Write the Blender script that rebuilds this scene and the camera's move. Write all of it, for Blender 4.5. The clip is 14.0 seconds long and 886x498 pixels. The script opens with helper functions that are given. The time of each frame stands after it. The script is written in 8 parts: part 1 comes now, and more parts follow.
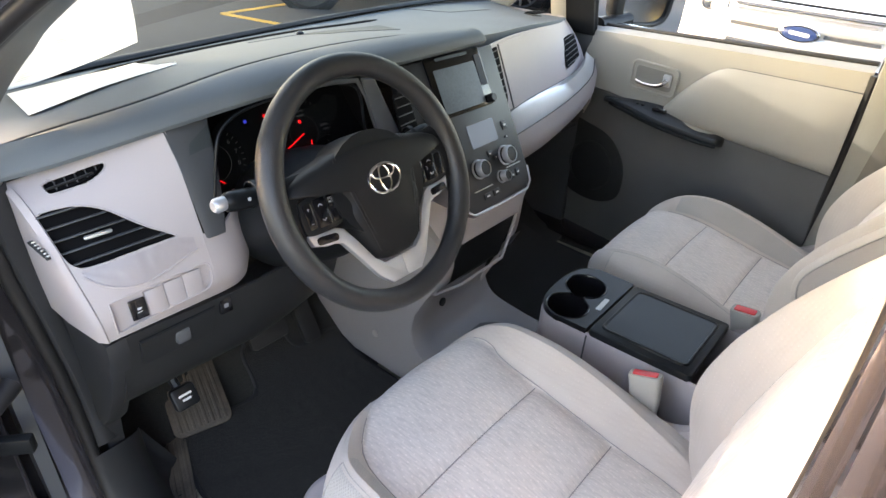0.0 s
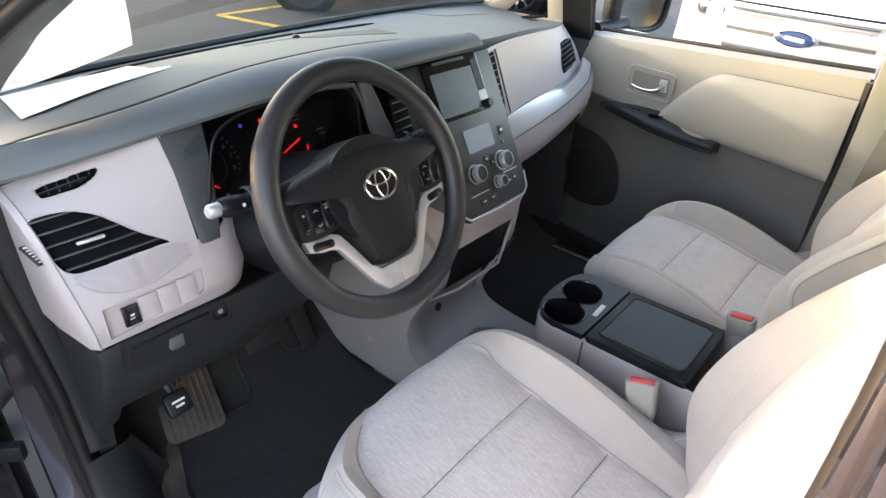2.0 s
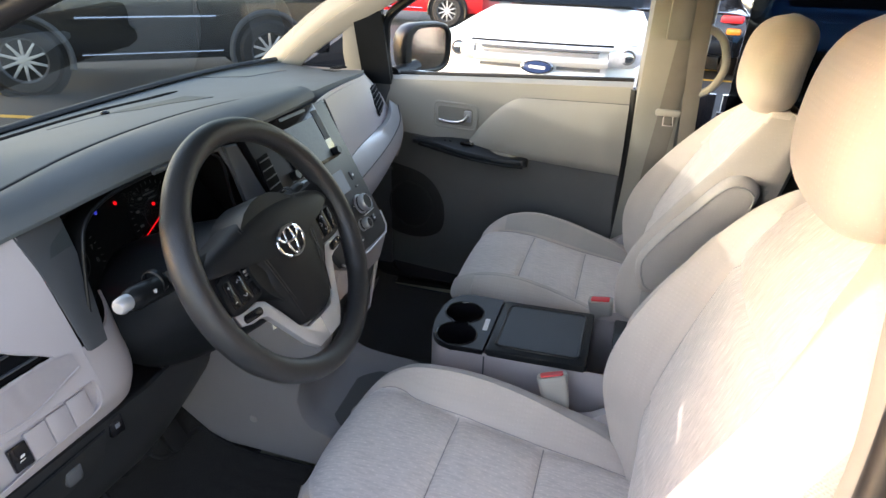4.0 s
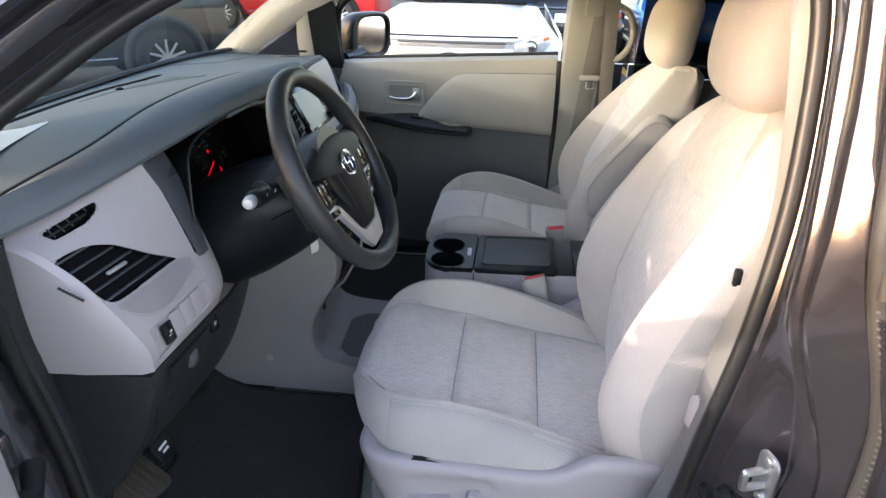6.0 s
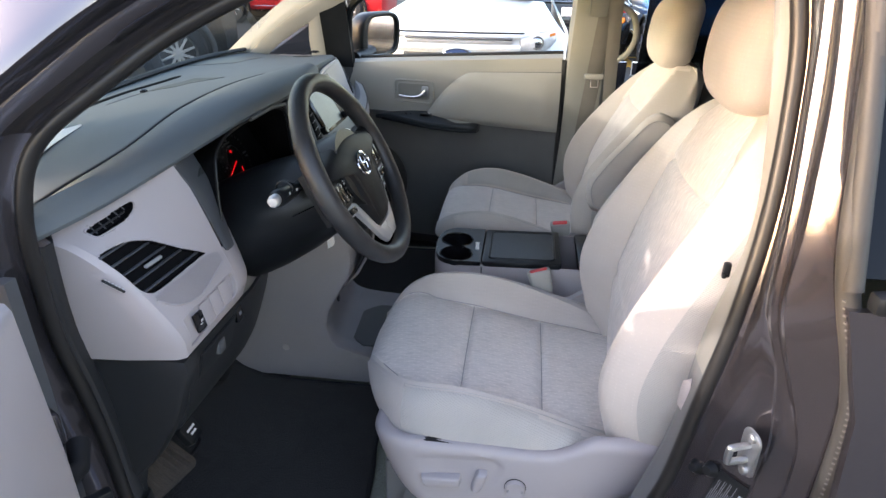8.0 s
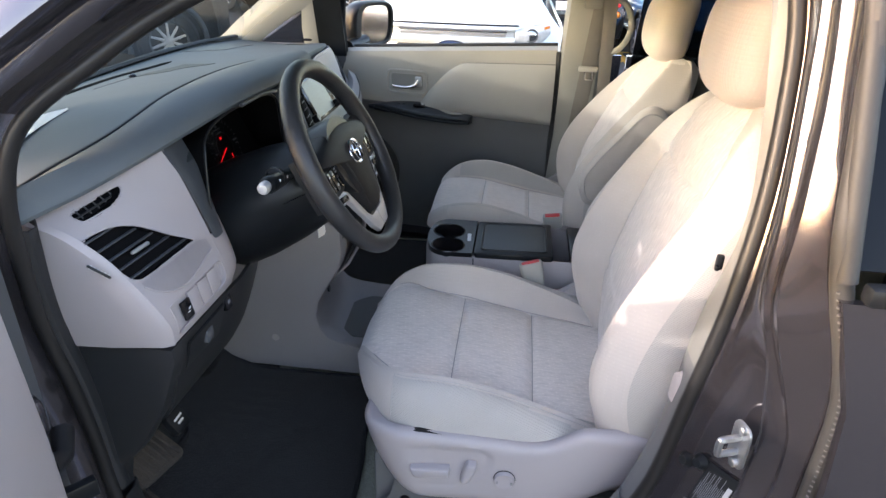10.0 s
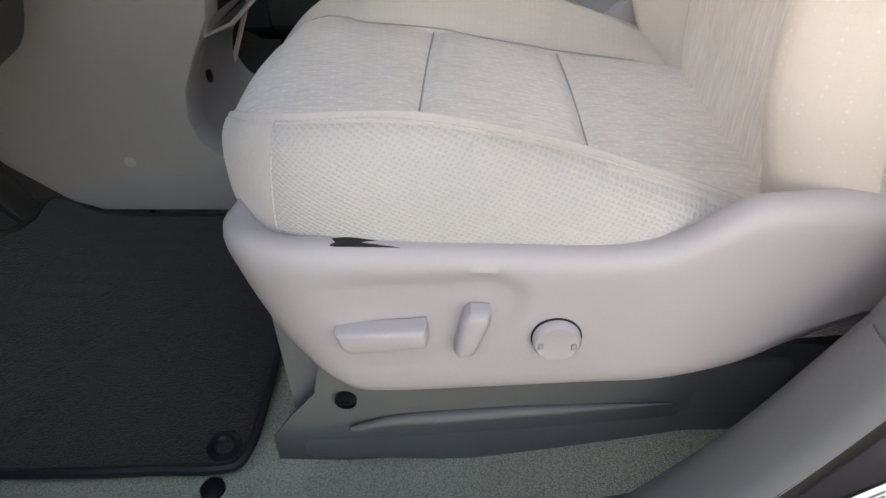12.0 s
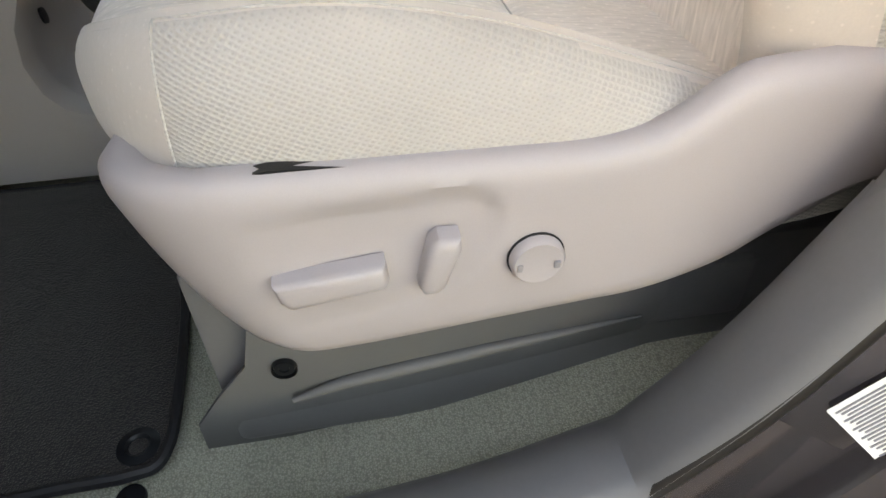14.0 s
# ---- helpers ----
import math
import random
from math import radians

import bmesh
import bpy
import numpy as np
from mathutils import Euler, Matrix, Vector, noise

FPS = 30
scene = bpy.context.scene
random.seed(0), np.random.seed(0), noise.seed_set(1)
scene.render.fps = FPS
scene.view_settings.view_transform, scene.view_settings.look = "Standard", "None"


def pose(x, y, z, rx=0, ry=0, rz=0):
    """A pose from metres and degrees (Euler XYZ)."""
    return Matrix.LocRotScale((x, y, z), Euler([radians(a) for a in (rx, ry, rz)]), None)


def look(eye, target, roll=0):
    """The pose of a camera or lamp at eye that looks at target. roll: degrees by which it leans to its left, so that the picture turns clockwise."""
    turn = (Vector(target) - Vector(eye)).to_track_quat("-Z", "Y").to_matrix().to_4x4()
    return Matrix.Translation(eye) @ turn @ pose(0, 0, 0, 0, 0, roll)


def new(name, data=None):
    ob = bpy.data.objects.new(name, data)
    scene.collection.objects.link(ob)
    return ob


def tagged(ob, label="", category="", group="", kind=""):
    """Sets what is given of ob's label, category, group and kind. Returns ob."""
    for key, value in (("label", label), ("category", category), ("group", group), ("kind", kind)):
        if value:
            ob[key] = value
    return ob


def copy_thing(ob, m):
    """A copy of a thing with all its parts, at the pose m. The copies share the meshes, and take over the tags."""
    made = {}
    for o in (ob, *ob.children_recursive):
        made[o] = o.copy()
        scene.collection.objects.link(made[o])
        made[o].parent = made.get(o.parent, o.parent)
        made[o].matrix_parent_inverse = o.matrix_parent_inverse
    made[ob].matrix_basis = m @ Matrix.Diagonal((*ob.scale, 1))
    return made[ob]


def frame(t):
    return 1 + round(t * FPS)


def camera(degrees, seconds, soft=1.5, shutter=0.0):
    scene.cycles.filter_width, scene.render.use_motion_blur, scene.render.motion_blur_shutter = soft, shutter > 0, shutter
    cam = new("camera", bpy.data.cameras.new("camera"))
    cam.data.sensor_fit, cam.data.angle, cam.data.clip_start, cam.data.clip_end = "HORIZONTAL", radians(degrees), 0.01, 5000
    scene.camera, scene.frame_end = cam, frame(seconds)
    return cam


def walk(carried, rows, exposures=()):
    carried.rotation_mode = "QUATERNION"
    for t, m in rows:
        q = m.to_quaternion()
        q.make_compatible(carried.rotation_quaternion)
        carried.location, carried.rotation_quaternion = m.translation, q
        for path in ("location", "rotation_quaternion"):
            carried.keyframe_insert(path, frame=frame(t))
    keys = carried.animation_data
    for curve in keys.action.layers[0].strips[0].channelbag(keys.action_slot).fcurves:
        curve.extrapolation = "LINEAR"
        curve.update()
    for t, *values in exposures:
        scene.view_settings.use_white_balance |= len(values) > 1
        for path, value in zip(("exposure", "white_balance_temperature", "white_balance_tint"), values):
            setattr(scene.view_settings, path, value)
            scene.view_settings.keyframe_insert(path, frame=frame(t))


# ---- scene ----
cam = camera(71.4, 14.0, soft=1.5)
ROWS = [
    (0.0, -0.0019, 0.0146, 1.5999, 58.628, -3.038, -49.671),
    (0.5, -0.0028, 0.0161, 1.5990, 58.599, -3.359, -49.592),
    (1.0, 0.0023, 0.0223, 1.5970, 58.631, -3.298, -49.648),
    (1.5, 0.0046, 0.0256, 1.5991, 58.720, -3.291, -49.843),
    (2.0, 0.0034, 0.0211, 1.6021, 58.848, -3.429, -49.929),
    (2.5, -0.0008, 0.0181, 1.6001, 59.161, -3.487, -50.311),
    (3.0, -0.0197, 0.0342, 1.5988, 60.409, -2.838, -54.305),
    (3.5, -0.0595, 0.0922, 1.5934, 62.731, -1.806, -63.722),
    (3.7, -0.0700, 0.1238, 1.5885, 63.598, -1.679, -67.844),
    (5.8, -0.4146, 0.2950, 1.5442, 65.255, -0.834, -83.089),
    (6.0, -0.4312, 0.2949, 1.5417, 65.163, -0.918, -83.040),
    (6.5, -0.4782, 0.2894, 1.5625, 64.787, -0.619, -83.157),
    (7.0, -0.4876, 0.2892, 1.5684, 64.520, -0.238, -83.051),
    (7.5, -0.4912, 0.2931, 1.5720, 64.583, -0.506, -82.558),
    (10.0, -0.4857, 0.2950, 1.5626, 63.946, -1.534, -82.920),
    (10.5, -0.4107, 0.2932, 1.4746, 59.869, -2.387, -82.504),
    (11.0, -0.2835, 0.2863, 1.3338, 59.652, -5.510, -82.596),
    (11.5, -0.1323, 0.2883, 1.2060, 55.255, -3.794, -84.168),
    (12.0, -0.0336, 0.3259, 1.0777, 53.441, 1.532, -87.680),
    (12.5, 0.0101, 0.3539, 1.0158, 50.644, 2.102, -95.700),
    (13.0, 0.0225, 0.3654, 0.9987, 48.329, 0.770, -99.880),
    (13.5, 0.0218, 0.3696, 1.0009, 48.028, -0.129, -99.338),
    (14.0, 0.0167, 0.3693, 1.0134, 49.028, 0.631, -99.936),
]
EXPOSURES = [(0.0, 3.90, 8000, 25), (2.5, 3.93, 8000, 25), (3.7, 3.46, 7600, 25), (6.0, 3.16, 7200, 25), (10.0, 3.19, 7200, 25), (10.5, 3.20, 7100, 24), (11.0, 3.32, 7000, 22), (11.5, 3.40, 7600, 22), (12.0, 3.55, 9100, 22), (12.5, 3.62, 9700, 21), (14.0, 3.74, 10300, 21)]
walk(cam, [(t, pose(x, y, z, rx, ry, rz)) for t, x, y, z, rx, ry, rz in ROWS], EXPOSURES)

# ---- daylight: a low sun ahead and to the left of the parked van ----
SUN_TO = Vector((-0.36, 1.0, 0.23)).normalized()
world = bpy.data.worlds.new("world")
scene.world = world
world.use_nodes = True
wn, wl = world.node_tree.nodes, world.node_tree.links
sky = wn.new("ShaderNodeTexSky")
sky.sky_type = "NISHITA"
sky.sun_disc = False
sky.sun_elevation = math.asin(SUN_TO.z)
sky.sun_rotation = math.atan2(SUN_TO.x, SUN_TO.y)
wl.new(sky.outputs[0], wn["Background"].inputs[0])
wn["Background"].inputs[1].default_value = 0.15
sun = new("sun", bpy.data.lights.new("sun", "SUN"))
sun.data.energy, sun.data.angle, sun.data.color = 0.40, radians(0.6), (0.98, 1.0, 0.95)
sun.matrix_world = look(SUN_TO * 30, (0, 0, 0))


# ---- materials ----
def material(name, base, rough=0.5, metal=0.0, var=0.12, scale=6.0, grain=220.0, bump=0.15, depth=0.0006, spec=0.5, coat=0.0, tint=None):
    """Base colour with broad stains and fine grain, and a fine relief."""
    m = bpy.data.materials.new(name)
    m.use_nodes = True
    n, l = m.node_tree.nodes, m.node_tree.links
    b = n["Principled BSDF"]
    b.inputs["Roughness"].default_value, b.inputs["Metallic"].default_value = rough, metal
    b.inputs["Specular IOR Level"].default_value, b.inputs["Coat Weight"].default_value = spec, coat
    b.inputs["Coat Roughness"].default_value = 0.06
    tc = n.new("ShaderNodeTexCoord")
    broad, fine = n.new("ShaderNodeTexNoise"), n.new("ShaderNodeTexNoise")
    broad.inputs["Scale"].default_value, broad.inputs["Detail"].default_value = scale, 5
    fine.inputs["Scale"].default_value, fine.inputs["Detail"].default_value = grain, 3
    for t in (broad, fine):
        l.new(tc.outputs["Object"], t.inputs["Vector"])
    mix = n.new("ShaderNodeMix")
    mix.data_type = "RGBA"
    dark = tint or [c * (1 - var) for c in base]
    mix.inputs[6].default_value, mix.inputs[7].default_value = (*dark, 1), (*[c * (1 + var * 0.6) for c in base], 1)
    ramp = n.new("ShaderNodeMapRange")
    ramp.inputs[1].default_value, ramp.inputs[2].default_value = 0.3, 0.7
    add = n.new("ShaderNodeMath")
    add.operation = "MULTIPLY_ADD"
    add.inputs[1].default_value, add.inputs[2].default_value = 0.35, -0.17
    l.new(fine.outputs[0], add.inputs[0])
    s = n.new("ShaderNodeMath")
    l.new(broad.outputs[0], s.inputs[0])
    l.new(add.outputs[0], s.inputs[1])
    l.new(s.outputs[0], ramp.inputs[0])
    l.new(ramp.outputs[0], mix.inputs[0])
    l.new(mix.outputs[2], b.inputs["Base Color"])
    if bump:
        bp = n.new("ShaderNodeBump")
        bp.inputs["Strength"].default_value, bp.inputs["Distance"].default_value = bump, depth
        l.new(fine.outputs[0], bp.inputs["Height"])
        l.new(bp.outputs[0], b.inputs["Normal"])
    return m


def fabric(name, base, pattern="velour"):
    """Seat cloth: rows of fine slanting threads, and small pale dots on the bolsters."""
    m = material(name, base, 0.95, var=0.07, scale=9, grain=700, bump=0.0, spec=0.15)
    n, l = m.node_tree.nodes, m.node_tree.links
    b = n["Principled BSDF"]
    b.inputs["Sheen Weight"].default_value, b.inputs["Sheen Roughness"].default_value = 0.25, 0.5
    tc = n["Texture Coordinate"]
    mp = n.new("ShaderNodeMapping")
    l.new(tc.outputs["Object"], mp.inputs[0])
    mix = [q for q in n if q.type == "MIX"][0]
    out = n.new("ShaderNodeMix")
    out.data_type = "RGBA"
    out.blend_type = "MULTIPLY"
    out.inputs[0].default_value = 1.0
    def dots(scale, lo, hi, a, b, random_=0.15, vec=None):
        t = n.new("ShaderNodeTexVoronoi")
        t.inputs["Scale"].default_value, t.inputs["Randomness"].default_value = scale, random_
        if vec is not None:
            t.voronoi_dimensions = "2D"
        l.new(vec if vec is not None else tc.outputs["Object"], t.inputs["Vector"])
        r = n.new("ShaderNodeMapRange")
        for k, v in enumerate((lo, hi, a, b)):
            r.inputs[k + 1].default_value = v
        l.new(t.outputs["Distance"], r.inputs[0])
        return t.outputs["Distance"], r.outputs[0]

    if pattern == "thread":
        mp.inputs["Rotation"].default_value = (0, 0, radians(24))
        mp.inputs["Scale"].default_value = (300, 48, 48)
        t = n.new("ShaderNodeTexNoise")
        t.inputs["Scale"].default_value, t.inputs["Detail"].default_value = 1.0, 2
        l.new(mp.outputs[0], t.inputs["Vector"])
        r = n.new("ShaderNodeMapRange")
        for k, v in enumerate((0.30, 0.62, 0.86, 1.03)):
            r.inputs[k + 1].default_value = v
        l.new(t.outputs[0], r.inputs[0])
        height = t.outputs[0]
        flat_ = n.new("ShaderNodeMapping")
        flat_.inputs["Rotation"].default_value, flat_.inputs["Scale"].default_value = (0, 0, radians(38)), (92, 78, 1)
        l.new(tc.outputs["Object"], flat_.inputs[0])
        _, pale = dots(1.0, 0.10, 0.17, 1.13, 1.0, 0.12, flat_.outputs[0])
        both = n.new("ShaderNodeMath")
        both.operation = "MULTIPLY"
        l.new(r.outputs[0], both.inputs[0])
        l.new(pale, both.inputs[1])
        l.new(both.outputs[0], out.inputs[7])
    elif pattern == "knit":
        mp.inputs["Rotation"].default_value, mp.inputs["Scale"].default_value = (0, radians(90), 0), (1, 250, 390)
        shear = n.new("ShaderNodeMapping")
        shear.inputs["Rotation"].default_value = (0, 0, radians(30))
        l.new(mp.outputs[0], shear.inputs[0])
        height, r_ = dots(1.0, 0.06, 0.30, 0.86, 1.0, 0.22, shear.outputs[0])
        l.new(r_, out.inputs[7])
    elif pattern == "loop":
        height, r_ = dots(480, 0.05, 0.75, 1.2, 0.62, 0.8)
        l.new(r_, out.inputs[7])
    else:
        height, r_ = dots(150, 0.08, 0.2, 1.11, 0.98, 0.10)
        l.new(r_, out.inputs[7])
    l.new(mix.outputs[2], out.inputs[6])
    l.new(out.outputs[2], b.inputs["Base Color"])
    bp = n.new("ShaderNodeBump")
    bp.inputs["Strength"].default_value, bp.inputs["Distance"].default_value = (0.9, 0.0015) if pattern == "loop" else (0.8, 0.0014) if pattern == "knit" else (0.4, 0.0008)
    l.new(height, bp.inputs["Height"])
    l.new(bp.outputs[0], b.inputs["Normal"])
    return m


def glass(name, tint=(1, 1, 1), rough=0.0):
    m = bpy.data.materials.new(name)
    m.use_nodes = True
    n, l = m.node_tree.nodes, m.node_tree.links
    n.remove(n["Principled BSDF"])
    tr, gl, mx, lw = n.new("ShaderNodeBsdfTransparent"), n.new("ShaderNodeBsdfGlossy"), n.new("ShaderNodeMixShader"), n.new("ShaderNodeLayerWeight")
    pw, fr = n.new("ShaderNodeMath"), n.new("ShaderNodeMath")
    pw.operation, pw.inputs[1].default_value = "POWER", 5.0
    fr.operation, fr.inputs[1].default_value, fr.inputs[2].default_value = "MULTIPLY_ADD", 0.9, 0.035
    l.new(lw.outputs["Facing"], pw.inputs[0])
    l.new(pw.outputs[0], fr.inputs[0])
    tr.inputs[0].default_value = (*tint, 1)
    gl.inputs["Roughness"].default_value = rough
    l.new(fr.outputs[0], mx.inputs[0])
    l.new(tr.outputs[0], mx.inputs[1])
    l.new(gl.outputs[0], mx.inputs[2])
    l.new(mx.outputs[0], n["Material Output"].inputs[0])
    return m


def glow(name, colour, strength):
    m = bpy.data.materials.new(name)
    m.use_nodes = True
    b = m.node_tree.nodes["Principled BSDF"]
    b.inputs["Base Color"].default_value = (*[c * 0.3 for c in colour], 1)
    b.inputs["Emission Color"].default_value, b.inputs["Emission Strength"].default_value = (*colour, 1), strength
    b.inputs["Roughness"].default_value, b.inputs["Specular IOR Level"].default_value = 0.4, 0.15
    return m


PAD = material("dash_pad_grey", (0.120, 0.140, 0.155), 0.62, var=0.10, scale=5, grain=900, bump=0.3, depth=0.0004, spec=0.25)
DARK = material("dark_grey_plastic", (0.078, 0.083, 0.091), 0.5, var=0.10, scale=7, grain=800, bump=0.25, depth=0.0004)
KNEE = material("charcoal_plastic", (0.021, 0.022, 0.0245), 0.5, var=0.10, scale=7, grain=800, bump=0.25, depth=0.0004)
DIAL = material("matte_dial_black", (0.007, 0.007, 0.008), 0.75, var=0.1, bump=0, spec=0.08)
DOORGREY = material("door_charcoal", (0.122, 0.124, 0.126), 0.55, var=0.08, scale=6, grain=800, bump=0.25, depth=0.0004)
STACK = material("slate_plastic", (0.023, 0.0275, 0.033), 0.45, var=0.08, scale=8, grain=900, bump=0.1)
LIGHT = material("light_grey_plastic", (0.405, 0.366, 0.370), 0.5, var=0.06, scale=4, grain=900, bump=0.25, depth=0.0003)
# light grey plastic darkened: the tunnel's shade is put into this colour
TUNNEL = material("tunnel_shade_grey", (0.290, 0.278, 0.287), 0.5, var=0.06, scale=4, grain=900, bump=0.25, depth=0.0003)
BEIGE = material("warm_grey_trim", (0.375, 0.362, 0.328), 0.55, var=0.06, scale=4, grain=900, bump=0.2, depth=0.0003)
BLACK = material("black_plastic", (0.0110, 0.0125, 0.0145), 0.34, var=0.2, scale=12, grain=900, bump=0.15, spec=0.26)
GLOSS = material("gloss_black", (0.008, 0.008, 0.01), 0.12, var=0.1, bump=0)
RUBBER = material("black_rubber", (0.014, 0.014, 0.016), 0.55, var=0.25, scale=20, grain=500, bump=0.2)
LEATHER = material("black_leather", (0.0260, 0.0275, 0.0305), 0.38, var=0.12, scale=14, grain=650, bump=0.55, depth=0.0009)
HUB = material("black_hub_vinyl", (0.0105, 0.011, 0.0125), 0.55, var=0.12, scale=14, grain=900, bump=0.25, depth=0.0005, spec=0.28)
VENTBLACK = material("matte_vent_black", (0.006, 0.006, 0.007), 0.95, var=0.05, bump=0)
VENTBLACK.node_tree.nodes["Principled BSDF"].inputs["Specular IOR Level"].default_value = 0.08
SILVER = material("satin_silver", (0.60, 0.61, 0.63), 0.36, metal=0.6, var=0.06, scale=9, grain=900, bump=0.06)
CHROME = material("chrome", (0.82, 0.82, 0.84), 0.09, metal=1.0, var=0.03, bump=0)
PAINT = material("plum_grey_paint", (0.128, 0.118, 0.131), 0.22, metal=0.85, var=0.06, scale=3, grain=1500, bump=0, coat=1.0)
WHITE_PAINT = material("white_paint", (0.80, 0.80, 0.79), 0.3, var=0.03, scale=2, bump=0, coat=0.6)
CLOTH = fabric("grey_thread_cloth", (0.735, 0.668, 0.625), "thread")
DOTTED = fabric("grey_dotted_cloth", (0.575, 0.515, 0.472), "dots")
KNIT = fabric("grey_knit_cloth", (0.465, 0.436, 0.406), "knit")
SEAMCLOTH = fabric("seam_cloth", (0.33, 0.31, 0.30), "thread")
CARPET = fabric("grey_green_carpet", (0.43, 0.435, 0.345), "loop")
# carpet darkened: the shade of the footwell is put into its colour
TOECARPET = fabric("shaded_footwell_carpet", (0.030, 0.029, 0.027), "loop")
MAT = fabric("charcoal_mat_pile", (0.030, 0.026, 0.024), "loop")


def thin_paper(name, base):
    """Sheet of paper that lets some light through."""
    m = material(name, base, 0.8, var=0.03, bump=0)
    n, l = m.node_tree.nodes, m.node_tree.links
    tl, ad = n.new("ShaderNodeBsdfTranslucent"), n.new("ShaderNodeMixShader")
    tl.inputs[0].default_value = (*base, 1)
    ad.inputs[0].default_value = 0.5
    l.new(n["Principled BSDF"].outputs[0], ad.inputs[1])
    l.new(tl.outputs[0], ad.inputs[2])
    l.new(ad.outputs[0], n["Material Output"].inputs[0])
    return m


SHEET = thin_paper("thin_white_paper", (0.56, 0.62, 0.67))
PAPER = material("white_paper", (0.85, 0.85, 0.83), 0.8, var=0.03, bump=0)
ASPHALT = material("asphalt", (0.040, 0.0435, 0.0445), 0.9, var=0.3, scale=0.7, grain=90, bump=0.5, depth=0.006)
YELLOW = material("yellow_line_paint", (0.62, 0.36, 0.05), 0.8, var=0.25, scale=5, grain=60, bump=0.3)
RED = material("red_plastic", (0.75, 0.03, 0.035), 0.35, var=0.06, bump=0)
RED_PAINT = material("red_paint", (0.55, 0.015, 0.02), 0.3, var=0.05, bump=0, coat=0.8)
BLUE_PAINT = material("blue_paint", (0.03, 0.2, 0.5), 0.3, var=0.05, bump=0, coat=0.8)
BLACK_PAINT = material("black_paint", (0.012, 0.013, 0.014), 0.25, var=0.1, bump=0, coat=0.8)
AMBER = material("amber_lens", (0.8, 0.22, 0.03), 0.2, var=0.1, bump=0)
LENS = material("clear_lamp_lens", (0.68, 0.68, 0.70), 0.22, metal=0.15, var=0.3, scale=25, bump=0)
INK = material("pale_print", (0.75, 0.75, 0.75), 0.6, var=0.05, bump=0)
KEYMARK = material("key_print", (0.42, 0.42, 0.43), 0.6, var=0.05, bump=0)
PALEINK = material("faint_print", (0.40, 0.49, 0.54), 0.7, var=0.05, bump=0)
GREYINK = material("dark_print", (0.20, 0.20, 0.22), 0.7, var=0.05, bump=0)
WOODY = material("brown_grey_footplate", (0.115, 0.088, 0.066), 0.7, var=0.4, scale=14, grain=300, bump=0.5, depth=0.001, tint=(0.05, 0.043, 0.038))
HEADLINER = material("headliner", (0.5, 0.48, 0.44), 0.95, var=0.05, grain=500, bump=0.3)
GLASS = glass("clear_glass", (0.84, 0.90, 0.88))
DARKGLASS = glass("tinted_glass", (0.12, 0.13, 0.14))
WINDSHIELD = glass("windshield_glass", (0.42, 0.475, 0.46))
BAND = glass("green_tint_band", (0.05, 0.13, 0.125))


# ---- geometry helpers ----
def thing(name, label, category, at=(0, 0, 0), group="", kind=""):
    ob = new(name)
    ob.location = at
    return tagged(ob, label, category, group, kind)


def part(name, bm, mat, parent=None, label="", smooth=True, kind="", category=""):
    """Links a bmesh in world coordinates as one mesh object under a thing or a part."""
    if not isinstance(bm, bpy.types.Mesh):
        bmesh.ops.recalc_face_normals(bm, faces=bm.faces)
        me = bpy.data.meshes.new(name)
        if smooth:
            for fc in bm.faces:
                fc.smooth = True
            for e in bm.edges:
                if len(e.link_faces) == 2 and e.calc_face_angle(0) > 0.7:
                    e.smooth = False
        bm.to_mesh(me)
        bm.free()
        me.materials.append(mat)
    else:
        me = bm
    ob = new(name, me)
    if parent is not None:
        ob.parent = parent
        if parent.type == "EMPTY":
            ob.matrix_parent_inverse = Matrix.Translation(-parent.location)
    if mat is GLASS:
        ob.visible_shadow = False
    return tagged(ob, label, category, "", kind)


def inside(p, poly):
    c = False
    for a, b in zip(poly, poly[1:] + poly[:1]):
        if (a[1] > p[1]) != (b[1] > p[1]) and p[0] < (b[0] - a[0]) * (p[1] - a[1]) / (b[1] - a[1]) + a[0]:
            c = not c
    return c


def pierced(rows, holes, key, thick=0.004, depth=0.03, into=(0, 1, 0)):
    """A grid panel with openings. holes: outlines in the plane that key(point) gives. Returns the panel, and a sleeve for each opening."""
    bm = loft(rows, closed=False)
    sleeves = []
    for hole in holes:
        fine = [tuple(q) for q in spline(list(hole) + [hole[0]], 120)[:-1]]
        step = max((Vector(rows[1][0]) - Vector(rows[0][0])).length, (Vector(rows[0][1]) - Vector(rows[0][0])).length) * 0.72
        rim = []
        for v in bm.verts:
            k = key(v.co)
            d, q = min((math.hypot(k[0] - a, k[1] - b), (a, b)) for a, b in fine)
            if d < step:
                rim.append((v, q))
        for v, q in rim:
            v.co.x += q[0] - key(v.co)[0]
            v.co.z += q[1] - key(v.co)[1]
        gone = [f for f in bm.faces if inside(key(f.calc_center_median()), fine)]
        edge = [e for e in {e for f in gone for e in f.edges} if any(f not in gone for f in e.link_faces)]
        walls = bmesh.new()
        iv = Vector(into)
        for e in edge:
            a, b = (v.co.copy() for v in e.verts)
            walls.faces.new([walls.verts.new(q) for q in (a, b, b + iv * depth, a + iv * depth)])
        bmesh.ops.remove_doubles(walls, verts=walls.verts, dist=1e-5)
        sleeves.append(walls)
        bmesh.ops.delete(bm, geom=gone, context="FACES")
    bmesh.ops.recalc_face_normals(bm, faces=bm.faces)
    return bm, sleeves


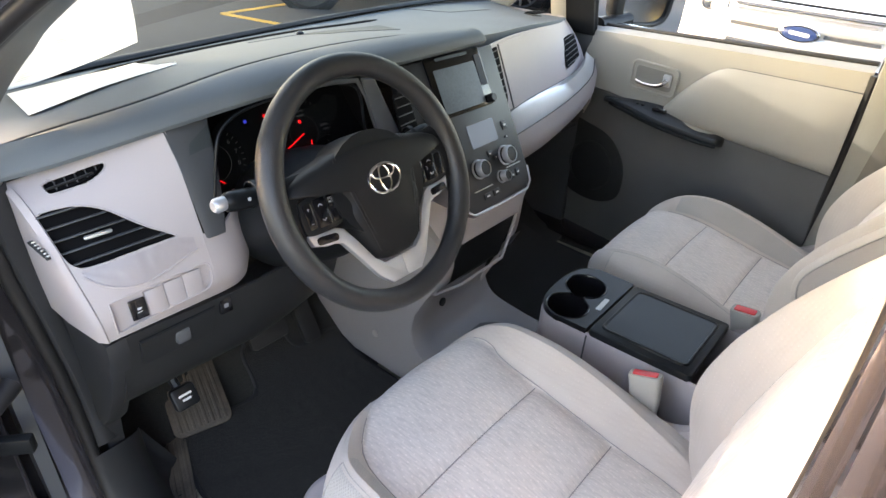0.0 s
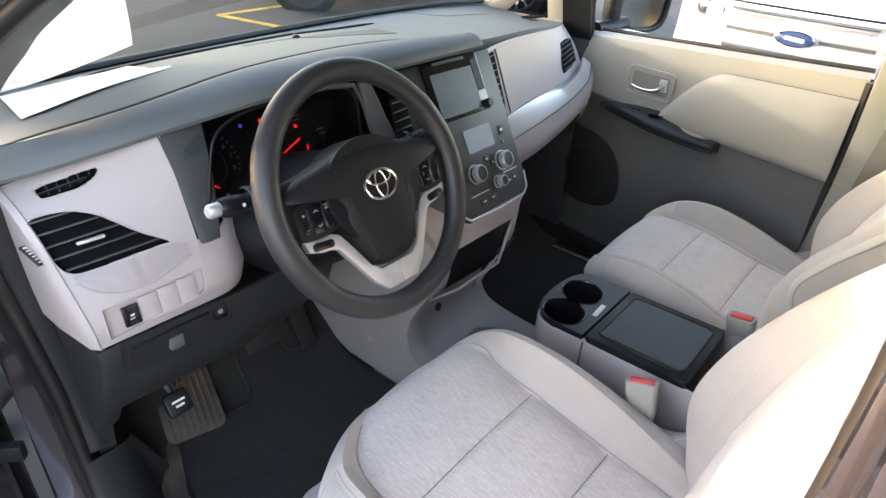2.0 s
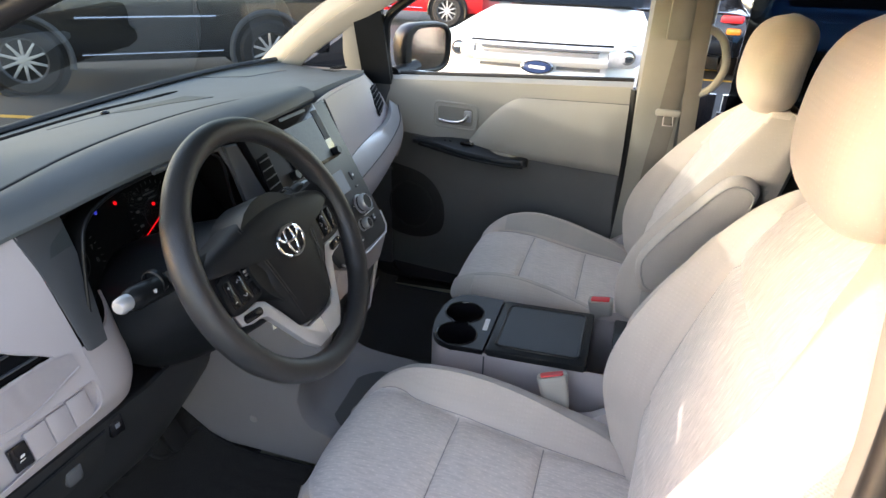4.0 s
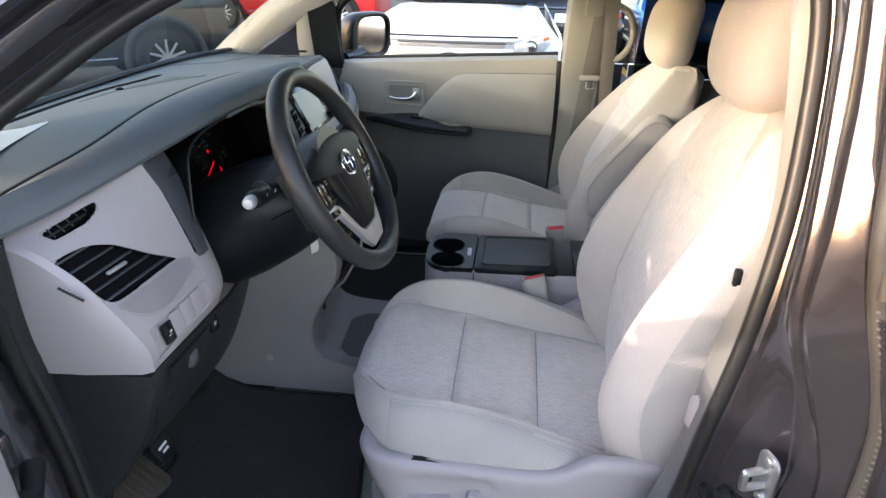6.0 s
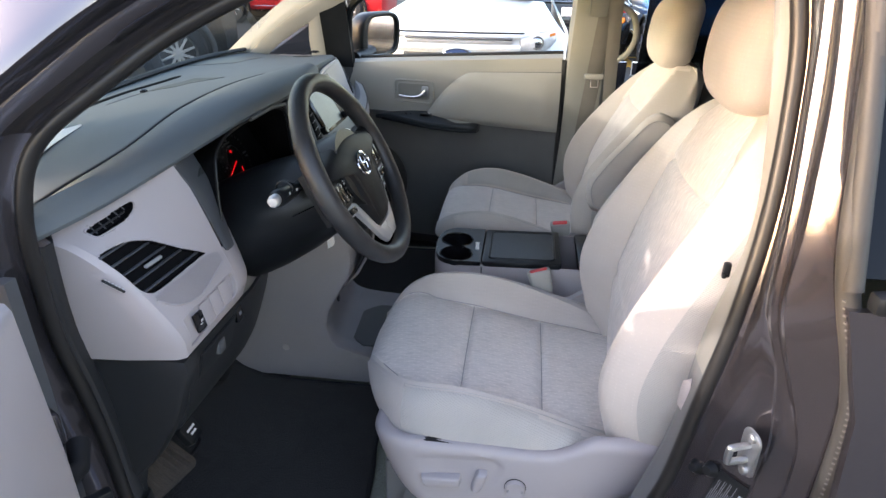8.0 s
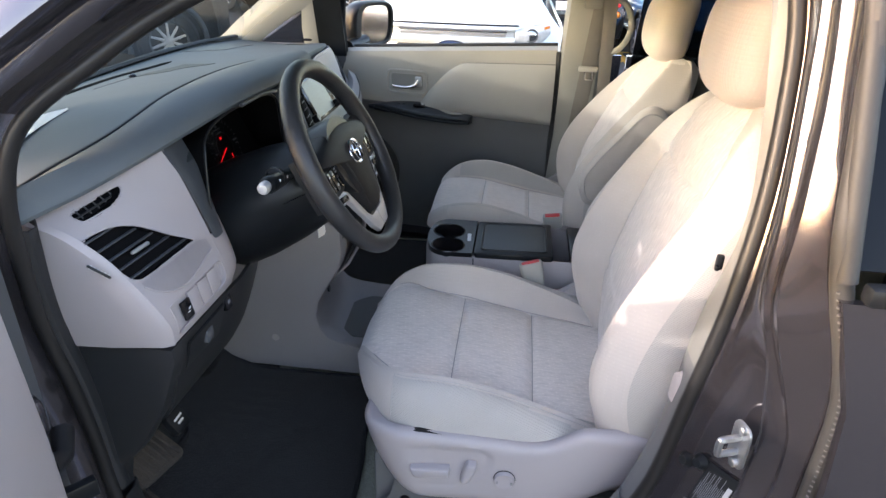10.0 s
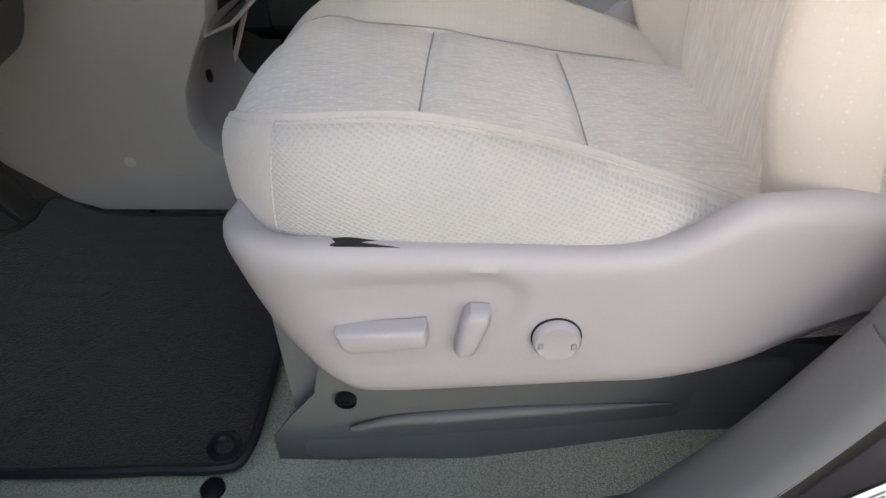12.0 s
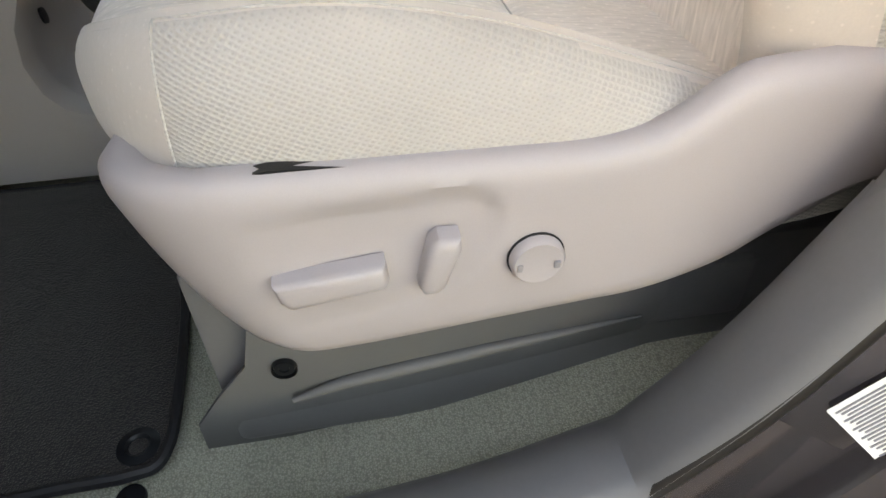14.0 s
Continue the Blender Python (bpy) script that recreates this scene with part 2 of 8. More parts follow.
def join(*bms):
    out = bms[0]
    for b in bms[1:]:
        me = bpy.data.meshes.new("tmp")
        b.to_mesh(me)
        b.free()
        out.from_mesh(me)
        bpy.data.meshes.remove(me)
    return out


def spline(pts, n):
    """n points along a smooth curve through pts (any dimension)."""
    p = np.array(pts, float)
    k = len(p)
    q = np.vstack([2 * p[0] - p[1], p, 2 * p[-1] - p[-2]])
    out = []
    for u in np.linspace(0, k - 1, n):
        i = min(int(u), k - 2)
        t = u - i
        a, b, c, d = q[i], q[i + 1], q[i + 2], q[i + 3]
        out.append(0.5 * (2 * b + (c - a) * t + (2 * a - 5 * b + 4 * c - d) * t * t + (3 * b - a - 3 * c + d) * t ** 3))
    return np.array(out)


def curve(xs, ys):
    """A smooth function through the points xs, ys."""
    xs, ys = np.array(xs, float), np.array(ys, float)

    def at(x):
        i = int(np.clip(np.searchsorted(xs, x) - 1, 0, len(xs) - 2))
        t = np.clip((x - xs[i]) / (xs[i + 1] - xs[i]), 0, 1)
        d = lambda j: (ys[min(j + 1, len(ys) - 1)] - ys[max(j - 1, 0)]) / (xs[min(j + 1, len(xs) - 1)] - xs[max(j - 1, 0)])
        h = xs[i + 1] - xs[i]
        return ((2 * t ** 3 - 3 * t * t + 1) * ys[i] + (t ** 3 - 2 * t * t + t) * h * d(i) + (-2 * t ** 3 + 3 * t * t) * ys[i + 1] + (t ** 3 - t * t) * h * d(i + 1))

    return at


def loft(rings, closed=True, cap=True):
    bm = bmesh.new()
    vs = [[bm.verts.new(p) for p in r] for r in rings]
    m = len(vs[0])
    for a, b in zip(vs, vs[1:]):
        for i in range(m if closed else m - 1):
            j = (i + 1) % m
            try:
                bm.faces.new((a[i], a[j], b[j], b[i]))
            except ValueError:
                pass
    if cap and closed:
        for r in (vs[0], vs[-1]):
            bm.faces.new(r)
    return bm


def sheet(rows, thick=0.004):
    """A grid of points given thickness."""
    bm = loft(rows, closed=False)
    bmesh.ops.recalc_face_normals(bm, faces=bm.faces)
    bmesh.ops.solidify(bm, geom=bm.faces[:], thickness=thick)
    return bm


def rbox(c, s, r=0.004, seg=2, m=None):
    bm = bmesh.new()
    bmesh.ops.create_cube(bm, size=1)
    bmesh.ops.scale(bm, vec=s, verts=bm.verts)
    if r:
        bmesh.ops.bevel(bm, geom=bm.edges[:], offset=min(r, min(s) * 0.49), segments=seg, affect="EDGES", profile=0.5)
    bmesh.ops.transform(bm, matrix=Matrix.Translation(c) @ (m or Matrix()), verts=bm.verts)
    return bm


def plate(poly, thick, m, r=0.0, seg=2):
    """A polygon in local x, y, extruded from z = 0 to thick, with rounded rims, placed by m."""
    bm = bmesh.new()
    f = bm.faces.new([bm.verts.new((x, y, 0)) for x, y in poly])
    top = bmesh.ops.extrude_face_region(bm, geom=[f])
    bmesh.ops.translate(bm, vec=(0, 0, thick), verts=[v for v in top["geom"] if isinstance(v, bmesh.types.BMVert)])
    if r:
        es = [e for e in bm.edges if abs(e.verts[0].co.z - e.verts[1].co.z) < 1e-6 and e.verts[0].co.z > thick * 0.5] if thick > 0 else \
             [e for e in bm.edges if abs(e.verts[0].co.z - e.verts[1].co.z) < 1e-6 and e.verts[0].co.z < thick * 0.5]
        bmesh.ops.bevel(bm, geom=es, offset=r, segments=seg, affect="EDGES", profile=0.5)
    bmesh.ops.transform(bm, matrix=m, verts=bm.verts)
    return bm


def rounded(w, h, r, n=5, cx=0, cy=0):
    out = []
    for k, (sx, sy) in enumerate(((1, 1), (-1, 1), (-1, -1), (1, -1))):
        for i in range(n):
            a = math.pi / 2 * (k + i / (n - 1))
            out.append((cx + sx * (w / 2 - r) + r * math.cos(a), cy + sy * (h / 2 - r) + r * math.sin(a)))
    return out


def tube(path, r, n=10, closed=False, flat=1.0, cap=True):
    """A tube along a path; r is a number or one for each point."""
    p = [Vector(q) for q in path]
    k = len(p)
    rr = r if hasattr(r, "__len__") else [r] * k
    rings, up = [], None
    for i in range(k):
        a, b = (p[i - 1], p[(i + 1) % k]) if closed else (p[max(i - 1, 0)], p[min(i + 1, k - 1)])
        t = (b - a).normalized()
        if up is None:
            up = Vector((0, 0, 1)) if abs(t.z) < 0.9 else Vector((1, 0, 0))
        s = t.cross(up).normalized()
        up = s.cross(t).normalized()
        rings.append([p[i] + s * (rr[i] * math.cos(x)) + up * (rr[i] * flat * math.sin(x)) for x in np.linspace(0, 2 * math.pi, n, endpoint=False)])
    if closed:
        rings.append(rings[0])
        bm = loft(rings, cap=False)
        bmesh.ops.remove_doubles(bm, verts=bm.verts, dist=1e-6)
        return bm
    return loft(rings, cap=cap)


def lathe(profile, m, n=32):
    """Turned shape: profile of (radius, height) about the local z axis."""
    bm = bmesh.new()
    rings = [[bm.verts.new((r * math.cos(a), r * math.sin(a), h)) for a in np.linspace(0, 2 * math.pi, n, endpoint=False)] if r > 1e-6 else [bm.verts.new((0, 0, h))] for r, h in profile]
    for a, b in zip(rings, rings[1:]):
        for i in range(n):
            j = (i + 1) % n
            f = [a[i % len(a)], a[j % len(a)], b[j % len(b)], b[i % len(b)]]
            f = list(dict.fromkeys(f))
            if len(f) > 2:
                bm.faces.new(f)
    bmesh.ops.transform(bm, matrix=m, verts=bm.verts)
    return bm


def basis(o, x, y):
    """A matrix with origin o, local x along x, local y nearest to y."""
    x = Vector(x).normalized()
    z = x.cross(Vector(y)).normalized()
    y = z.cross(x)
    m = Matrix((x, y, z)).transposed().to_4x4()
    m.translation = o
    return m


def lettering(text, m, size, mat, parent, label=""):
    cu = bpy.data.curves.new("writing", "FONT")
    cu.body, cu.size, cu.align_x, cu.align_y, cu.extrude = text, size, "CENTER", "CENTER", 0.0003
    ob = new("tmp_writing", cu)
    bpy.context.view_layer.update()
    me = bpy.data.meshes.new_from_object(ob.evaluated_get(bpy.context.evaluated_depsgraph_get()))
    bpy.data.objects.remove(ob)
    bpy.data.curves.remove(cu)
    me.transform(m)
    me.materials.clear()
    me.materials.append(mat)
    return part("writing", me, mat, parent, label)


def prism_x(poly, x0, x1, r=0.0):
    """A side outline in (y, z) extruded across from x0 to x1."""
    m = Matrix(((0, 0, 1, x0), (1, 0, 0, 0), (0, 1, 0, 0), (0, 0, 0, 1)))
    return plate(poly, x1 - x0, m, r)


def poly3(pts, thick, r=0.0, lift=0.0, seg=2, n=None):
    """A flat piece through corner points in space, thickened towards n (or towards the driver)."""
    p = [Vector(q) for q in pts]
    c = sum(p, Vector()) / len(p)
    nz = Vector((0, 0, 0))
    for a, b in zip(p, p[1:] + p[:1]):
        nz += (a - c).cross(b - c)
    nz.normalize()
    if nz.dot(Vector(n or (-0.2, -0.8, 0.6))) < 0:
        nz = -nz
    x = (p[1] - p[0]).normalized()
    x = (x - nz * x.dot(nz)).normalized()
    y = nz.cross(x)
    m = Matrix((x, y, nz)).transposed().to_4x4()
    m.translation = c + nz * lift
    return plate([((q - c).dot(x), (q - c).dot(y)) for q in p], thick, m, r, seg)


def smooth_poly(pts, n=24):
    """A closed smooth outline through corner points."""
    p = [pts[-1], *pts, pts[0], pts[1]]
    s = spline(p, (len(p) - 1) * 8 + 1)[8:-16]
    return [tuple(q) for q in s]


CX = 1.01  # middle plane of the van

# ---- ground and lot ----
lot = part("ground", loft([[(x, y, 0.0) for y in np.linspace(-300, 300, 3)] for x in np.linspace(-300, 300, 3)], closed=False), ASPHALT, None, "dark grey asphalt of a car lot", kind="structure", category="ground")

# ---- van shell ----
van = thing("minivan", "plum-grey minivan with its driver door standing open", "minivan", (CX, -0.3, 0))
BELT = material("taupe_webbing", (0.15, 0.14, 0.125), 0.8, var=0.08, scale=20, grain=900, bump=0.4, depth=0.0004)
TRIM = material("taupe_pillar_trim", (0.232, 0.228, 0.210), 0.55, var=0.06, bump=0.2, depth=0.0003)
SILL = material("grey_sill_trim", (0.145, 0.147, 0.152), 0.45, var=0.07, bump=0.2, depth=0.0003)

# door aperture: the line of the rubber seal, counter-clockwise from the sill by the front
SEAL = [(0.205, 0.20, 0.600), (0.195, 0.36, 0.570), (0.190, 0.60, 0.558), (0.190, 0.80, 0.562), (0.190, 0.872, 0.585), (0.190, 0.900, 0.65), (0.190, 0.911, 0.75),
        (0.187, 0.915, 0.86), (0.178, 0.920, 0.97), (0.168, 0.928, 1.07), (0.160, 0.922, 1.17), (0.155, 0.908, 1.275), (0.168, 0.878, 1.358), (0.201, 0.802, 1.424),
        (0.249, 0.694, 1.498), (0.285, 0.50, 1.582), (0.300, 0.28, 1.645), (0.300, 0.11, 1.65), (0.290, 0.028, 1.60), (0.272, -0.002, 1.51), (0.250, -0.008, 1.40),
        (0.225, -0.002, 1.284), (0.206, 0.016, 1.15), (0.200, 0.038, 1.02), (0.200, 0.060, 0.88), (0.200, 0.100, 0.78), (0.200, 0.145, 0.69)]
ring = spline(SEAL + [SEAL[0]], 161)[:-1]
mid = Vector((0, 0.46, 1.08))


def around(points, profile):
    """Sweeps a profile of (outwards in the side plane, across) along part of the aperture."""
    rows = []
    for p in points:
        o = Vector((0, p[1], p[2])) - mid
        o.x = 0
        o.normalize()
        rows.append([(p[0] + a, p[1] + o.y * b, p[2] + o.z * b) for b, a in profile])
    return rows


def stretch(a, b):
    return [ring[i % 160] for i in range(a, b + 1)]


seal = tube(ring, 0.0105, 10, closed=True)
part("weather_strip", seal, material("satin_seal_rubber", (0.016, 0.015, 0.015), 0.42, var=0.15, scale=20, grain=500, bump=0.08), van, "black rubber door seal")
REAR_EDGE = curve([0.56, 0.70, 0.90, 1.04, 1.12, 1.165, 1.232, 1.267, 1.323, 1.394, 1.469, 1.531, 1.65], [0.05, 0.004, -0.052, -0.056, -0.055, -0.050, -0.031, -0.020, -0.010, -0.011, -0.009, -0.007, 0.004])
OUTER = curve([0.56, 1.04, 1.232, 1.267, 1.323, 1.394, 1.469, 1.531, 1.65], [0.076, 0.076, 0.076, 0.080, 0.090, 0.114, 0.134, 0.149, 0.20])
# two pressed creases down the rear pillar: across, along, by height
CREASE_1 = curve([0.56, 0.80, 0.95, 1.042, 1.089, 1.149, 1.205, 1.231, 1.316, 1.374, 1.43, 1.51, 1.65], [0.125, 0.125, 0.125, 0.125, 0.130, 0.135, 0.140, 0.145, 0.155, 0.170, 0.185, 0.205, 0.235]), curve([0.56, 0.80, 0.95, 1.042, 1.089, 1.149, 1.205, 1.231, 1.316, 1.374, 1.43, 1.51, 1.65], [0.085, 0.018, -0.020, -0.028, -0.024, -0.015, 0.003, 0.006, 0.005, 0.003, 0.002, 0.002, 0.012])
CREASE_2 = curve([0.56, 0.80, 0.95, 1.059, 1.103, 1.167, 1.228, 1.266, 1.329, 1.384, 1.437, 1.513, 1.65], [0.098, 0.098, 0.098, 0.100, 0.105, 0.110, 0.115, 0.120, 0.125, 0.140, 0.155, 0.175, 0.215]), curve([0.56, 0.80, 0.95, 1.059, 1.103, 1.167, 1.228, 1.266, 1.329, 1.384, 1.437, 1.513, 1.65], [0.068, -0.002, -0.042, -0.046, -0.036, -0.015, 0.004, 0.005, 0.002, -0.001, -0.004, -0.002, 0.008])
JAMB = [(0.004, -0.004), (0.020, -0.010), (0.030, -0.026), (0.034, -0.050), (0.050, -0.060), (0.066, -0.062), (0.072, -0.072), (0.078, -0.088), (0.090, -0.096)]
SKIN = [(0.090, -0.096), (0.12, -0.102), (0.17, -0.108)]
PILLARP = [(a * 0.55, b * 0.9) for a, b in JAMB] + [(0.058, -0.087), (0.072, -0.083), (0.095, -0.073), (0.120, -0.060), (0.140, -0.045), (0.152, -0.025), (0.158, -0.003)]
for nm, a, b in (("rocker_jamb", 146, 186), ("hinge_pillar_jamb", 26, 72), ("front_pillar_jamb", 72, 92), ("roof_rail_jamb", 92, 108), ("rear_pillar_jamb", 108, 154)):
    prof = PILLARP if nm in ("front_pillar_jamb", "roof_rail_jamb") else JAMB + SKIN[1:]
    if nm == "rear_pillar_jamb":
        rows = []
        for p in stretch(a, b):
            z = p[2]
            s0, c1, c2, e1 = Vector((p[0] - 0.004, p[1] - 0.004)), Vector((CREASE_1[0](z), CREASE_1[1](z))), Vector((CREASE_2[0](z), CREASE_2[1](z))), Vector((OUTER(z), REAR_EDGE(z)))
            bulge = 0.012 if z < 1.0 else 0.012 - 0.010 * min(1, (z - 1.0) / 0.2)
            line = [s0, s0 + Vector((-0.008, -0.008)), s0.lerp(c1, 0.35) + Vector((0, bulge - 0.004)), s0.lerp(c1, 0.62) + Vector((0, bulge * 0.6 - 0.004)), s0.lerp(c1, 0.84) + Vector((0, -0.005)), c1 + Vector((0.006, -0.003)), c1 + Vector((0.002, 0.0)), c1 + Vector((-0.002, -0.0005)), c1 + Vector((-0.006, -0.005)),
                    c1.lerp(c2, 0.5) + Vector((0, -0.008)), c2 + Vector((0.006, -0.005)), c2 + Vector((0.002, -0.0005)), c2 + Vector((-0.002, -0.001)), c2 + Vector((-0.006, -0.006)), c2.lerp(e1, 0.5) + Vector((0, -0.008)), e1 + Vector((0.008, -0.007)), e1 + Vector((0.002, -0.006)), e1 + Vector((0.0, -0.020))]
            rows.append([(q.x, q.y, z) for q in line])
        part(nm, sheet(rows, 0.002), PAINT, van, "glossy plum-grey painted door frame with pressed creases")
        continue
    part(nm, sheet(around(stretch(a, b), prof), 0.002), PAINT, van, "glossy plum-grey painted door frame")
INNER = [(-0.004, 0.010), (-0.012, 0.016), (-0.018, 0.030), (-0.018, 0.060), (-0.004, 0.085), (0.03, 0.10)]
PILLAR_EDGE = curve([0.58, 0.62, 0.687, 0.758, 0.822, 0.957, 1.114, 1.253, 1.39, 1.489, 1.60], [0.15, 0.133, 0.114, 0.101, 0.082, 0.045, 0.022, -0.010, -0.003, 0.009, 0.028])
PILLAR_X = curve([0.58, 0.85, 1.10, 1.25, 1.40, 1.60], [0.26, 0.26, 0.28, 0.292, 0.302, 0.325])
for nm, a, b, mt in (("rear_pillar_trim", 107, 134, TRIM), ("rear_pillar_lower_trim", 134, 150, SILL)):
    rows = []
    for p in stretch(a, b):
        e, w = PILLAR_EDGE(p[2]), PILLAR_X(p[2])
        q = p[0] + 0.008
        rows.append([(q, p[1] + 0.004, p[2]), (q + (w - q) * 0.25, p[1] + 0.004 + (e - p[1]) * 0.15, p[2]), (q + (w - q) * 0.6, p[1] + (e - p[1]) * 0.55 + 0.004, p[2]), (w - 0.012, e + 0.003, p[2]), (w, e - 0.004, p[2]), (w + 0.006, e - 0.02, p[2]), (w - 0.01, e - 0.12, p[2])])
    part(nm, sheet(rows, 0.002), mt, van, "moulded plastic pillar trim")
rows = []
for p in stretch(62, 96):
    k = min(1, max(0.12, (p[2] - 1.24) / 0.12))
    rows.append([(p[0] + a * k + 0.008, p[1] + b * k, p[2] + c) for a, b, c in ((0, 0, 0), (0.008, 0.001, 0), (0.014, 0.004, 0), (0.019, 0.010, 0), (0.026, 0.020, 0.0), (0.055, 0.050, 0.002), (0.095, 0.085, 0.004), (0.130, 0.125, 0.006))])
part("front_pillar_trim", sheet(rows, 0.002), DARK, van, "dark grey windshield pillar trim")
# sill grey made lighter: the stronger light on the sill is in this colour
SILL_LIT = material("lit_sill_trim", (0.170, 0.170, 0.175), 0.45, var=0.07, bump=0.2, depth=0.0003)
SILLP = [(-0.006, -0.009), (-0.0122, -0.003), (-0.0135, 0.006), (-0.0120, 0.020), (-0.008, 0.040), (0.012, 0.066), (0.050, 0.090), (0.085, 0.100)]
KICKP = [(0.0, 0.010), (-0.006, 0.016), (-0.006, 0.030), (0.004, 0.042), (0.03, 0.050)]
# the front sill length takes charcoal, its weaker light put into the colour
for nm, a, b, mt, pr in (("sill_plate", 146, 174, SILL_LIT, SILLP), ("front_sill_trim", 174, 193, KNEE, SILLP), ("kick_trim", 34, 62, KNEE, KICKP), ("roof_rail_trim", 96, 108, TRIM, INNER)):
    rows = around(stretch(a, b), pr)
    if nm in ("sill_plate", "front_sill_trim"):
        for r in rows:
            q = r[-1]
            r.append((q[0] + 0.012 + 0.35 * max(0, q[2] - 0.48), q[1] - 0.16 * max(0, q[2] - 0.48) * (q[1] < 0.4), min(q[2], 0.47)))
    part(nm, sheet(rows, 0.002), mt, van, "moulded plastic trim along the door frame")
part("trim_joint", tube([(0.212, 0.186, 0.606), (0.228, 0.187, 0.614), (0.245, 0.190, 0.606), (0.268, 0.194, 0.57)], 0.0012, 6), BLACK, van)

# roof with headliner, windshield, far pillars, plain rear
roof_rows = lambda dz: [[(x, y, dz + 1.70 + 0.05 * (1 - ((x - CX) / 0.75) ** 2) - 0.06 * max(0, y - 0.1) - 0.8 * max(0, y - 0.35) ** 2) for x in np.linspace(0.30, 1.72, 9)] for y in np.linspace(-2.6, 0.63, 14)]
part("roof_panel", sheet(roof_rows(0.03), 0.01), PAINT, van)
part("headliner", sheet(roof_rows(0.0), 0.008), HEADLINER, van, "pale grey cloth headliner")
# out of view; closes the gap before the roof against the sun
part("roof_header", sheet([[(CX + (x - CX) * 0.80, 0.50 + 0.19 * w - 0.06 * ((x - CX) / 0.8) ** 2, 1.708 - 0.058 * w - 0.04 * ((x - CX) / 0.8) ** 2) for x in np.linspace(0.16, 1.86, 11)] for w in np.linspace(0, 1, 5)], 0.03), HEADLINER, van, "padded header over the windshield")
WB = curve([0.10, 0.42, 0.65, 1.0, 1.35, 1.65, 1.80, 1.92], [1.27, 1.325, 1.36, 1.405, 1.435, 1.43, 1.395, 1.36])


def shield(x, v):
    """Windshield: x at the base, v from base to roof."""
    top = (CX + (x - CX) * 0.76, 0.66 - 0.06 * ((x - CX) / 0.8) ** 2, 1.645 - 0.03 * ((x - CX) / 0.8) ** 2)
    base = (x, WB(x), 1.205 + 0.02 * (1 - ((x - CX) / 0.8) ** 2))
    return [base[i] * (1 - v) + top[i] * v + (0, 0.06, 0.03)[i] * math.sin(math.pi * v) for i in range(3)]


part("windshield", loft([[shield(x, v) for x in np.linspace(0.13, 1.89, 15)] for v in np.linspace(0, 0.80, 9)], closed=False), WINDSHIELD, van, "clear windshield")
part("windshield_shade_band", loft([[shield(x, v) for x in np.linspace(0.13, 1.89, 15)] for v in np.linspace(0.80, 1.0, 4)], closed=False), BAND, van, "green tinted band along the windshield top")
# unseen black pieces added on the glass to keep sun off the headrest
part("added_sun_block", loft([[Vector(shield(x, v)) + Vector((0, -0.003, -0.002)) for x in np.linspace(0.17, 1.85, 17)] for v in np.linspace(0.915, 1.0, 4)], closed=False), BLACK, van, "black band along the glass top, unseen, added to block the sun")
part("added_sun_block", loft([[Vector(shield(x, v)) + Vector((0, -0.003, -0.002)) for x in np.linspace(0.84, 1.42, 9)] for v in np.linspace(0.875, 0.915, 3)], closed=False), BLACK, van, "black patch high on the glass, unseen, added to shade the headrest")
part("cowl", sheet([[(x, WB(x) + d, 1.19 - d * 0.3) for x in np.linspace(0.1, 1.92, 13)] for d in (-0.01, 0.08, 0.16)], 0.02), BLACK, van)
hood_rows = [[(CX + u * (0.86 - 0.10 * v), 1.50 + v * 0.85 - 0.22 * u * u, 1.12 - 0.22 * v ** 1.8 - 0.10 * u * u) for u in np.linspace(-1, 1, 11)] for v in np.linspace(-0.12, 1, 8)]
part("hood", sheet(hood_rows, 0.02), PAINT, van)
for sgn, nm in ((-1, "fender"), (1, "fender")):
    part(nm, sheet([[(CX + sgn * (0.87 + 0.08 * math.sin(math.pi * w) - 0.10 * v), 0.965 + v * 1.30, 1.03 - 0.18 * v ** 1.8 - w * (0.75 - 0.16 * v)) for w in np.linspace(0, 1, 6)] for v in np.linspace(0, 1, 7)], 0.01), PAINT, van)
part("front_bumper", sheet([[(CX + u * 0.86, 2.34 - 0.22 * u * u - 0.05 * w, 0.90 - 0.6 * w) for u in np.linspace(-1, 1, 11)] for w in np.linspace(0, 1, 5)], 0.03), PAINT, van)
part("tailgate", sheet([[(CX + u * (0.9 - 0.15 * max(0, w - 0.5)), -2.75 + 0.2 * max(0, w - 0.5), 0.35 + w * 1.38) for u in np.linspace(-1, 1, 7)] for w in np.linspace(0, 1, 7)], 0.03), PAINT, van)

# passenger side pillars and rear door opening
far_a = []
UPPER = spline([(1.865, 1.42, 1.21), (1.84, 1.29, 1.31), (1.80, 1.115, 1.423), (1.74, 0.82, 1.555), (1.69, 0.50, 1.650)], 20)
LOWER = spline([(1.875, 1.30, 1.205), (1.855, 1.215, 1.27), (1.815, 1.02, 1.385), (1.75, 0.72, 1.525), (1.70, 0.44, 1.61)], 20)
for uq, lq in zip(UPPER, LOWER):
    uq, lq = Vector(uq), Vector(lq)
    far_a.append([uq + Vector((0.03, 0.03, 0.02)), uq, uq.lerp(lq, 0.12) + Vector((-0.012, -0.012, 0.002)), uq.lerp(lq, 0.5) + Vector((-0.018, -0.016, 0.0)), uq.lerp(lq, 0.9) + Vector((-0.010, -0.010, -0.002)), lq, lq + Vector((0.05, 0.02, 0.0)), uq + Vector((0.07, 0.03, 0.02))])
part("far_front_pillar_trim", loft(far_a), BEIGE, van, "beige windshield pillar trim")
far_b = []
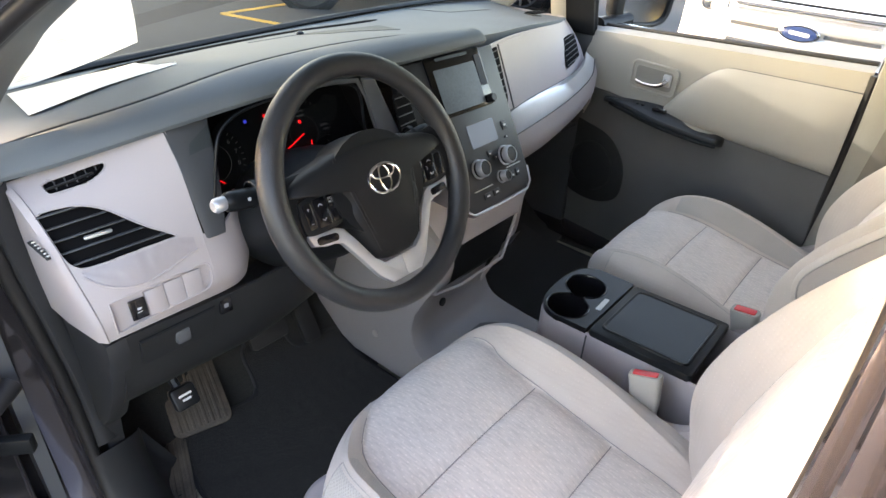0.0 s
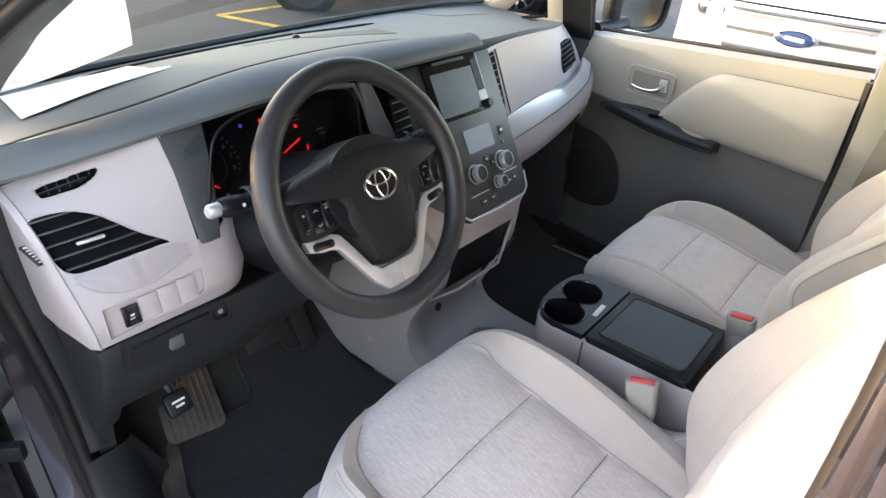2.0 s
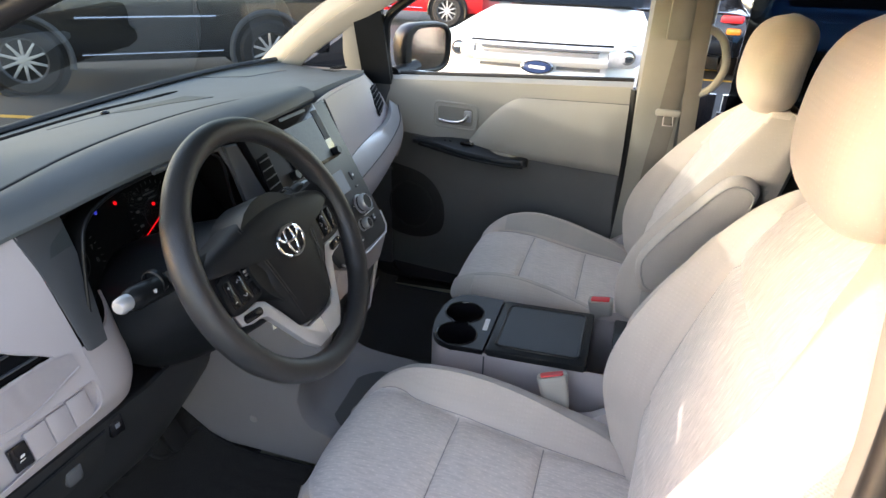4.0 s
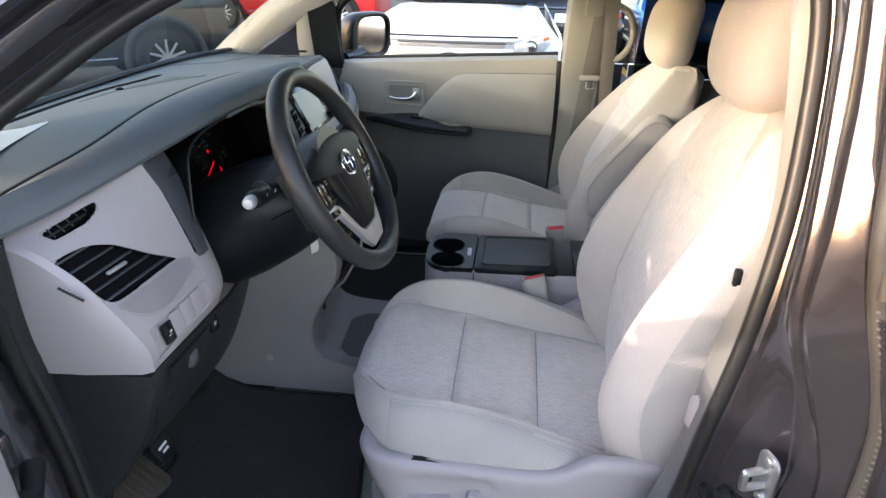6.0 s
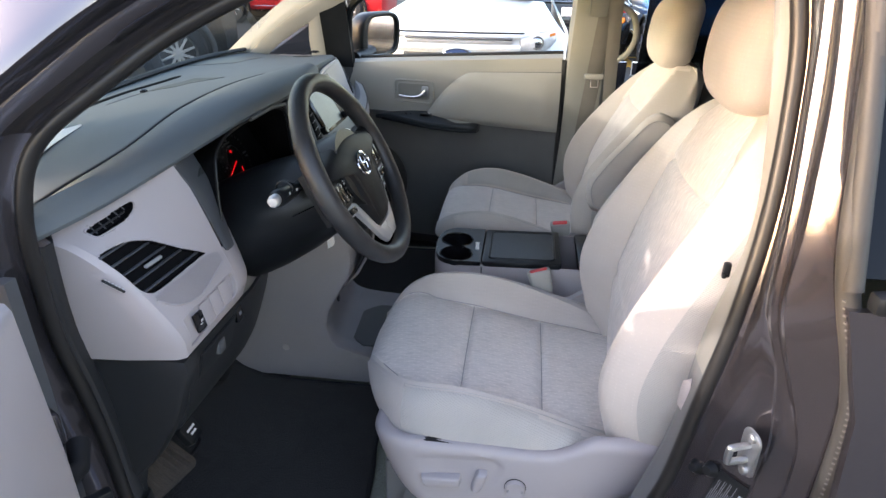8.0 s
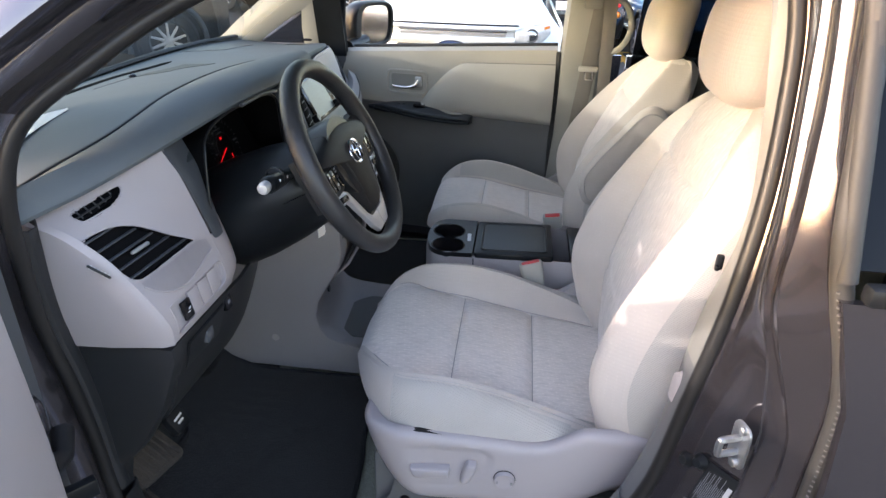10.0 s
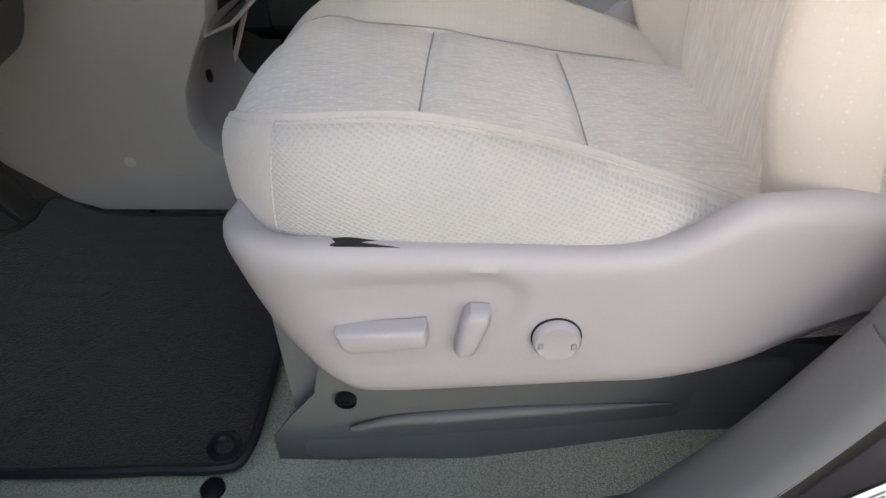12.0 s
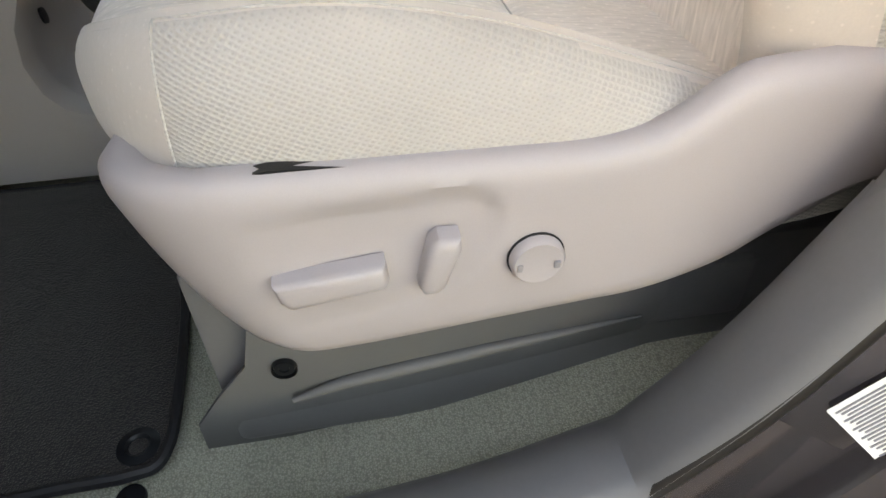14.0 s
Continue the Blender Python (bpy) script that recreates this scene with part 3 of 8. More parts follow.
for z in np.linspace(0.50, 1.70, 16):
    t = max(0, z - 1.15)
    x0 = 1.745 - 0.30 * t
    yf, yb = 0.150 - 0.06 * (z - 1.0) * (z < 1.0) - 0.02 * t, 0.004 - 0.02 * t
    far_b.append([(x0 + 0.06, yf + 0.01, z), (x0 - 0.005, yf, z), (x0 - 0.03, yf - 0.03, z), (x0 - 0.035, yb + 0.03, z), (x0 - 0.01, yb, z), (x0 + 0.06, yb - 0.01, z)])
part("far_middle_pillar_trim", loft(far_b), TRIM, van, "beige middle pillar trim")
belt = thing("seat_belt", "taupe passenger seat belt hanging on the pillar", "seat belt", (1.68, 0.05, 1.0))
part("webbing", sheet([[(1.678 - 0.24 * max(0, z - 1.2) + dx, 0.065 - 0.07 * (z - 1.2) * (z > 1.2) + 0.10 * (1.2 - z) * (z < 1.2) + dy, z) for dx, dy in ((0.006, 0.024), (0.0, 0.0), (0.004, -0.024))] for z in np.linspace(0.62, 1.52, 10)], 0.002), BELT, belt)
part("webbing_return", sheet([[(1.66 - 0.24 * max(0, z - 1.2) + dx, 0.030 - 0.03 * (1.5 - z) / 0.5 + dy, z) for dx, dy in ((0.004, 0.02), (0.0, 0.0), (0.004, -0.02))] for z in np.linspace(0.80, 1.50, 8)], 0.002), BELT, belt)
part("tongue", rbox((1.665, 0.065, 1.212), (0.016, 0.066, 0.018), 0.006), BEIGE, belt, "belt tongue")
part("tongue_plate", tube([(1.664, 0.052, 1.205), (1.664, 0.050, 1.178), (1.664, 0.074, 1.178), (1.664, 0.076, 1.205)], 0.003, 8), CHROME, belt)
part("upper_guide", rbox((1.585, 0.045, 1.52), (0.03, 0.075, 0.03), 0.010), TRIM, belt)
part("height_cover", rbox((1.622, 0.075, 1.46), (0.02, 0.060, 0.12), 0.008, m=pose(0, 0, 0, 0, -14, 0)), TRIM, belt)
grab = thing("grab_handle", "taupe grab handle on the middle pillar", "handle", (1.66, -0.1, 1.4))
part("bar", tube(spline([(1.645, 0.03, 1.44), (1.628, 0.0, 1.432), (1.62, -0.032, 1.405), (1.622, -0.046, 1.345), (1.635, -0.025, 1.29), (1.675, 0.02, 1.255)], 24), 0.010, 10), TRIM, grab)
part("far_roof_rail_trim", tube([(1.70, 0.50, 1.655), (1.70, 0.2, 1.685), (1.69, -0.5, 1.69), (1.69, -2.5, 1.69)], 0.035, 8), TRIM, van)
part("far_body_side", sheet([[(1.97, y, z) for y in (-2.7, -1.5, -0.1)] for z in (0.25, 0.7, 1.22)], 0.02), PAINT, van)
part("far_sliding_door_panel", sheet([[(1.80 + 0.05 * (z < 0.9), y, z) for y in (-2.6, -1.2, -0.07)] for z in (0.48, 0.8, 1.0, 1.20)], 0.02), DARK, van, "dark rear door panel")
part("far_rear_glass", sheet([[(1.80 - 0.3 * (z - 1.2), y, z) for y in (-2.5, -1.2, -0.09)] for z in (1.205, 1.45, 1.66)], 0.004), DARKGLASS, van, "dark tinted rear side glass")
part("far_rocker", rbox((1.88, -0.4, 0.40), (0.16, 3.2, 0.22), 0.03), PAINT, van)
part("near_rocker", rbox((0.105, -0.4, 0.40), (0.14, 3.2, 0.22), 0.03), PAINT, van)

# sliding door beside the driver door
RIBSEAL = material("grey_seal_rubber", (0.040, 0.038, 0.036), 0.62, var=0.1, bump=0.1)
RIBPALE = material("pale_seal_teeth", (0.12, 0.115, 0.11), 0.5, var=0.1, bump=0.1)
slider = thing("sliding_door", "plum-grey sliding door with dark glass, shut", "car door", (0.05, -0.6, 0.4))
part("door_skin", sheet([[(0.035 - 0.03 * math.sin(math.pi * w) + 0.015, y, 0.32 + 0.955 * w) for y in (-1.3, -0.7, -0.25, REAR_EDGE(0.32 + 0.955 * w) - 0.012, REAR_EDGE(0.32 + 0.955 * w) - 0.003)] for w in np.linspace(0, 1, 9)], 0.012), PAINT, slider)
part("window_pane", sheet([[(0.072 + 0.22 * w, y, 1.30 + 0.36 * w) for y in (-1.25, -0.7, -0.028 + 0.012 * w)] for w in np.linspace(0, 1, 4)], 0.005), material("dark_side_glass", (0.006, 0.007, 0.008), 0.06, var=0.05, bump=0, spec=0.22), slider, "dark tinted glass")
part("edge_seal", tube([(OUTER(z) - 0.012, REAR_EDGE(z) - 0.010, z) for z in np.linspace(0.6, 1.60, 30)], 0.011, 10), RIBSEAL, slider, "grey rubber edge seal")
for z in np.linspace(0.62, 1.28, 90):
    part("seal_rib", tube([(OUTER(z) - 0.022, REAR_EDGE(z) - 0.004, z), (OUTER(z) - 0.020, REAR_EDGE(z) - 0.002, z)], 0.0012, 5), RIBPALE, slider)
part("belt_moulding", rbox((0.046, -0.635, 1.288), (0.02, 1.20, 0.020), 0.005), BLACK, slider)
part("window_frame", tube([(0.064, -0.026, 1.290), (0.098, -0.020, 1.41), (0.128, -0.016, 1.50), (0.175, -0.004, 1.63)], 0.0095, 10), RIBSEAL, slider)
# dark sheet added to stand for the shaded cabin inside
part("cabin_shade_sheet", sheet([[(0.20 + 0.2 * (z > 1.3), y, z) for y in (-2.5, -1.2, -0.15)] for z in (0.5, 1.0, 1.3, 1.68)], 0.01), DARK, slider)

# striker on the rear jamb, and the paper labels under it
ZINC = material("zinc_plate", (0.46, 0.47, 0.48), 0.38, metal=0.9, var=0.15, scale=30, bump=0.05)
striker = thing("door_striker", "zinc-plated door latch striker on the rear door jamb", "latch", (0.13, 0.0, 1.04))
SM = basis((0.118, -0.004, 1.036), (-0.96, -0.28, 0.0), (0.0, 0.0, 1.0)) @ Matrix.Scale(0.72, 4)
part("base_plate", plate(rounded(0.044, 0.088, 0.016), 0.004, SM, 0.0012), ZINC, striker)
loop = [SM @ Vector(q) for q in [(0.0, 0.016, 0.0), (0.002, 0.016, 0.034), (0.002, 0.012, 0.040), (0.002, -0.010, 0.040), (0.002, -0.014, 0.034), (0.0, -0.014, 0.0)]]
part("loop", tube(spline(loop, 24), 0.0045, 8), ZINC, striker)
for k in (-1, 1):
    part("bolt", lathe([(0, 0.008), (0.006, 0.008), (0.0085, 0.006), (0.0085, 0.0)], SM @ pose(0.004, 0.034 * k, 0.004), 12), ZINC, striker)

part("hinge_pillar", rbox((0.125, 1.02, 0.80), (0.15, 0.03, 0.84), 0.008), PAINT, van)
part("firewall", sheet([[(x, 1.43, z) for x in (0.10, 1.0, 1.92)] for z in (0.3, 0.7, 1.19)], 0.02), BLACK, van)
part("far_cowl_side", sheet([[(1.895, y, z) for y in (0.95, 1.2, 1.45)] for z in (0.30, 0.8, 1.20)], 0.02), DARK, van)
part("near_cowl_side", sheet([[(0.135, y, z) for y in (0.93, 1.2, 1.45)] for z in (0.30, 0.8, 1.19)], 0.02), DARK, van)



def label_frame(o, n, along):
    """A frame on the jamb: local z along n, local x along the lines of print."""
    n = Vector(n).normalized()
    x = Vector(along)
    x = (x - n * x.dot(n)).normalized()
    return basis(Vector(o) + n * 0.004, x, n.cross(x))


plate_m = label_frame((0.142, 0.000, 0.932), (-0.81, 0.58, 0.10), (0, -0.25, 1)) @ Matrix.Diagonal((0.86, 0.74, 1, 1))
cert = thing("black_label", "black printed certification label on the door jamb", "label", (0.138, 0.004, 0.945))
part("film", plate(rounded(0.092, 0.054, 0.002), 0.0008, plate_m), BLACK, cert)
for k in range(14):
    part("print_bar", plate(rounded(0.030 + 0.045 * ((k * 37) % 10) / 10, 0.0009, 0.0003, 2), 0.0003, plate_m @ pose(-0.006 + 0.006 * (k % 3), 0.023 - 0.0029 * k, 0.0009)), GREYINK, cert)
part("bar_code", plate(rounded(0.062, 0.008, 0.0005, 2), 0.0003, plate_m @ pose(-0.004, -0.021, 0.0009)), KEYMARK, cert)
tyre_m = label_frame((0.1580, 0.0275, 0.8980), (-0.77, 0.62, 0.17), (-0.06, -0.365, 1))  # from the label's upper corner
tyre = thing("tyre_label", "white and yellow tyre pressure label on the door jamb", "label", (0.167, 0.040, 0.845))
LABEL_YELLOW = material("label_yellow", (0.62, 0.54, 0.045), 0.6, bump=0)


def on_label(x, y, lift):
    return tyre_m @ pose(x, y, lift)


part("film", plate(rounded(0.102, 0.046, 0.0015), 0.0008, on_label(-0.051, -0.022, 0)), PAPER, tyre)
band_ = part("yellow_band", plate(rounded(0.074, 0.010, 0.0008, 2), 0.0003, on_label(-0.052, -0.0045, 0.0009)), LABEL_YELLOW, tyre)
for k in range(9):
    part("print_bar", plate(rounded(0.0048 + 0.0014 * (k % 3), 0.0035, 0.0004, 2), 0.0002, on_label(-0.021 - 0.0078 * k, -0.0045, 0.0012)), GREYINK, band_)
for k in range(6):
    part("print_bar", plate(rounded(0.030 - 0.003 * ((k * 5) % 4), 0.0012, 0.0004, 2), 0.0003, on_label(-0.078 + 0.001 * (k % 2), -0.016 - 0.0042 * k, 0.0009)), GREYINK, tyre)
for x, y in ((-0.006, -0.004), (-0.022, -0.0125), (-0.034, -0.0135), (-0.050, -0.0128)):
    part("print_bar", plate(rounded(0.006, 0.0022, 0.0004, 2), 0.0003, on_label(x, y, 0.0009)), GREYINK, tyre)
part("grey_block", plate(rounded(0.009, 0.022, 0.0006, 2), 0.0003, on_label(-0.0085, -0.030, 0.0009)), KEYMARK, tyre)
part("red_frame", plate(rounded(0.040, 0.027, 0.001, 2), 0.0003, on_label(-0.040, -0.0310, 0.0009)), RED, tyre)
part("frame_field", plate(rounded(0.038, 0.025, 0.001, 2), 0.0003, on_label(-0.040, -0.0310, 0.0012)), PAPER, tyre)
box_ = part("picture_box", plate(rounded(0.017, 0.0235, 0.001, 2), 0.0003, on_label(-0.0300, -0.0310, 0.0015)), LABEL_YELLOW, tyre)
for k in range(3):
    part("print_bar", plate(rounded(0.015, 0.0012, 0.0003, 2), 0.0002, on_label(-0.0300, -0.0240 - 0.006 * k, 0.0018)), GREYINK, box_)
hint = thing("yellow_label", "yellow warning label below the tyre label", "label", (0.150, 0.0, 0.83))
part("film", plate(rounded(0.082, 0.030, 0.0015), 0.0008, on_label(-0.058, -0.0625, 0)), LABEL_YELLOW, hint)
for k in range(5):
    part("print_bar", plate(rounded(0.060 - 0.006 * (k % 3), 0.0014, 0.0004, 2), 0.0003, on_label(-0.060, -0.0530 - 0.0045 * k, 0.0009)), GREYINK, hint)
sill_m = label_frame((0.1632, 0.0938, 0.7283), (-0.65, 0.67, 0.33), (0.35, -0.30, 0.85)) @ pose(0, 0, 0, 0, 0, -28)
note = thing("white_label", "small white printed label on the door jamb", "label", (0.172, 0.109, 0.714))
part("film", plate(rounded(0.060, 0.045, 0.001), 0.0008, sill_m), PAPER, note)
for k in range(20):
    part("print_bar", plate(rounded(0.050 - 0.004 * (k % 3), 0.0010, 0.0003, 2), 0.0003, sill_m @ pose(-0.002, 0.019 - 0.0020 * k, 0.0009)), GREYINK, note)
for dx, dz in ((0.0, 0.0), (-0.018, 0.014)):
    part("jamb_bolt", lathe([(0, 0.010), (0.006, 0.010), (0.008, 0.006), (0.011, 0.0)], basis((0.172 + dx, 0.030 + dx * 0.6, 0.955 + dz), (-0.82, -0.57, 0), (0, -0.3, 1)), 14), BLACK, van)

anchor = thing("belt_anchor_cover", "light grey belt anchor cover on the pillar trim", "trim cover", (0.240, 0.036, 1.015))
part("cover", poly3([(0.252, 0.043, 0.998), (0.254, 0.040, 1.036), (0.245, 0.034, 1.046), (0.233, 0.030, 1.024), (0.235, 0.035, 0.988)], 0.008, 0.003, n=(-0.6, 0.8, 0)), LIGHT, anchor)
hook = thing("trim_clip", "small black clip on the pillar trim", "clip", (0.267, 0.025, 1.04), "pillar clips")
part("clip_body", rbox((0.262, 0.0265, 1.050), (0.010, 0.010, 0.022), 0.003), BLACK, hook)
part("clip_nose", rbox((0.258, 0.0300, 1.043), (0.008, 0.006, 0.008), 0.002), BLACK, hook)
copy_thing(hook, Matrix.Translation((0.308, 0.0015, 1.178)))

# ---- floor ----
rise = lambda x, y: 0.475 + 0.078 * max(0, min(1, (0.47 - y) / 0.36)) ** 1.1 + 0.004 * math.sin(9 * y + 5 * x)
fl = [[(x, y, rise(x, y)) for x in np.linspace(0.24, 1.82, 30)] for y in np.concatenate([np.linspace(-2.6, -0.4, 4), np.linspace(-0.3, 0.94, 40)])]
part("floor", sheet(fl, 0.02), CARPET, None, "worn grey-green carpet floor of the van", kind="structure", category="floor")
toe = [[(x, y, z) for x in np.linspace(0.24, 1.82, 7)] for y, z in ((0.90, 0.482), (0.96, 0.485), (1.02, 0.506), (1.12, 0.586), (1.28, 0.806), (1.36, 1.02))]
part("toe_board", sheet(toe, 0.012), TOECARPET, None, "sloping footwell front, its carpet darkened for the shade there", kind="structure", category="floor")


# ---- dashboard ----
dash = thing("dashboard", "two-tone grey dashboard with a dark padded top", "dashboard", (CX, 1.0, 0.9))
SEAM = curve([0.17, 0.25, 0.40, 0.60, 0.80, 0.95, 1.08, 1.17, 1.30, 1.60, 1.85], [0.945, 0.937, 0.925, 0.938, 0.938, 0.925, 0.905, 0.890, 0.898, 0.940, 1.03])
LIP = curve([0.18, 0.25, 0.32, 0.40, 0.55, 0.70, 0.90, 1.05, 1.165], [0.925, 0.885, 0.850, 0.822, 0.785, 0.765, 0.785, 0.815, 0.845])
LIPZ = curve([0.18, 0.25, 0.32, 0.40, 0.55, 0.70, 0.90, 1.05, 1.165], [1.218, 1.235, 1.255, 1.273, 1.298, 1.306, 1.300, 1.290, 1.280])
SEAMZ = curve([0.17, 0.30, 0.60, 0.95, 1.17, 1.5, 1.85], [1.256, 1.275, 1.306, 1.308, 1.285, 1.270, 1.232])
top_rows = []
for u in np.linspace(0, 1, 46):
    row = []
    for v in np.linspace(0, 1, 14):
        x = 0.165 + u * (1.607 + 0.10 * v)
        a, zb, b = SEAM(x), SEAMZ(x), WB(x) - 0.005
        row.append((x, a + (b - a) * v, zb + (1.232 - zb) * v ** 1.4 - 0.008 * math.sin(math.pi * v)))
    top_rows.append(row)
pad = part("top_pad", sheet(top_rows, 0.03), PAD, dash, "dark grey soft dashboard top")


def pad_z(x, y):
    """Height of the padded top."""
    v = min(1, max(0, (y - SEAM(x)) / (WB(x) - 0.005 - SEAM(x))))
    return SEAMZ(x) + (1.232 - SEAMZ(x)) * v ** 1.4 - 0.008 * math.sin(math.pi * v)


part("windshield_base_seal", tube([(x, WB(x) - 0.012, 1.240) for x in np.linspace(0.16, 1.86, 30)], 0.014, 8, flat=0.5), RUBBER, dash, "black edge of the windshield")
hood_r = []
for x in np.linspace(0.172, 1.160, 60):
    e = min(1, max(0.0, (1.160 - x) / 0.03)) ** 0.5 if x > 1.13 else 1.0
    ys, zs, yl, zl = SEAM(x), SEAMZ(x), LIP(x), LIPZ(x)
    prof = [(ys + 0.03, zs - 0.012), (ys + 0.004, zs - 0.006), (ys - 0.002, zs - 0.001), (ys - 0.012, zs + 0.004), ((ys + yl) / 2, max(zs, zl + 0.022) + 0.008), (yl + 0.014, zl + 0.027), (yl + 0.003, zl + 0.018), (yl, zl + 0.008), (yl + 0.004, zl + 0.001), (yl + 0.03, zl - 0.002), (ys + 0.03, zl - 0.004)]
    hood_r.append([(x, ys + (y - ys) * (0.85 + 0.15 * e), zl + (z - zl) * (0.5 + 0.5 * e)) for y, z in prof])
part("instrument_hood", loft(hood_r), PAD, dash, "padded hood over the instruments")
part("pad_seam", tube([(x, SEAM(x) - 0.001, SEAMZ(x) + 0.0012) for x in np.linspace(0.176, 1.14, 60)], [0.0012 + 0.0026 * math.sin(math.pi * min(1, 0.08 + v)) ** 0.5 for v in np.linspace(0, 0.9, 60)], 8, flat=0.6), STACK, dash, "dark joint along the padded top")
def on_top(x, y, lift=0.0012):
    return (x, y, pad_z(x, y) + lift)


GRILLE = material("speaker_grille_grey", (0.066, 0.078, 0.080), 0.75, var=0.12, scale=9, grain=1400, bump=0.4, depth=0.0005)
grille = part("speaker_grille", sheet([[on_top((0.925 + 0.265 * u) * (1 - w) + (0.945 + 0.215 * u) * w, (1.212 + 0.013 * u) * (1 - w) + (1.137 - 0.014 * u) * w) for u in np.linspace(0, 1, 9)] for w in np.linspace(0, 1, 6)], 0.001), GRILLE, dash, "flat speaker grille")
part("grille_gap", tube([on_top(0.945 + 0.215 * u, 1.135 - 0.014 * u, 0.0006) for u in np.linspace(0, 1, 10)], [0.0008 + 0.0022 * u for u in np.linspace(0, 1, 10)], 6, flat=0.5), BLACK, grille)
part("grille_seam", tube([on_top(0.790 + 0.135 * u, 1.224 - 0.010 * u, 0.0004) for u in np.linspace(0, 1, 8)], 0.0012, 6, flat=0.5), KNEE, grille)
part("light_sensor", lathe([(0.009, 0.0), (0.009, 0.003), (0.006, 0.006), (0, 0.007)], Matrix.Translation(on_top(0.925, 1.214)), 16), GLOSS, dash, "small domed light sensor")
part("defroster_slot", tube([on_top(x, WB(x) - 0.080 - 0.045 * (x - 0.50) / 0.75, 0.0008) for x in np.linspace(0.46, 1.26, 24)], [0.003] + [0.010] * 22 + [0.004], 8, flat=0.25), VENTBLACK, dash, "black defroster slot")
# four-cornered darker patch laid on the padded top
CORNER = [((1.476, 1.400), (1.730, 1.385)), ((1.523, 1.257), (1.700, 1.238))]
part("dark_corner_patch", sheet([[on_top((CORNER[0][0][0] * (1 - u) + CORNER[0][1][0] * u) * (1 - w) + (CORNER[1][0][0] * (1 - u) + CORNER[1][1][0] * u) * w, (CORNER[0][0][1] * (1 - u) + CORNER[0][1][1] * u) * (1 - w) + (CORNER[1][0][1] * (1 - u) + CORNER[1][1][1] * u) * w) for u in np.linspace(0, 1, 8)] for w in np.linspace(0, 1, 8)], 0.001), STACK, dash, "dark flat patch in the far corner of the dashboard top")
for k in range(5):
    part("demister_slot", rbox(on_top(1.705 + 0.011 * k, 1.062 + 0.015 * k, 0.001), (0.030, 0.0055, 0.003), 0.001, m=pose(0, 0, 0, 0, 0, -32)), BLACK, dash)

# left panel with the vents
left_l = [(0.935, 1.214), (0.885, 1.198), (0.838, 1.162), (0.810, 1.125), (0.785, 1.087), (0.770, 1.055), (0.770, 1.022)]
left_r = [(0.838, 1.272), (0.815, 1.225), (0.792, 1.165), (0.778, 1.125), (0.764, 1.085), (0.757, 1.052), (0.768, 1.021)]
rows = []
for u in np.linspace(0, 1, 120):
    rows.append([(0.205 + 0.018 * w + (0.182 - 0.018 * w) * u, a[0] * (1 - u) + b[0] * u, a[1] * (1 - u) + b[1] * u) for a, b, w in zip(spline(left_l, 150), spline(left_r, 150), np.linspace(0, 1, 150))])
BIG_HOLE = [(0.2085, 1.187), (0.222, 1.1905), (0.240, 1.1925), (0.262, 1.1915), (0.282, 1.1845), (0.297, 1.1735), (0.320, 1.155), (0.352, 1.1335), (0.335, 1.1305), (0.300, 1.1275), (0.265, 1.1245), (0.232, 1.1235), (0.2165, 1.132), (0.210, 1.152), (0.2075, 1.172)]
TOP_HOLE = [(0.234, 1.213), (0.240, 1.216), (0.258, 1.2215), (0.279, 1.2275), (0.300, 1.2335), (0.308, 1.2345), (0.306, 1.229), (0.296, 1.2215), (0.282, 1.2150), (0.264, 1.2105), (0.246, 1.2065), (0.237, 1.2055), (0.234, 1.208)]
RECESS_HOLE = [(0.237, 1.076), (0.262, 1.0785), (0.300, 1.0805), (0.340, 1.0830), (0.372, 1.0855), (0.380, 1.082), (0.381, 1.070), (0.378, 1.054), (0.368, 1.044), (0.340, 1.0405), (0.300, 1.0365), (0.262, 1.0325), (0.240, 1.0295), (0.236, 1.034), (0.2355, 1.055)]
panel_bm, sleeves = pierced(rows, (BIG_HOLE, TOP_HOLE, RECESS_HOLE), lambda p: (p.x, p.z), depth=0.045, into=(0.0, 0.93, -0.36))
left_panel = part("side_panel", panel_bm, LIGHT, dash, "light grey panel beside the instruments")
for w, mt in zip(sleeves, (VENTBLACK, VENTBLACK, LIGHT)):
    part("recess_wall" if mt is LIGHT else "vent_throat", w, mt, left_panel, smooth=False)
rows = []
for u in np.linspace(0, 1, 10):
    x = 0.385 + 0.095 * u
    d = 0.055 * u ** 3
    rows.append([(x, y + d, z + (0.03 * (1 - w) - 0.005) * u * u) for (y, z), w in zip(spline([(0.778, 1.125), (0.764, 1.085), (0.757, 1.052), (0.768, 1.021)], 12), np.linspace(0, 1, 12))])
part("knee_panel_corner", sheet(rows, 0.004), LIGHT, dash)
def cap_at(k, d):
    """A point of the end cap, d behind its front edge."""
    y, z = spline(left_l, 41)[k]
    w = k / 40
    return (0.2055 + 0.018 * w - 0.007 * min(1, d / 0.012) - 0.010 * w * min(1, d / 0.1), y + d, z - 0.04 * d * w)


part("end_cap", sheet([[cap_at(k, d) for d in (0.0, 0.002, 0.006, 0.012, 0.045, 0.09, 0.15)] for k in range(41)], 0.003), LIGHT, dash, "light grey end cap facing the door")
part("end_seam", tube([Vector(cap_at(k, 0.040 - 0.012 * k / 40)) + Vector((-0.0002, 0, 0)) for k in range(2, 41)], 0.0016, 6), DARK, dash)
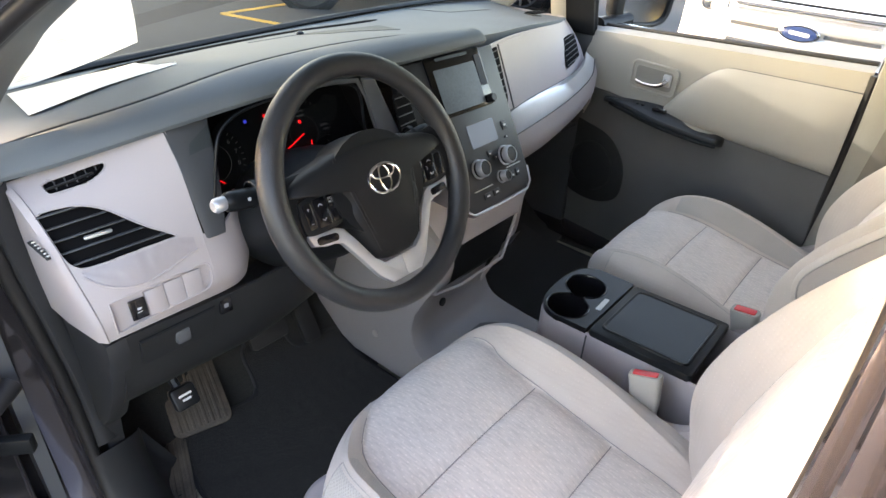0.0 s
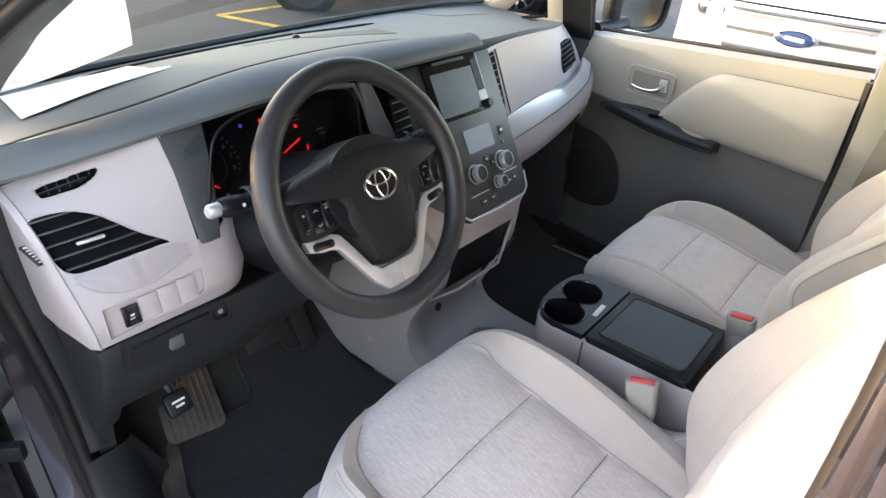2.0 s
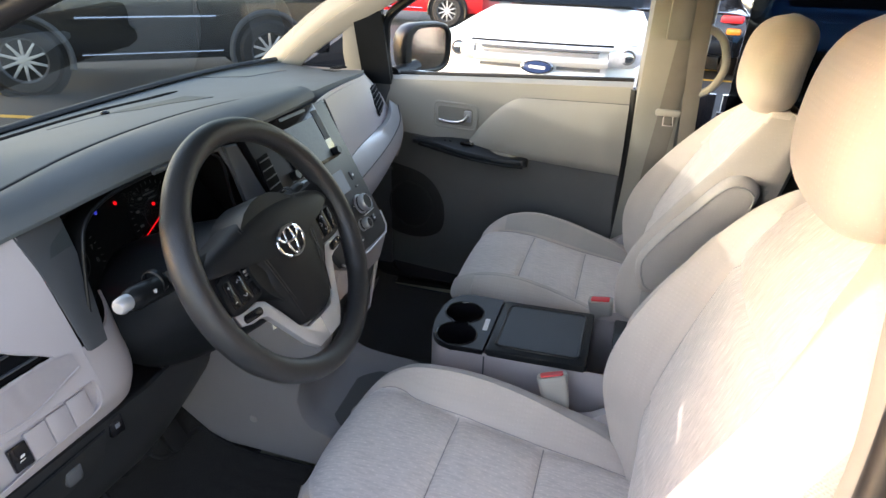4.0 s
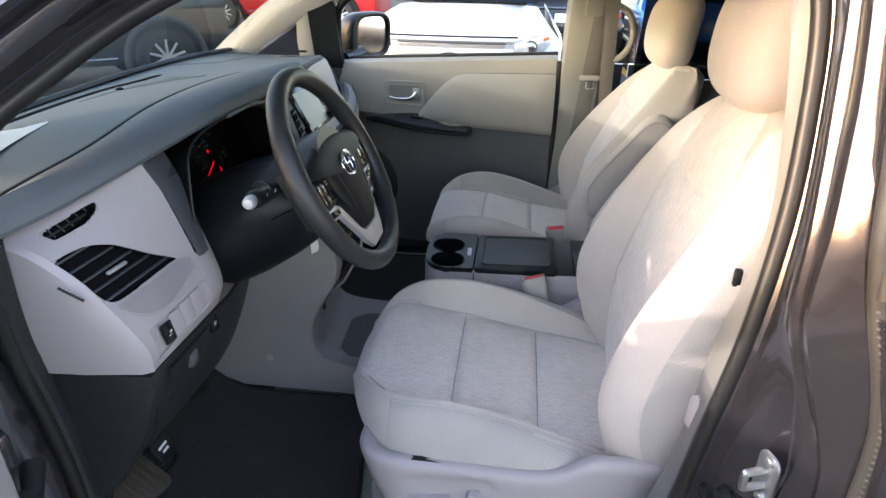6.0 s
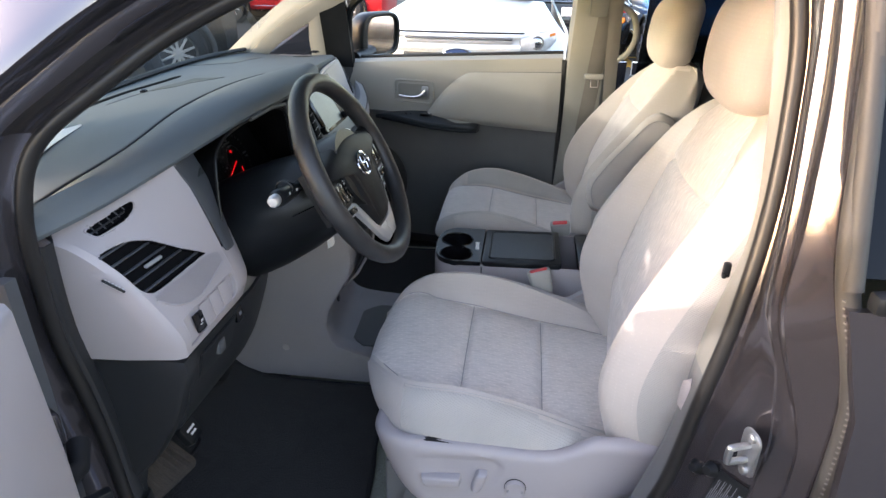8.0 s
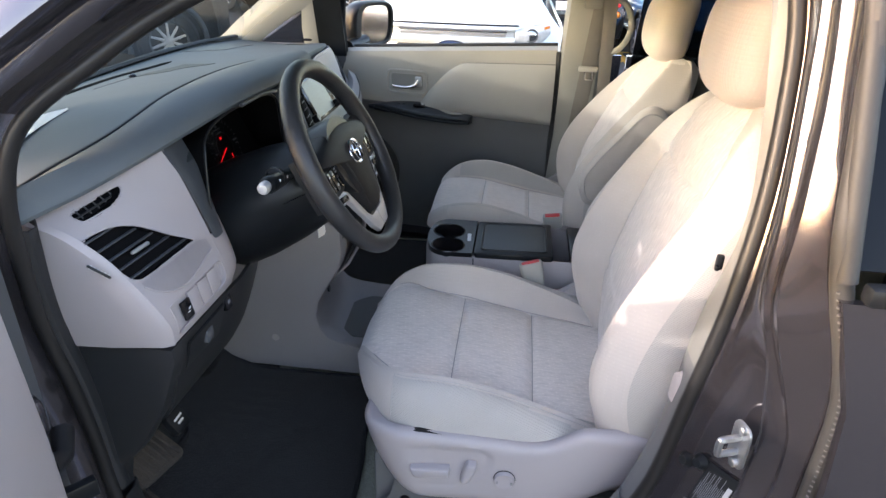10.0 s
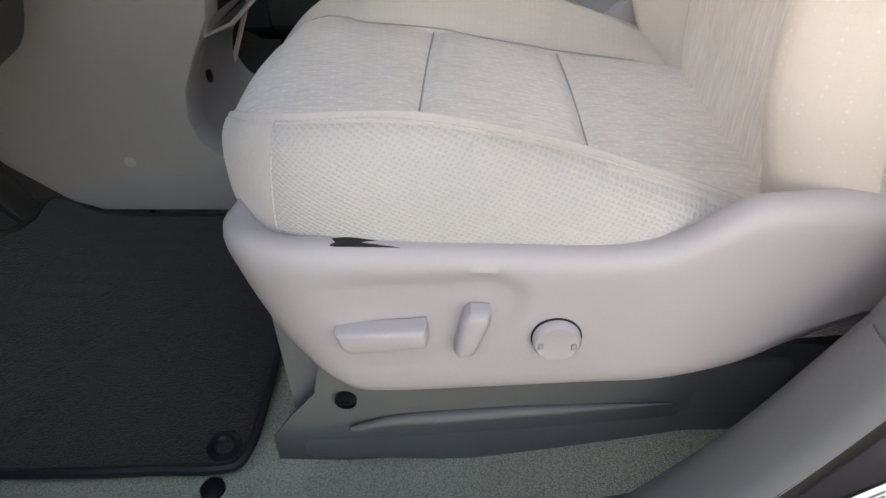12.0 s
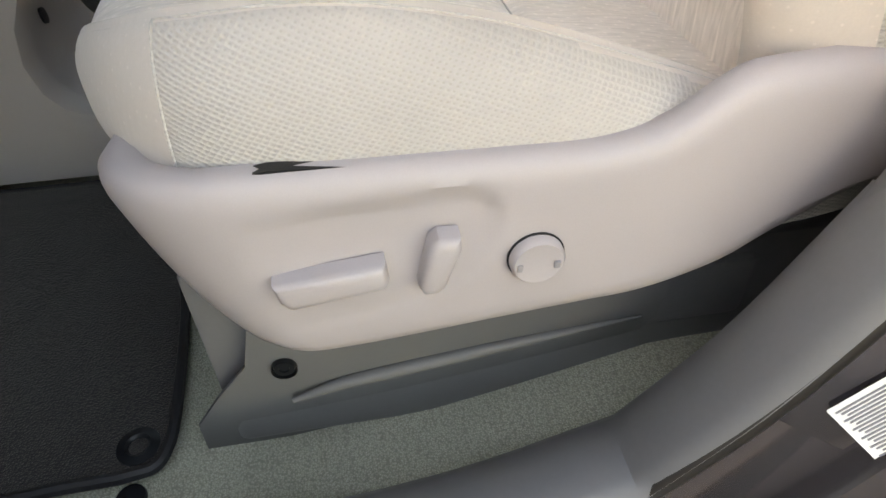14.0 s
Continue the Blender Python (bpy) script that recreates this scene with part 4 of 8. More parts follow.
low = [(0.772, 1.016), (0.770, 0.99), (0.783, 0.956), (0.796, 0.92), (0.808, 0.89), (0.834, 0.85), (0.858, 0.81), (0.876, 0.79), (0.902, 0.762), (0.912, 0.72), (0.916, 0.62), (0.920, 0.50), (1.05, 0.50), (1.05, 1.0), (0.90, 1.014)]
part("kick_panel", prism_x(low, 0.245, 0.214, 0.012), KNEE, dash, "dark grey kick panel")
# driver knee panel
rows = []
for u in np.linspace(0, 1, 9):
    x = 0.235 + 0.46 * u
    rows.append([(x, y + 0.05 * max(0, u - 0.5) ** 2 + 0.10 * max(0, u - 0.55), z - 0.02 * u) for y, z in spline([(0.778, 1.018), (0.788, 0.965), (0.805, 0.90), (0.835, 0.86), (0.90, 0.85), (1.0, 0.87)], 16)])
part("knee_panel", sheet(rows, 0.006), KNEE, dash, "dark grey panel under the steering column")
fuse = part("fuse_cover", sheet([[(0.262 + (0.120 - 0.010 * w) * u, 0.7745 + 0.020 * w + 0.020 * w * w, 0.998 - 0.098 * w - 0.012 * u * w) for u in np.linspace(0, 1, 6)] for w in np.linspace(0, 1, 6)], 0.005), KNEE, dash, "small hinged cover")
part("latch", rbox((0.326, 0.777, 0.972), (0.024, 0.014, 0.026), 0.005), DARK, fuse)
part("cover_gap", tube([(0.262 + (0.120 - 0.010 * w) * u, 0.7735 + 0.020 * w + 0.020 * w * w, 0.998 - 0.098 * w - 0.012 * u * w) for u, w in [(0, 1), (0, 0.5), (0, 0), (0.5, 0), (1, 0), (1, 0.5), (1, 1)]], 0.0014, 6), BLACK, fuse)
part("mirror_switch", rbox((0.402, 0.777, 0.992), (0.022, 0.010, 0.034), 0.003, m=pose(0, 0, 0, -8, 0, -3)), GLOSS, dash, "black mirror switch")
part("switch_mark", rbox((0.402, 0.7715, 0.990), (0.008, 0.001, 0.008), 0.0004, 1), GREYINK, dash)


def vent(name, outline, slats, vanes, ax, parent, label="", lift=0.0, flush=False, slat_mat=None, vane_mat=None, vane_lift=-0.001):
    """An air outlet: a black bed, its slats along ax, and thin cross vanes."""
    p3 = [Vector(q) for q in outline]
    c = sum(p3, Vector()) / len(p3)
    nz = Vector((0, 0, 0))
    for a, b in zip(p3, p3[1:] + p3[:1]):
        nz += (a - c).cross(b - c)
    nz.normalize()
    if nz.dot(Vector((-0.2, -0.8, 0.6))) < 0:
        nz = -nz
    ax = Vector(ax)
    ax = (ax - nz * ax.dot(nz)).normalized()
    ay = nz.cross(ax)
    bed = part(name, poly3(outline, 0.003, 0.001, lift), VENTBLACK, parent, label)
    pts = [((q - c).dot(ax), (q - c).dot(ay)) for q in p3]

    def span(v, k):
        hits = []
        for p, q in zip(pts, pts[1:] + pts[:1]):
            if (p[1 - k] - v) * (q[1 - k] - v) < 0:
                hits.append(p[k] + (q[k] - p[k]) * (v - p[1 - k]) / (q[1 - k] - p[1 - k]))
        return (min(hits), max(hits)) if len(hits) > 1 else None

    M = Matrix((ax, ay, nz)).transposed().to_4x4()
    M.translation = c + nz * (lift + 0.004)
    lo, hi = min(q[1] for q in pts), max(q[1] for q in pts)
    for i in range(slats):
        v = lo + (hi - lo) * (i + 0.5) / slats
        s = span(v, 0)
        if s and s[1] - s[0] > 0.012:
            part("slat", rbox((0, 0, 0), (s[1] - s[0] - 0.003, min(0.0022, (hi - lo) / slats * 0.20), 0.002 if flush else 0.008), 0.0008, 1, m=M @ pose((s[0] + s[1]) / 2, v, -0.0005 if flush else 0.003, 0 if flush else 18)), slat_mat or (DARK if flush else BLACK), bed)
    lo, hi = min(q[0] for q in pts), max(q[0] for q in pts)
    for i in range(vanes):
        v = lo + (hi - lo) * (i + 0.5) / vanes
        s = span(v, 1)
        if s and s[1] - s[0] > 0.006:
            part("vane", rbox((0, 0, 0), (0.0016, s[1] - s[0] - 0.003, 0.005), 0.0005, 1, m=M @ pose(v, (s[0] + s[1]) / 2, vane_lift)), vane_mat or BLACK, bed)
    return bed


def on_panel(x, z, d):
    """A point at depth d behind the side panel."""
    w = min(1, max(0, (1.25 - z) / 0.22))
    u = (x - 0.205 - 0.018 * w) / (0.182 - 0.018 * w)
    la, ra = spline(left_l, 90), spline(left_r, 90)
    q = min(((a[0] * (1 - u) + b[0] * u, a[1] * (1 - u) + b[1] * u) for a, b in zip(la, ra)), key=lambda t: abs(t[1] - z))
    return (x, q[0] + 0.93 * d, z - 0.36 * d)


big = vent("air_vent", [on_panel(x, z, 0.013) for x, z in BIG_HOLE], 5, 6, (1.0, -0.10, 0.03), dash, "black air vent with slats", slat_mat=DARK, vane_lift=-0.004)
part("thumb_tab", rbox(on_panel(0.262, 1.158, -0.001), (0.036, 0.006, 0.005), 0.002, m=pose(0, 0, 0, 0, -2, -8)), SILVER, big)
vent("upper_vent", [on_panel(x, z, 0.017) for x, z in TOP_HOLE], 2, 6, (0.075, -0.030, 0.022), dash, "small black demister vent", slat_mat=KNEE, vane_mat=DARK, vane_lift=-0.001)
for hole in (BIG_HOLE, TOP_HOLE, RECESS_HOLE):
    part("opening_rim", tube([on_panel(q[0], q[1], 0.0008) for q in spline(list(hole) + [hole[0]], 90)[:-1]], 0.0015, 8, closed=True), LIGHT, dash)
LEDGE_TOP = curve([0, 0.15, 0.5, 0.85, 1.0], [1.1215, 1.1225, 1.1250, 1.1300, 1.1255])
LEDGE_LOW = curve([0, 0.10, 0.25, 0.45, 0.65, 0.85, 1.0], [1.1150, 1.1010, 1.0905, 1.0870, 1.0925, 1.1015, 1.1080])
LEDGE = material("satin_lavender_silver", (0.36, 0.335, 0.345), 0.40, metal=0.30, var=0.05, scale=9, bump=0)
part("silver_ledge", loft([[on_panel(0.224 + 0.148 * u, LEDGE_TOP(u) * (1 - w) + LEDGE_LOW(u) * w, -0.0022) for w in np.linspace(0, 1, 8)] for u in np.linspace(0, 1, 26)], closed=False), LEDGE, dash, "satin silver tray edge under the vent")
part("ledge_lip", tube([on_panel(0.224 + 0.148 * u, LEDGE_LOW(u), -0.0022) for u in np.linspace(0, 1, 40)], 0.0016, 8), LIGHT, dash)
WHEEL_M = basis((0.1955, 0.8430, 1.1515), (0.30, -0.68, -0.66), (0.60, 0.66, -0.30))
part("vent_wheel", rbox((0, 0, 0), (0.034, 0.011, 0.004), 0.0015, m=WHEEL_M), BLACK, dash, "black thumb wheel for the vent")
for k in range(6):
    part("thumb_rib", rbox((0, 0, 0), (0.0022, 0.0085, 0.006), 0.0006, 1, m=WHEEL_M @ pose(-0.0125 + 0.005 * k, 0, 0.0005)), INK, dash)
rec = part("switch_recess", poly3([on_panel(x, z, 0.0085) for x, z in RECESS_HOLE], 0.002, 0.0), LIGHT, dash, "recessed row of switch blanks")
for k, (x, z) in enumerate(((0.2705, 1.0560), (0.2975, 1.0580), (0.3260, 1.0600), (0.3540, 1.0625))):
    q = on_panel(x, z, 0.0082 if k else 0.0045)
    part("blank" if k else "switch", rbox(q, (0.0274 if k else 0.0225, 0.005, 0.038 if k else 0.030), 0.0012, m=pose(0, 0, 0, -12, 0, -3)), LIGHT if k else GLOSS, rec, "" if k else "black rocker switch")
    if k:
        part("blank_gap", rbox(Vector(q) + Vector((-0.0142, 0.002, 0)), (0.0010, 0.004, 0.036), 0.0003, 1, m=pose(0, 0, 0, -12, 0, -3)), TUNNEL, rec)
SWM = basis(Vector(on_panel(0.2705, 1.0560, 0.0040)) + Vector((0, -0.0036, 0)), (1, 0.0, 0.0), (0, -0.21, 1.0))
part("symbol", plate(rounded(0.006, 0.0045, 0.001), 0.0004, SWM @ pose(0, 0.003, 0)), INK, rec)
part("symbol", plate(rounded(0.0075, 0.0016, 0.0005, 3), 0.0004, SWM @ pose(0, -0.004, 0)), INK, rec)

# instrument cluster
CL = basis((0.62, 0.862, 1.185), (1, 0, 0), (0, 0.36, 1))
strip = []
for (a, b), w in zip(spline([(0.845, 1.272), (0.815, 1.225), (0.792, 1.165), (0.776, 1.120)], 16), np.linspace(0, 1, 16)):
    g = 0.030 * (1 - w) ** 2
    h = 0.016 * math.sin(math.pi * (0.25 + 0.6 * w))
    strip.append([(0.384 + 0.004 * w, a - 0.004, b + 0.002), (0.391, a - 0.006, b), (0.404 + g * 0.5, a - 0.006, b - 0.001), (0.414 + g + h, a - 0.002, b - 0.003), (0.420 + g + h, a + 0.006, b - 0.004), (0.422 + g + h, a + 0.05, b - 0.006)])
part("cluster_surround", sheet(strip, 0.003), DARK, dash, "grey bezel of the instruments")
MOUTH = spline([(0.4140, 0.786, 1.135), (0.4210, 0.790, 1.17), (0.4280, 0.793, 1.20), (0.4380, 0.796, 1.24), (0.450, 0.799, 1.263), (0.476, 0.800, 1.280), (0.52, 0.797, 1.291), (0.60, 0.787, 1.299), (0.655, 0.777, 1.300), (0.680, 0.769, 1.294), (0.694, 0.766, 1.275), (0.704, 0.766, 1.22), (0.716, 0.768, 1.185), (0.728, 0.773, 1.145), (0.715, 0.786, 1.115), (0.60, 0.800, 1.105), (0.46, 0.800, 1.105), (0.4140, 0.786, 1.135)], 90)[:-1]
deep = [Vector((0.412 + (q[0] - 0.383) * 1.12, 0, 1.112 + (q[2] - 1.105) * 0.77)) for q in MOUTH]
deep = [Vector((q.x, 0.866 + 0.36 * (q.z - 1.185), q.z)) for q in deep]
part("binnacle_wall", loft([[Vector(q).lerp(d, k) for q, d in zip(MOUTH, deep)] for k in (0.0, 0.06, 0.5, 1.0)], cap=False), DIAL, dash, "matte black walls of the instrument well")
part("binnacle_lip", tube(MOUTH, 0.0025, 8, closed=True), BLACK, dash)
flat_cl = CL.inverted()
cluster = part("instrument_panel", plate([tuple((flat_cl @ d).xy) for d in deep], 0.003, CL @ pose(0, 0, -0.006)), DIAL, dash, "black instrument cluster with red needles")
part("cluster_lens", loft([[(0.405 + (0.695 + 0.06 * w - 0.405) * u, 0.808 + 0.040 * w + 0.006 * math.sin(math.pi * u), 1.284 - 0.168 * w - 0.030 * (2 * u - 1) ** 4 * (1 - w)) for u in np.linspace(0, 1, 12)] for w in np.linspace(0, 1, 8)], closed=False), GLASS, dash, "clear lens over the instruments")
part("bezel_right", poly3([(0.694, 0.762, 1.304), (0.716, 0.758, 1.304), (0.766, 0.735, 1.19), (0.770, 0.735, 1.13), (0.740, 0.752, 1.13), (0.726, 0.757, 1.19)], 0.010, 0.004), DARK, dash)
part("bezel_trim", tube([(0.560, 0.780, 1.301), (0.64, 0.772, 1.306), (0.686, 0.764, 1.302), (0.704, 0.760, 1.27), (0.730, 0.755, 1.19)], 0.004, 8), DARK, dash)
RED_GLOW, WHITE_GLOW, BLUE_GLOW = glow("red_needle_light", (1.0, 0.012, 0.016), 0.13), material("gauge_print", (0.10, 0.10, 0.105), 0.5, bump=0), glow("blue_tell_tale", (0.05, 0.08, 1.0), 0.05)
for (gx, gy, gr, a0, tick0, tick1) in ((-0.151, 0.002, 0.058, 184, -40, 220), (0.030, 0.008, 0.060, 203, -40, 220)):
    g = part("gauge", lathe([(gr, 0.0), (gr, 0.0015), (gr - 0.002, 0.002), (0, 0.002)], CL @ pose(gx, gy, -0.003), 40), DIAL, cluster)
    part("gauge_ring", tube([CL @ Vector((gx + gr * 0.50 * math.cos(a), gy + gr * 0.50 * math.sin(a), 0.0005)) for a in np.linspace(0, 2 * math.pi, 32, endpoint=False)], 0.0005, 6, closed=True), KNEE, cluster)
    tick = bmesh.new()
    for a in np.linspace(radians(tick0), radians(tick1), 25):
        tick = join(tick, rbox((0, 0, 0), (0.005, 0.0011, 0.0006), 0, m=CL @ pose(gx + gr * 0.90 * math.cos(a), gy + gr * 0.90 * math.sin(a), 0.0005, 0, 0, math.degrees(a))))
    part("scale_marks", tick, WHITE_GLOW, cluster, smooth=False)
    a = radians(a0)
    part("needle", plate([(0.0, -0.0010), (gr * 0.8, -0.0005), (gr * 0.8, 0.0005), (0.0, 0.0010)], 0.0012, CL @ pose(gx + 0.004 * math.cos(a), gy + 0.004 * math.sin(a), 0.003, 0, 0, a0)), RED_GLOW, cluster, "glowing red needle")
for k, dgt in enumerate("345678"):
    a = radians(116 - 26 * k)
    lettering(dgt, CL @ pose(-0.151 + 0.043 * math.cos(a), 0.002 + 0.043 * math.sin(a), 0.0008), 0.010, WHITE_GLOW, cluster)
for k in range(5):
    a = radians(214 - 30 * k)
    part("number_bar", plate(rounded(0.008, 0.004, 0.001, 2), 0.0004, CL @ pose(0.030 + 0.043 * math.cos(a), 0.008 + 0.043 * math.sin(a), 0.0006)), WHITE_GLOW, cluster)
for x, y, w, h in ((0.026, 0.046, 0.026, 0.003), (0.030, 0.038, 0.018, 0.003), (0.075, 0.012, 0.016, 0.004), (0.078, 0.004, 0.012, 0.003), (0.052, -0.026, 0.020, 0.002)):
    part("readout_bar", plate(rounded(w, h, 0.0008, 2), 0.0004, CL @ pose(x, y, 0.0006)), WHITE_GLOW, cluster)
for x, y, a0, ln in ((-0.159, -0.021, -40, 0.018), (0.039, -0.008, -96, 0.012)):
    part("needle", plate([(0.0, -0.001), (ln, -0.0005), (ln, 0.0005), (0.0, 0.001)], 0.001, CL @ pose(x, y, 0.002, 0, 0, a0)), RED_GLOW, cluster)
for x, y, mt in ((-0.078, 0.052, BLUE_GLOW), (-0.040, 0.053, RED_GLOW), (0.026, 0.028, RED_GLOW)):
    part("tell_tale", lathe([(0.003, 0), (0.003, 0.001), (0, 0.001)], CL @ pose(x, y, 0.0005), 10), mt, cluster)

# centre stack
SX = basis((1.01, 0.699, 1.087), (1, 0, 0), (0, 0.10, 0.183))
up = lambda z: (z - 1.087) / 0.8775
sp = lambda x, z, d=0.0: SX @ Vector((x - 1.01, up(z), d))
stack = part("centre_panel", plate([(-0.128, up(1.035)), (-0.122, up(1.018)), (-0.10, up(1.010)), (0.085, up(1.010)), (0.10, up(1.018)), (0.108, up(1.04)), (0.112, up(1.29)), (-0.20, up(1.29)), (-0.20, up(1.12)), (-0.15, up(1.08))], 0.014, SX @ pose(0, 0, -0.014), 0.004), STACK, dash, "slate-grey centre stack")
part("chrome_edge", tube([sp(0.885, 1.022), sp(0.905, 1.009), sp(1.0, 1.006), sp(1.095, 1.008), sp(1.112, 1.020), sp(1.118, 1.05)], 0.0022, 8), SILVER, dash, "silver edging")
head = part("touchscreen_unit", plate(rounded(0.172, 0.122, 0.006), 0.004, SX @ pose(-0.028, up(1.238), 0.0005), 0.0015), GLOSS, stack, "black touchscreen radio")
part("screen", plate(rounded(0.128, 0.088, 0.002), 0.001, SX @ pose(-0.034, up(1.230), 0.0045)), material("screen_glass", (0.085, 0.105, 0.115), 0.30, var=0.35, scale=6, bump=0, spec=0.25), head, "grey touchscreen glass, washed out by daylight")
part("side_keys", plate(rounded(0.020, 0.065, 0.002), 0.001, SX @ pose(0.044, up(1.25), 0.0045)), material("blue_grey_keys", (0.012, 0.018, 0.035), 0.6, bump=0), head)
part("disc_slot", plate(rounded(0.10, 0.006, 0.002), 0.001, SX @ pose(-0.034, up(1.285), 0.0047)), BLACK, head)


def knob(x, z, r, parent, d=0.0):
    k = part("control_knob", lathe([(0, 0.020), (r * 0.80, 0.020), (r * 0.86, 0.017), (r * 0.90, 0.004), (r * 0.9, 0.0)], SX @ pose(x - 1.01, up(z), d), 28), BLACK, parent, "black dial with a silver ring")
    part("ring", lathe([(r * 0.80, 0.0202), (r * 0.84, 0.022), (r * 0.98, 0.018), (r, 0.010), (r * 0.88, 0.006)], SX @ pose(x - 1.01, up(z), d), 28), SILVER, k)
    part("base_ring", lathe([(r * 1.12, 0.0), (r * 1.12, 0.003), (r * 1.0, 0.004), (r * 0.9, 0.002)], SX @ pose(x - 1.01, up(z), d), 28), SILVER, k)


knob(0.957, 1.082, 0.0185, stack)
knob(1.052, 1.086, 0.0195, stack)
knob(1.020, 1.052, 0.0125, stack)
part("radio_knob", lathe([(0, 0.014), (0.008, 0.014), (0.0095, 0.011), (0.0095, 0.0)], SX @ pose(0.046, up(1.195), 0.004), 20), BLACK, head)
part("radio_knob", lathe([(0, 0.014), (0.008, 0.014), (0.0095, 0.011), (0.0095, 0.0)], SX @ pose(-0.130, up(1.195), 0.004), 20), BLACK, head)
part("climate_display", plate(rounded(0.088, 0.048, 0.003), 0.0015, SX @ pose(-0.007, up(1.140), 0.0005)), glow("display_light", (0.26, 0.36, 0.47), 0.03), stack, "pale blue-grey climate display")
for x, z, w, h in ((1.080, 1.140, 0.018, 0.020), (1.076, 1.118, 0.012, 0.005), (1.005, 1.100, 0.014, 0.014), (1.022, 1.090, 0.012, 0.012), (0.960, 1.030, 0.024, 0.014), (0.990, 1.030, 0.022, 0.014), (1.058, 1.045, 0.014, 0.016), (1.078, 1.047, 0.014, 0.016), (0.915, 1.12, 0.012, 0.014), (0.918, 1.10, 0.012, 0.014)):
    part("key", plate(rounded(w, h, 0.002), 0.0022, SX @ pose(x - 1.01, up(z), 0), 0.0008), STACK, stack)
    part("key_mark", plate(rounded(w * 0.4, h * 0.22, 0.0004, 3), 0.0003, SX @ pose(x - 1.01, up(z), 0.0022)), INK, stack)
for x0, x1, z in ((0.925, 0.985, 1.046), (1.045, 1.095, 1.063)):
    part("silver_line", tube([sp(x0, z, 0.001), sp(x1, z, 0.001)], 0.0012, 6), SILVER, stack)
vent("left_centre_vent", [(0.742, 0.742, 1.270), (0.785, 0.752, 1.268), (0.800, 0.735, 1.20), (0.798, 0.722, 1.165), (0.760, 0.715, 1.165), (0.745, 0.722, 1.20)], 7, 0, (1, 0, 0), dash, "black centre air vent", 0.004, True)

# under the stack: light shroud, open cubby, tunnel side
part("lower_shroud", loft([[(0.878, 0.665, 1.012), (0.90, 0.655, 1.004), (1.09, 0.655, 1.004), (1.118, 0.670, 1.014), (1.118, 0.95, 1.03), (0.878, 0.95, 1.03)], [(0.868, 0.685, 0.94), (0.89, 0.675, 0.938), (1.10, 0.675, 0.938), (1.128, 0.69, 0.94), (1.128, 0.95, 0.94), (0.868, 0.95, 0.94)]]), LIGHT, dash, "light grey shroud")
part("cubby_box", loft([[(0.872, 0.69, 0.94), (1.12, 0.69, 0.94), (1.12, 0.95, 0.94), (0.872, 0.95, 0.94)], [(0.872, 0.72, 0.80), (1.105, 0.72, 0.80), (1.105, 0.95, 0.80), (0.872, 0.95, 0.80)]]), BLACK, dash, "open black cubby", smooth=False)
part("cubby_rim", tube([(0.868, 0.70, 0.93), (0.866, 0.72, 0.80), (0.95, 0.71, 0.79), (1.10, 0.705, 0.80), (1.122, 0.69, 0.93)], 0.004, 8), LIGHT, dash)
tun = [(1.20, 0.50), (1.20, 0.95), (0.80, 1.0), (0.70, 0.93), (0.697, 0.87), (0.706, 0.826), (0.738, 0.772), (0.765, 0.720), (0.774, 0.675), (0.766, 0.636), (0.746, 0.611), (0.70, 0.597), (0.657, 0.588), (0.52, 0.580), (0.50, 0.56), (0.50, 0.50)]
part("tunnel_side", prism_x(tun, 0.90, 0.852, 0.010), TUNNEL, dash, "light grey side of the centre tunnel")
scoop = spline([(0.695, 0.832), (0.715, 0.805), (0.742, 0.765), (0.765, 0.720), (0.774, 0.675), (0.766, 0.636), (0.746, 0.611), (0.70, 0.599), (0.60, 0.592), (0.50, 0.588)], 40)
part("tray_wall", loft([[(x, y + 0.09 * (x - 0.862) * max(0, (y - 0.60) / 0.16), z - 0.05 * (x - 0.862) + 0.02 * max(0, (x - 1.12) / 0.06) ** 2) for y, z in scoop] for x in np.linspace(0.862, 1.185, 14)], closed=False), TUNNEL, dash, "light grey open tray through the tunnel")
part("tray_mat", sheet([[(x, y, 0.602 - 0.05 * (x - 0.862)) for y in np.linspace(0.52, 0.745 - 0.06 * abs((x - 1.01) / 0.12) ** 3, 8)] for x in np.linspace(0.892, 1.128, 28)], 0.004), DOORGREY, dash, "grey rubber pad in the tray")
part("tray_far_side", sheet([[(1.188 + 0.02 * w, y, 0.600 - 0.12 * w) for y in (0.50, 0.62, 0.74, 0.80)] for w in (0, 0.5, 1)], 0.006), KNEE, dash)
part("tray_button", lathe([(0.011, 0.0), (0.011, 0.004), (0, 0.005)], basis((0.962, 0.774, 0.702), (1, 0.09, 0), (0, 0.1, 1)), 16), BLACK, dash)
part("shroud_edge", tube(spline([(1.166, 0.806, 0.655), (1.196, 0.772, 0.745), (1.200, 0.742, 0.815), (1.165, 0.712, 0.91), (1.126, 0.688, 0.985)], 24), 0.0055, 8), LIGHT, dash, "light grey edge of the lower shroud")
part("shroud_side", sheet([[(a[0], a[1] + 0.004, a[2]), (a[0] - 0.004, 0.95, a[2])] for a in spline([(1.166, 0.806, 0.655), (1.196, 0.772, 0.745), (1.200, 0.742, 0.815), (1.165, 0.712, 0.91), (1.126, 0.688, 0.985)], 12)], 0.004), BLACK, dash)
part("screw_plug", lathe([(0.010, 0), (0.010, 0.002), (0.007, 0.003), (0, 0.003)], basis((0.851, 0.893, 0.60), (0, 1, 0), (0, 0, 1)) @ pose(0, 0, 0, 180), 16), LIGHT, dash)
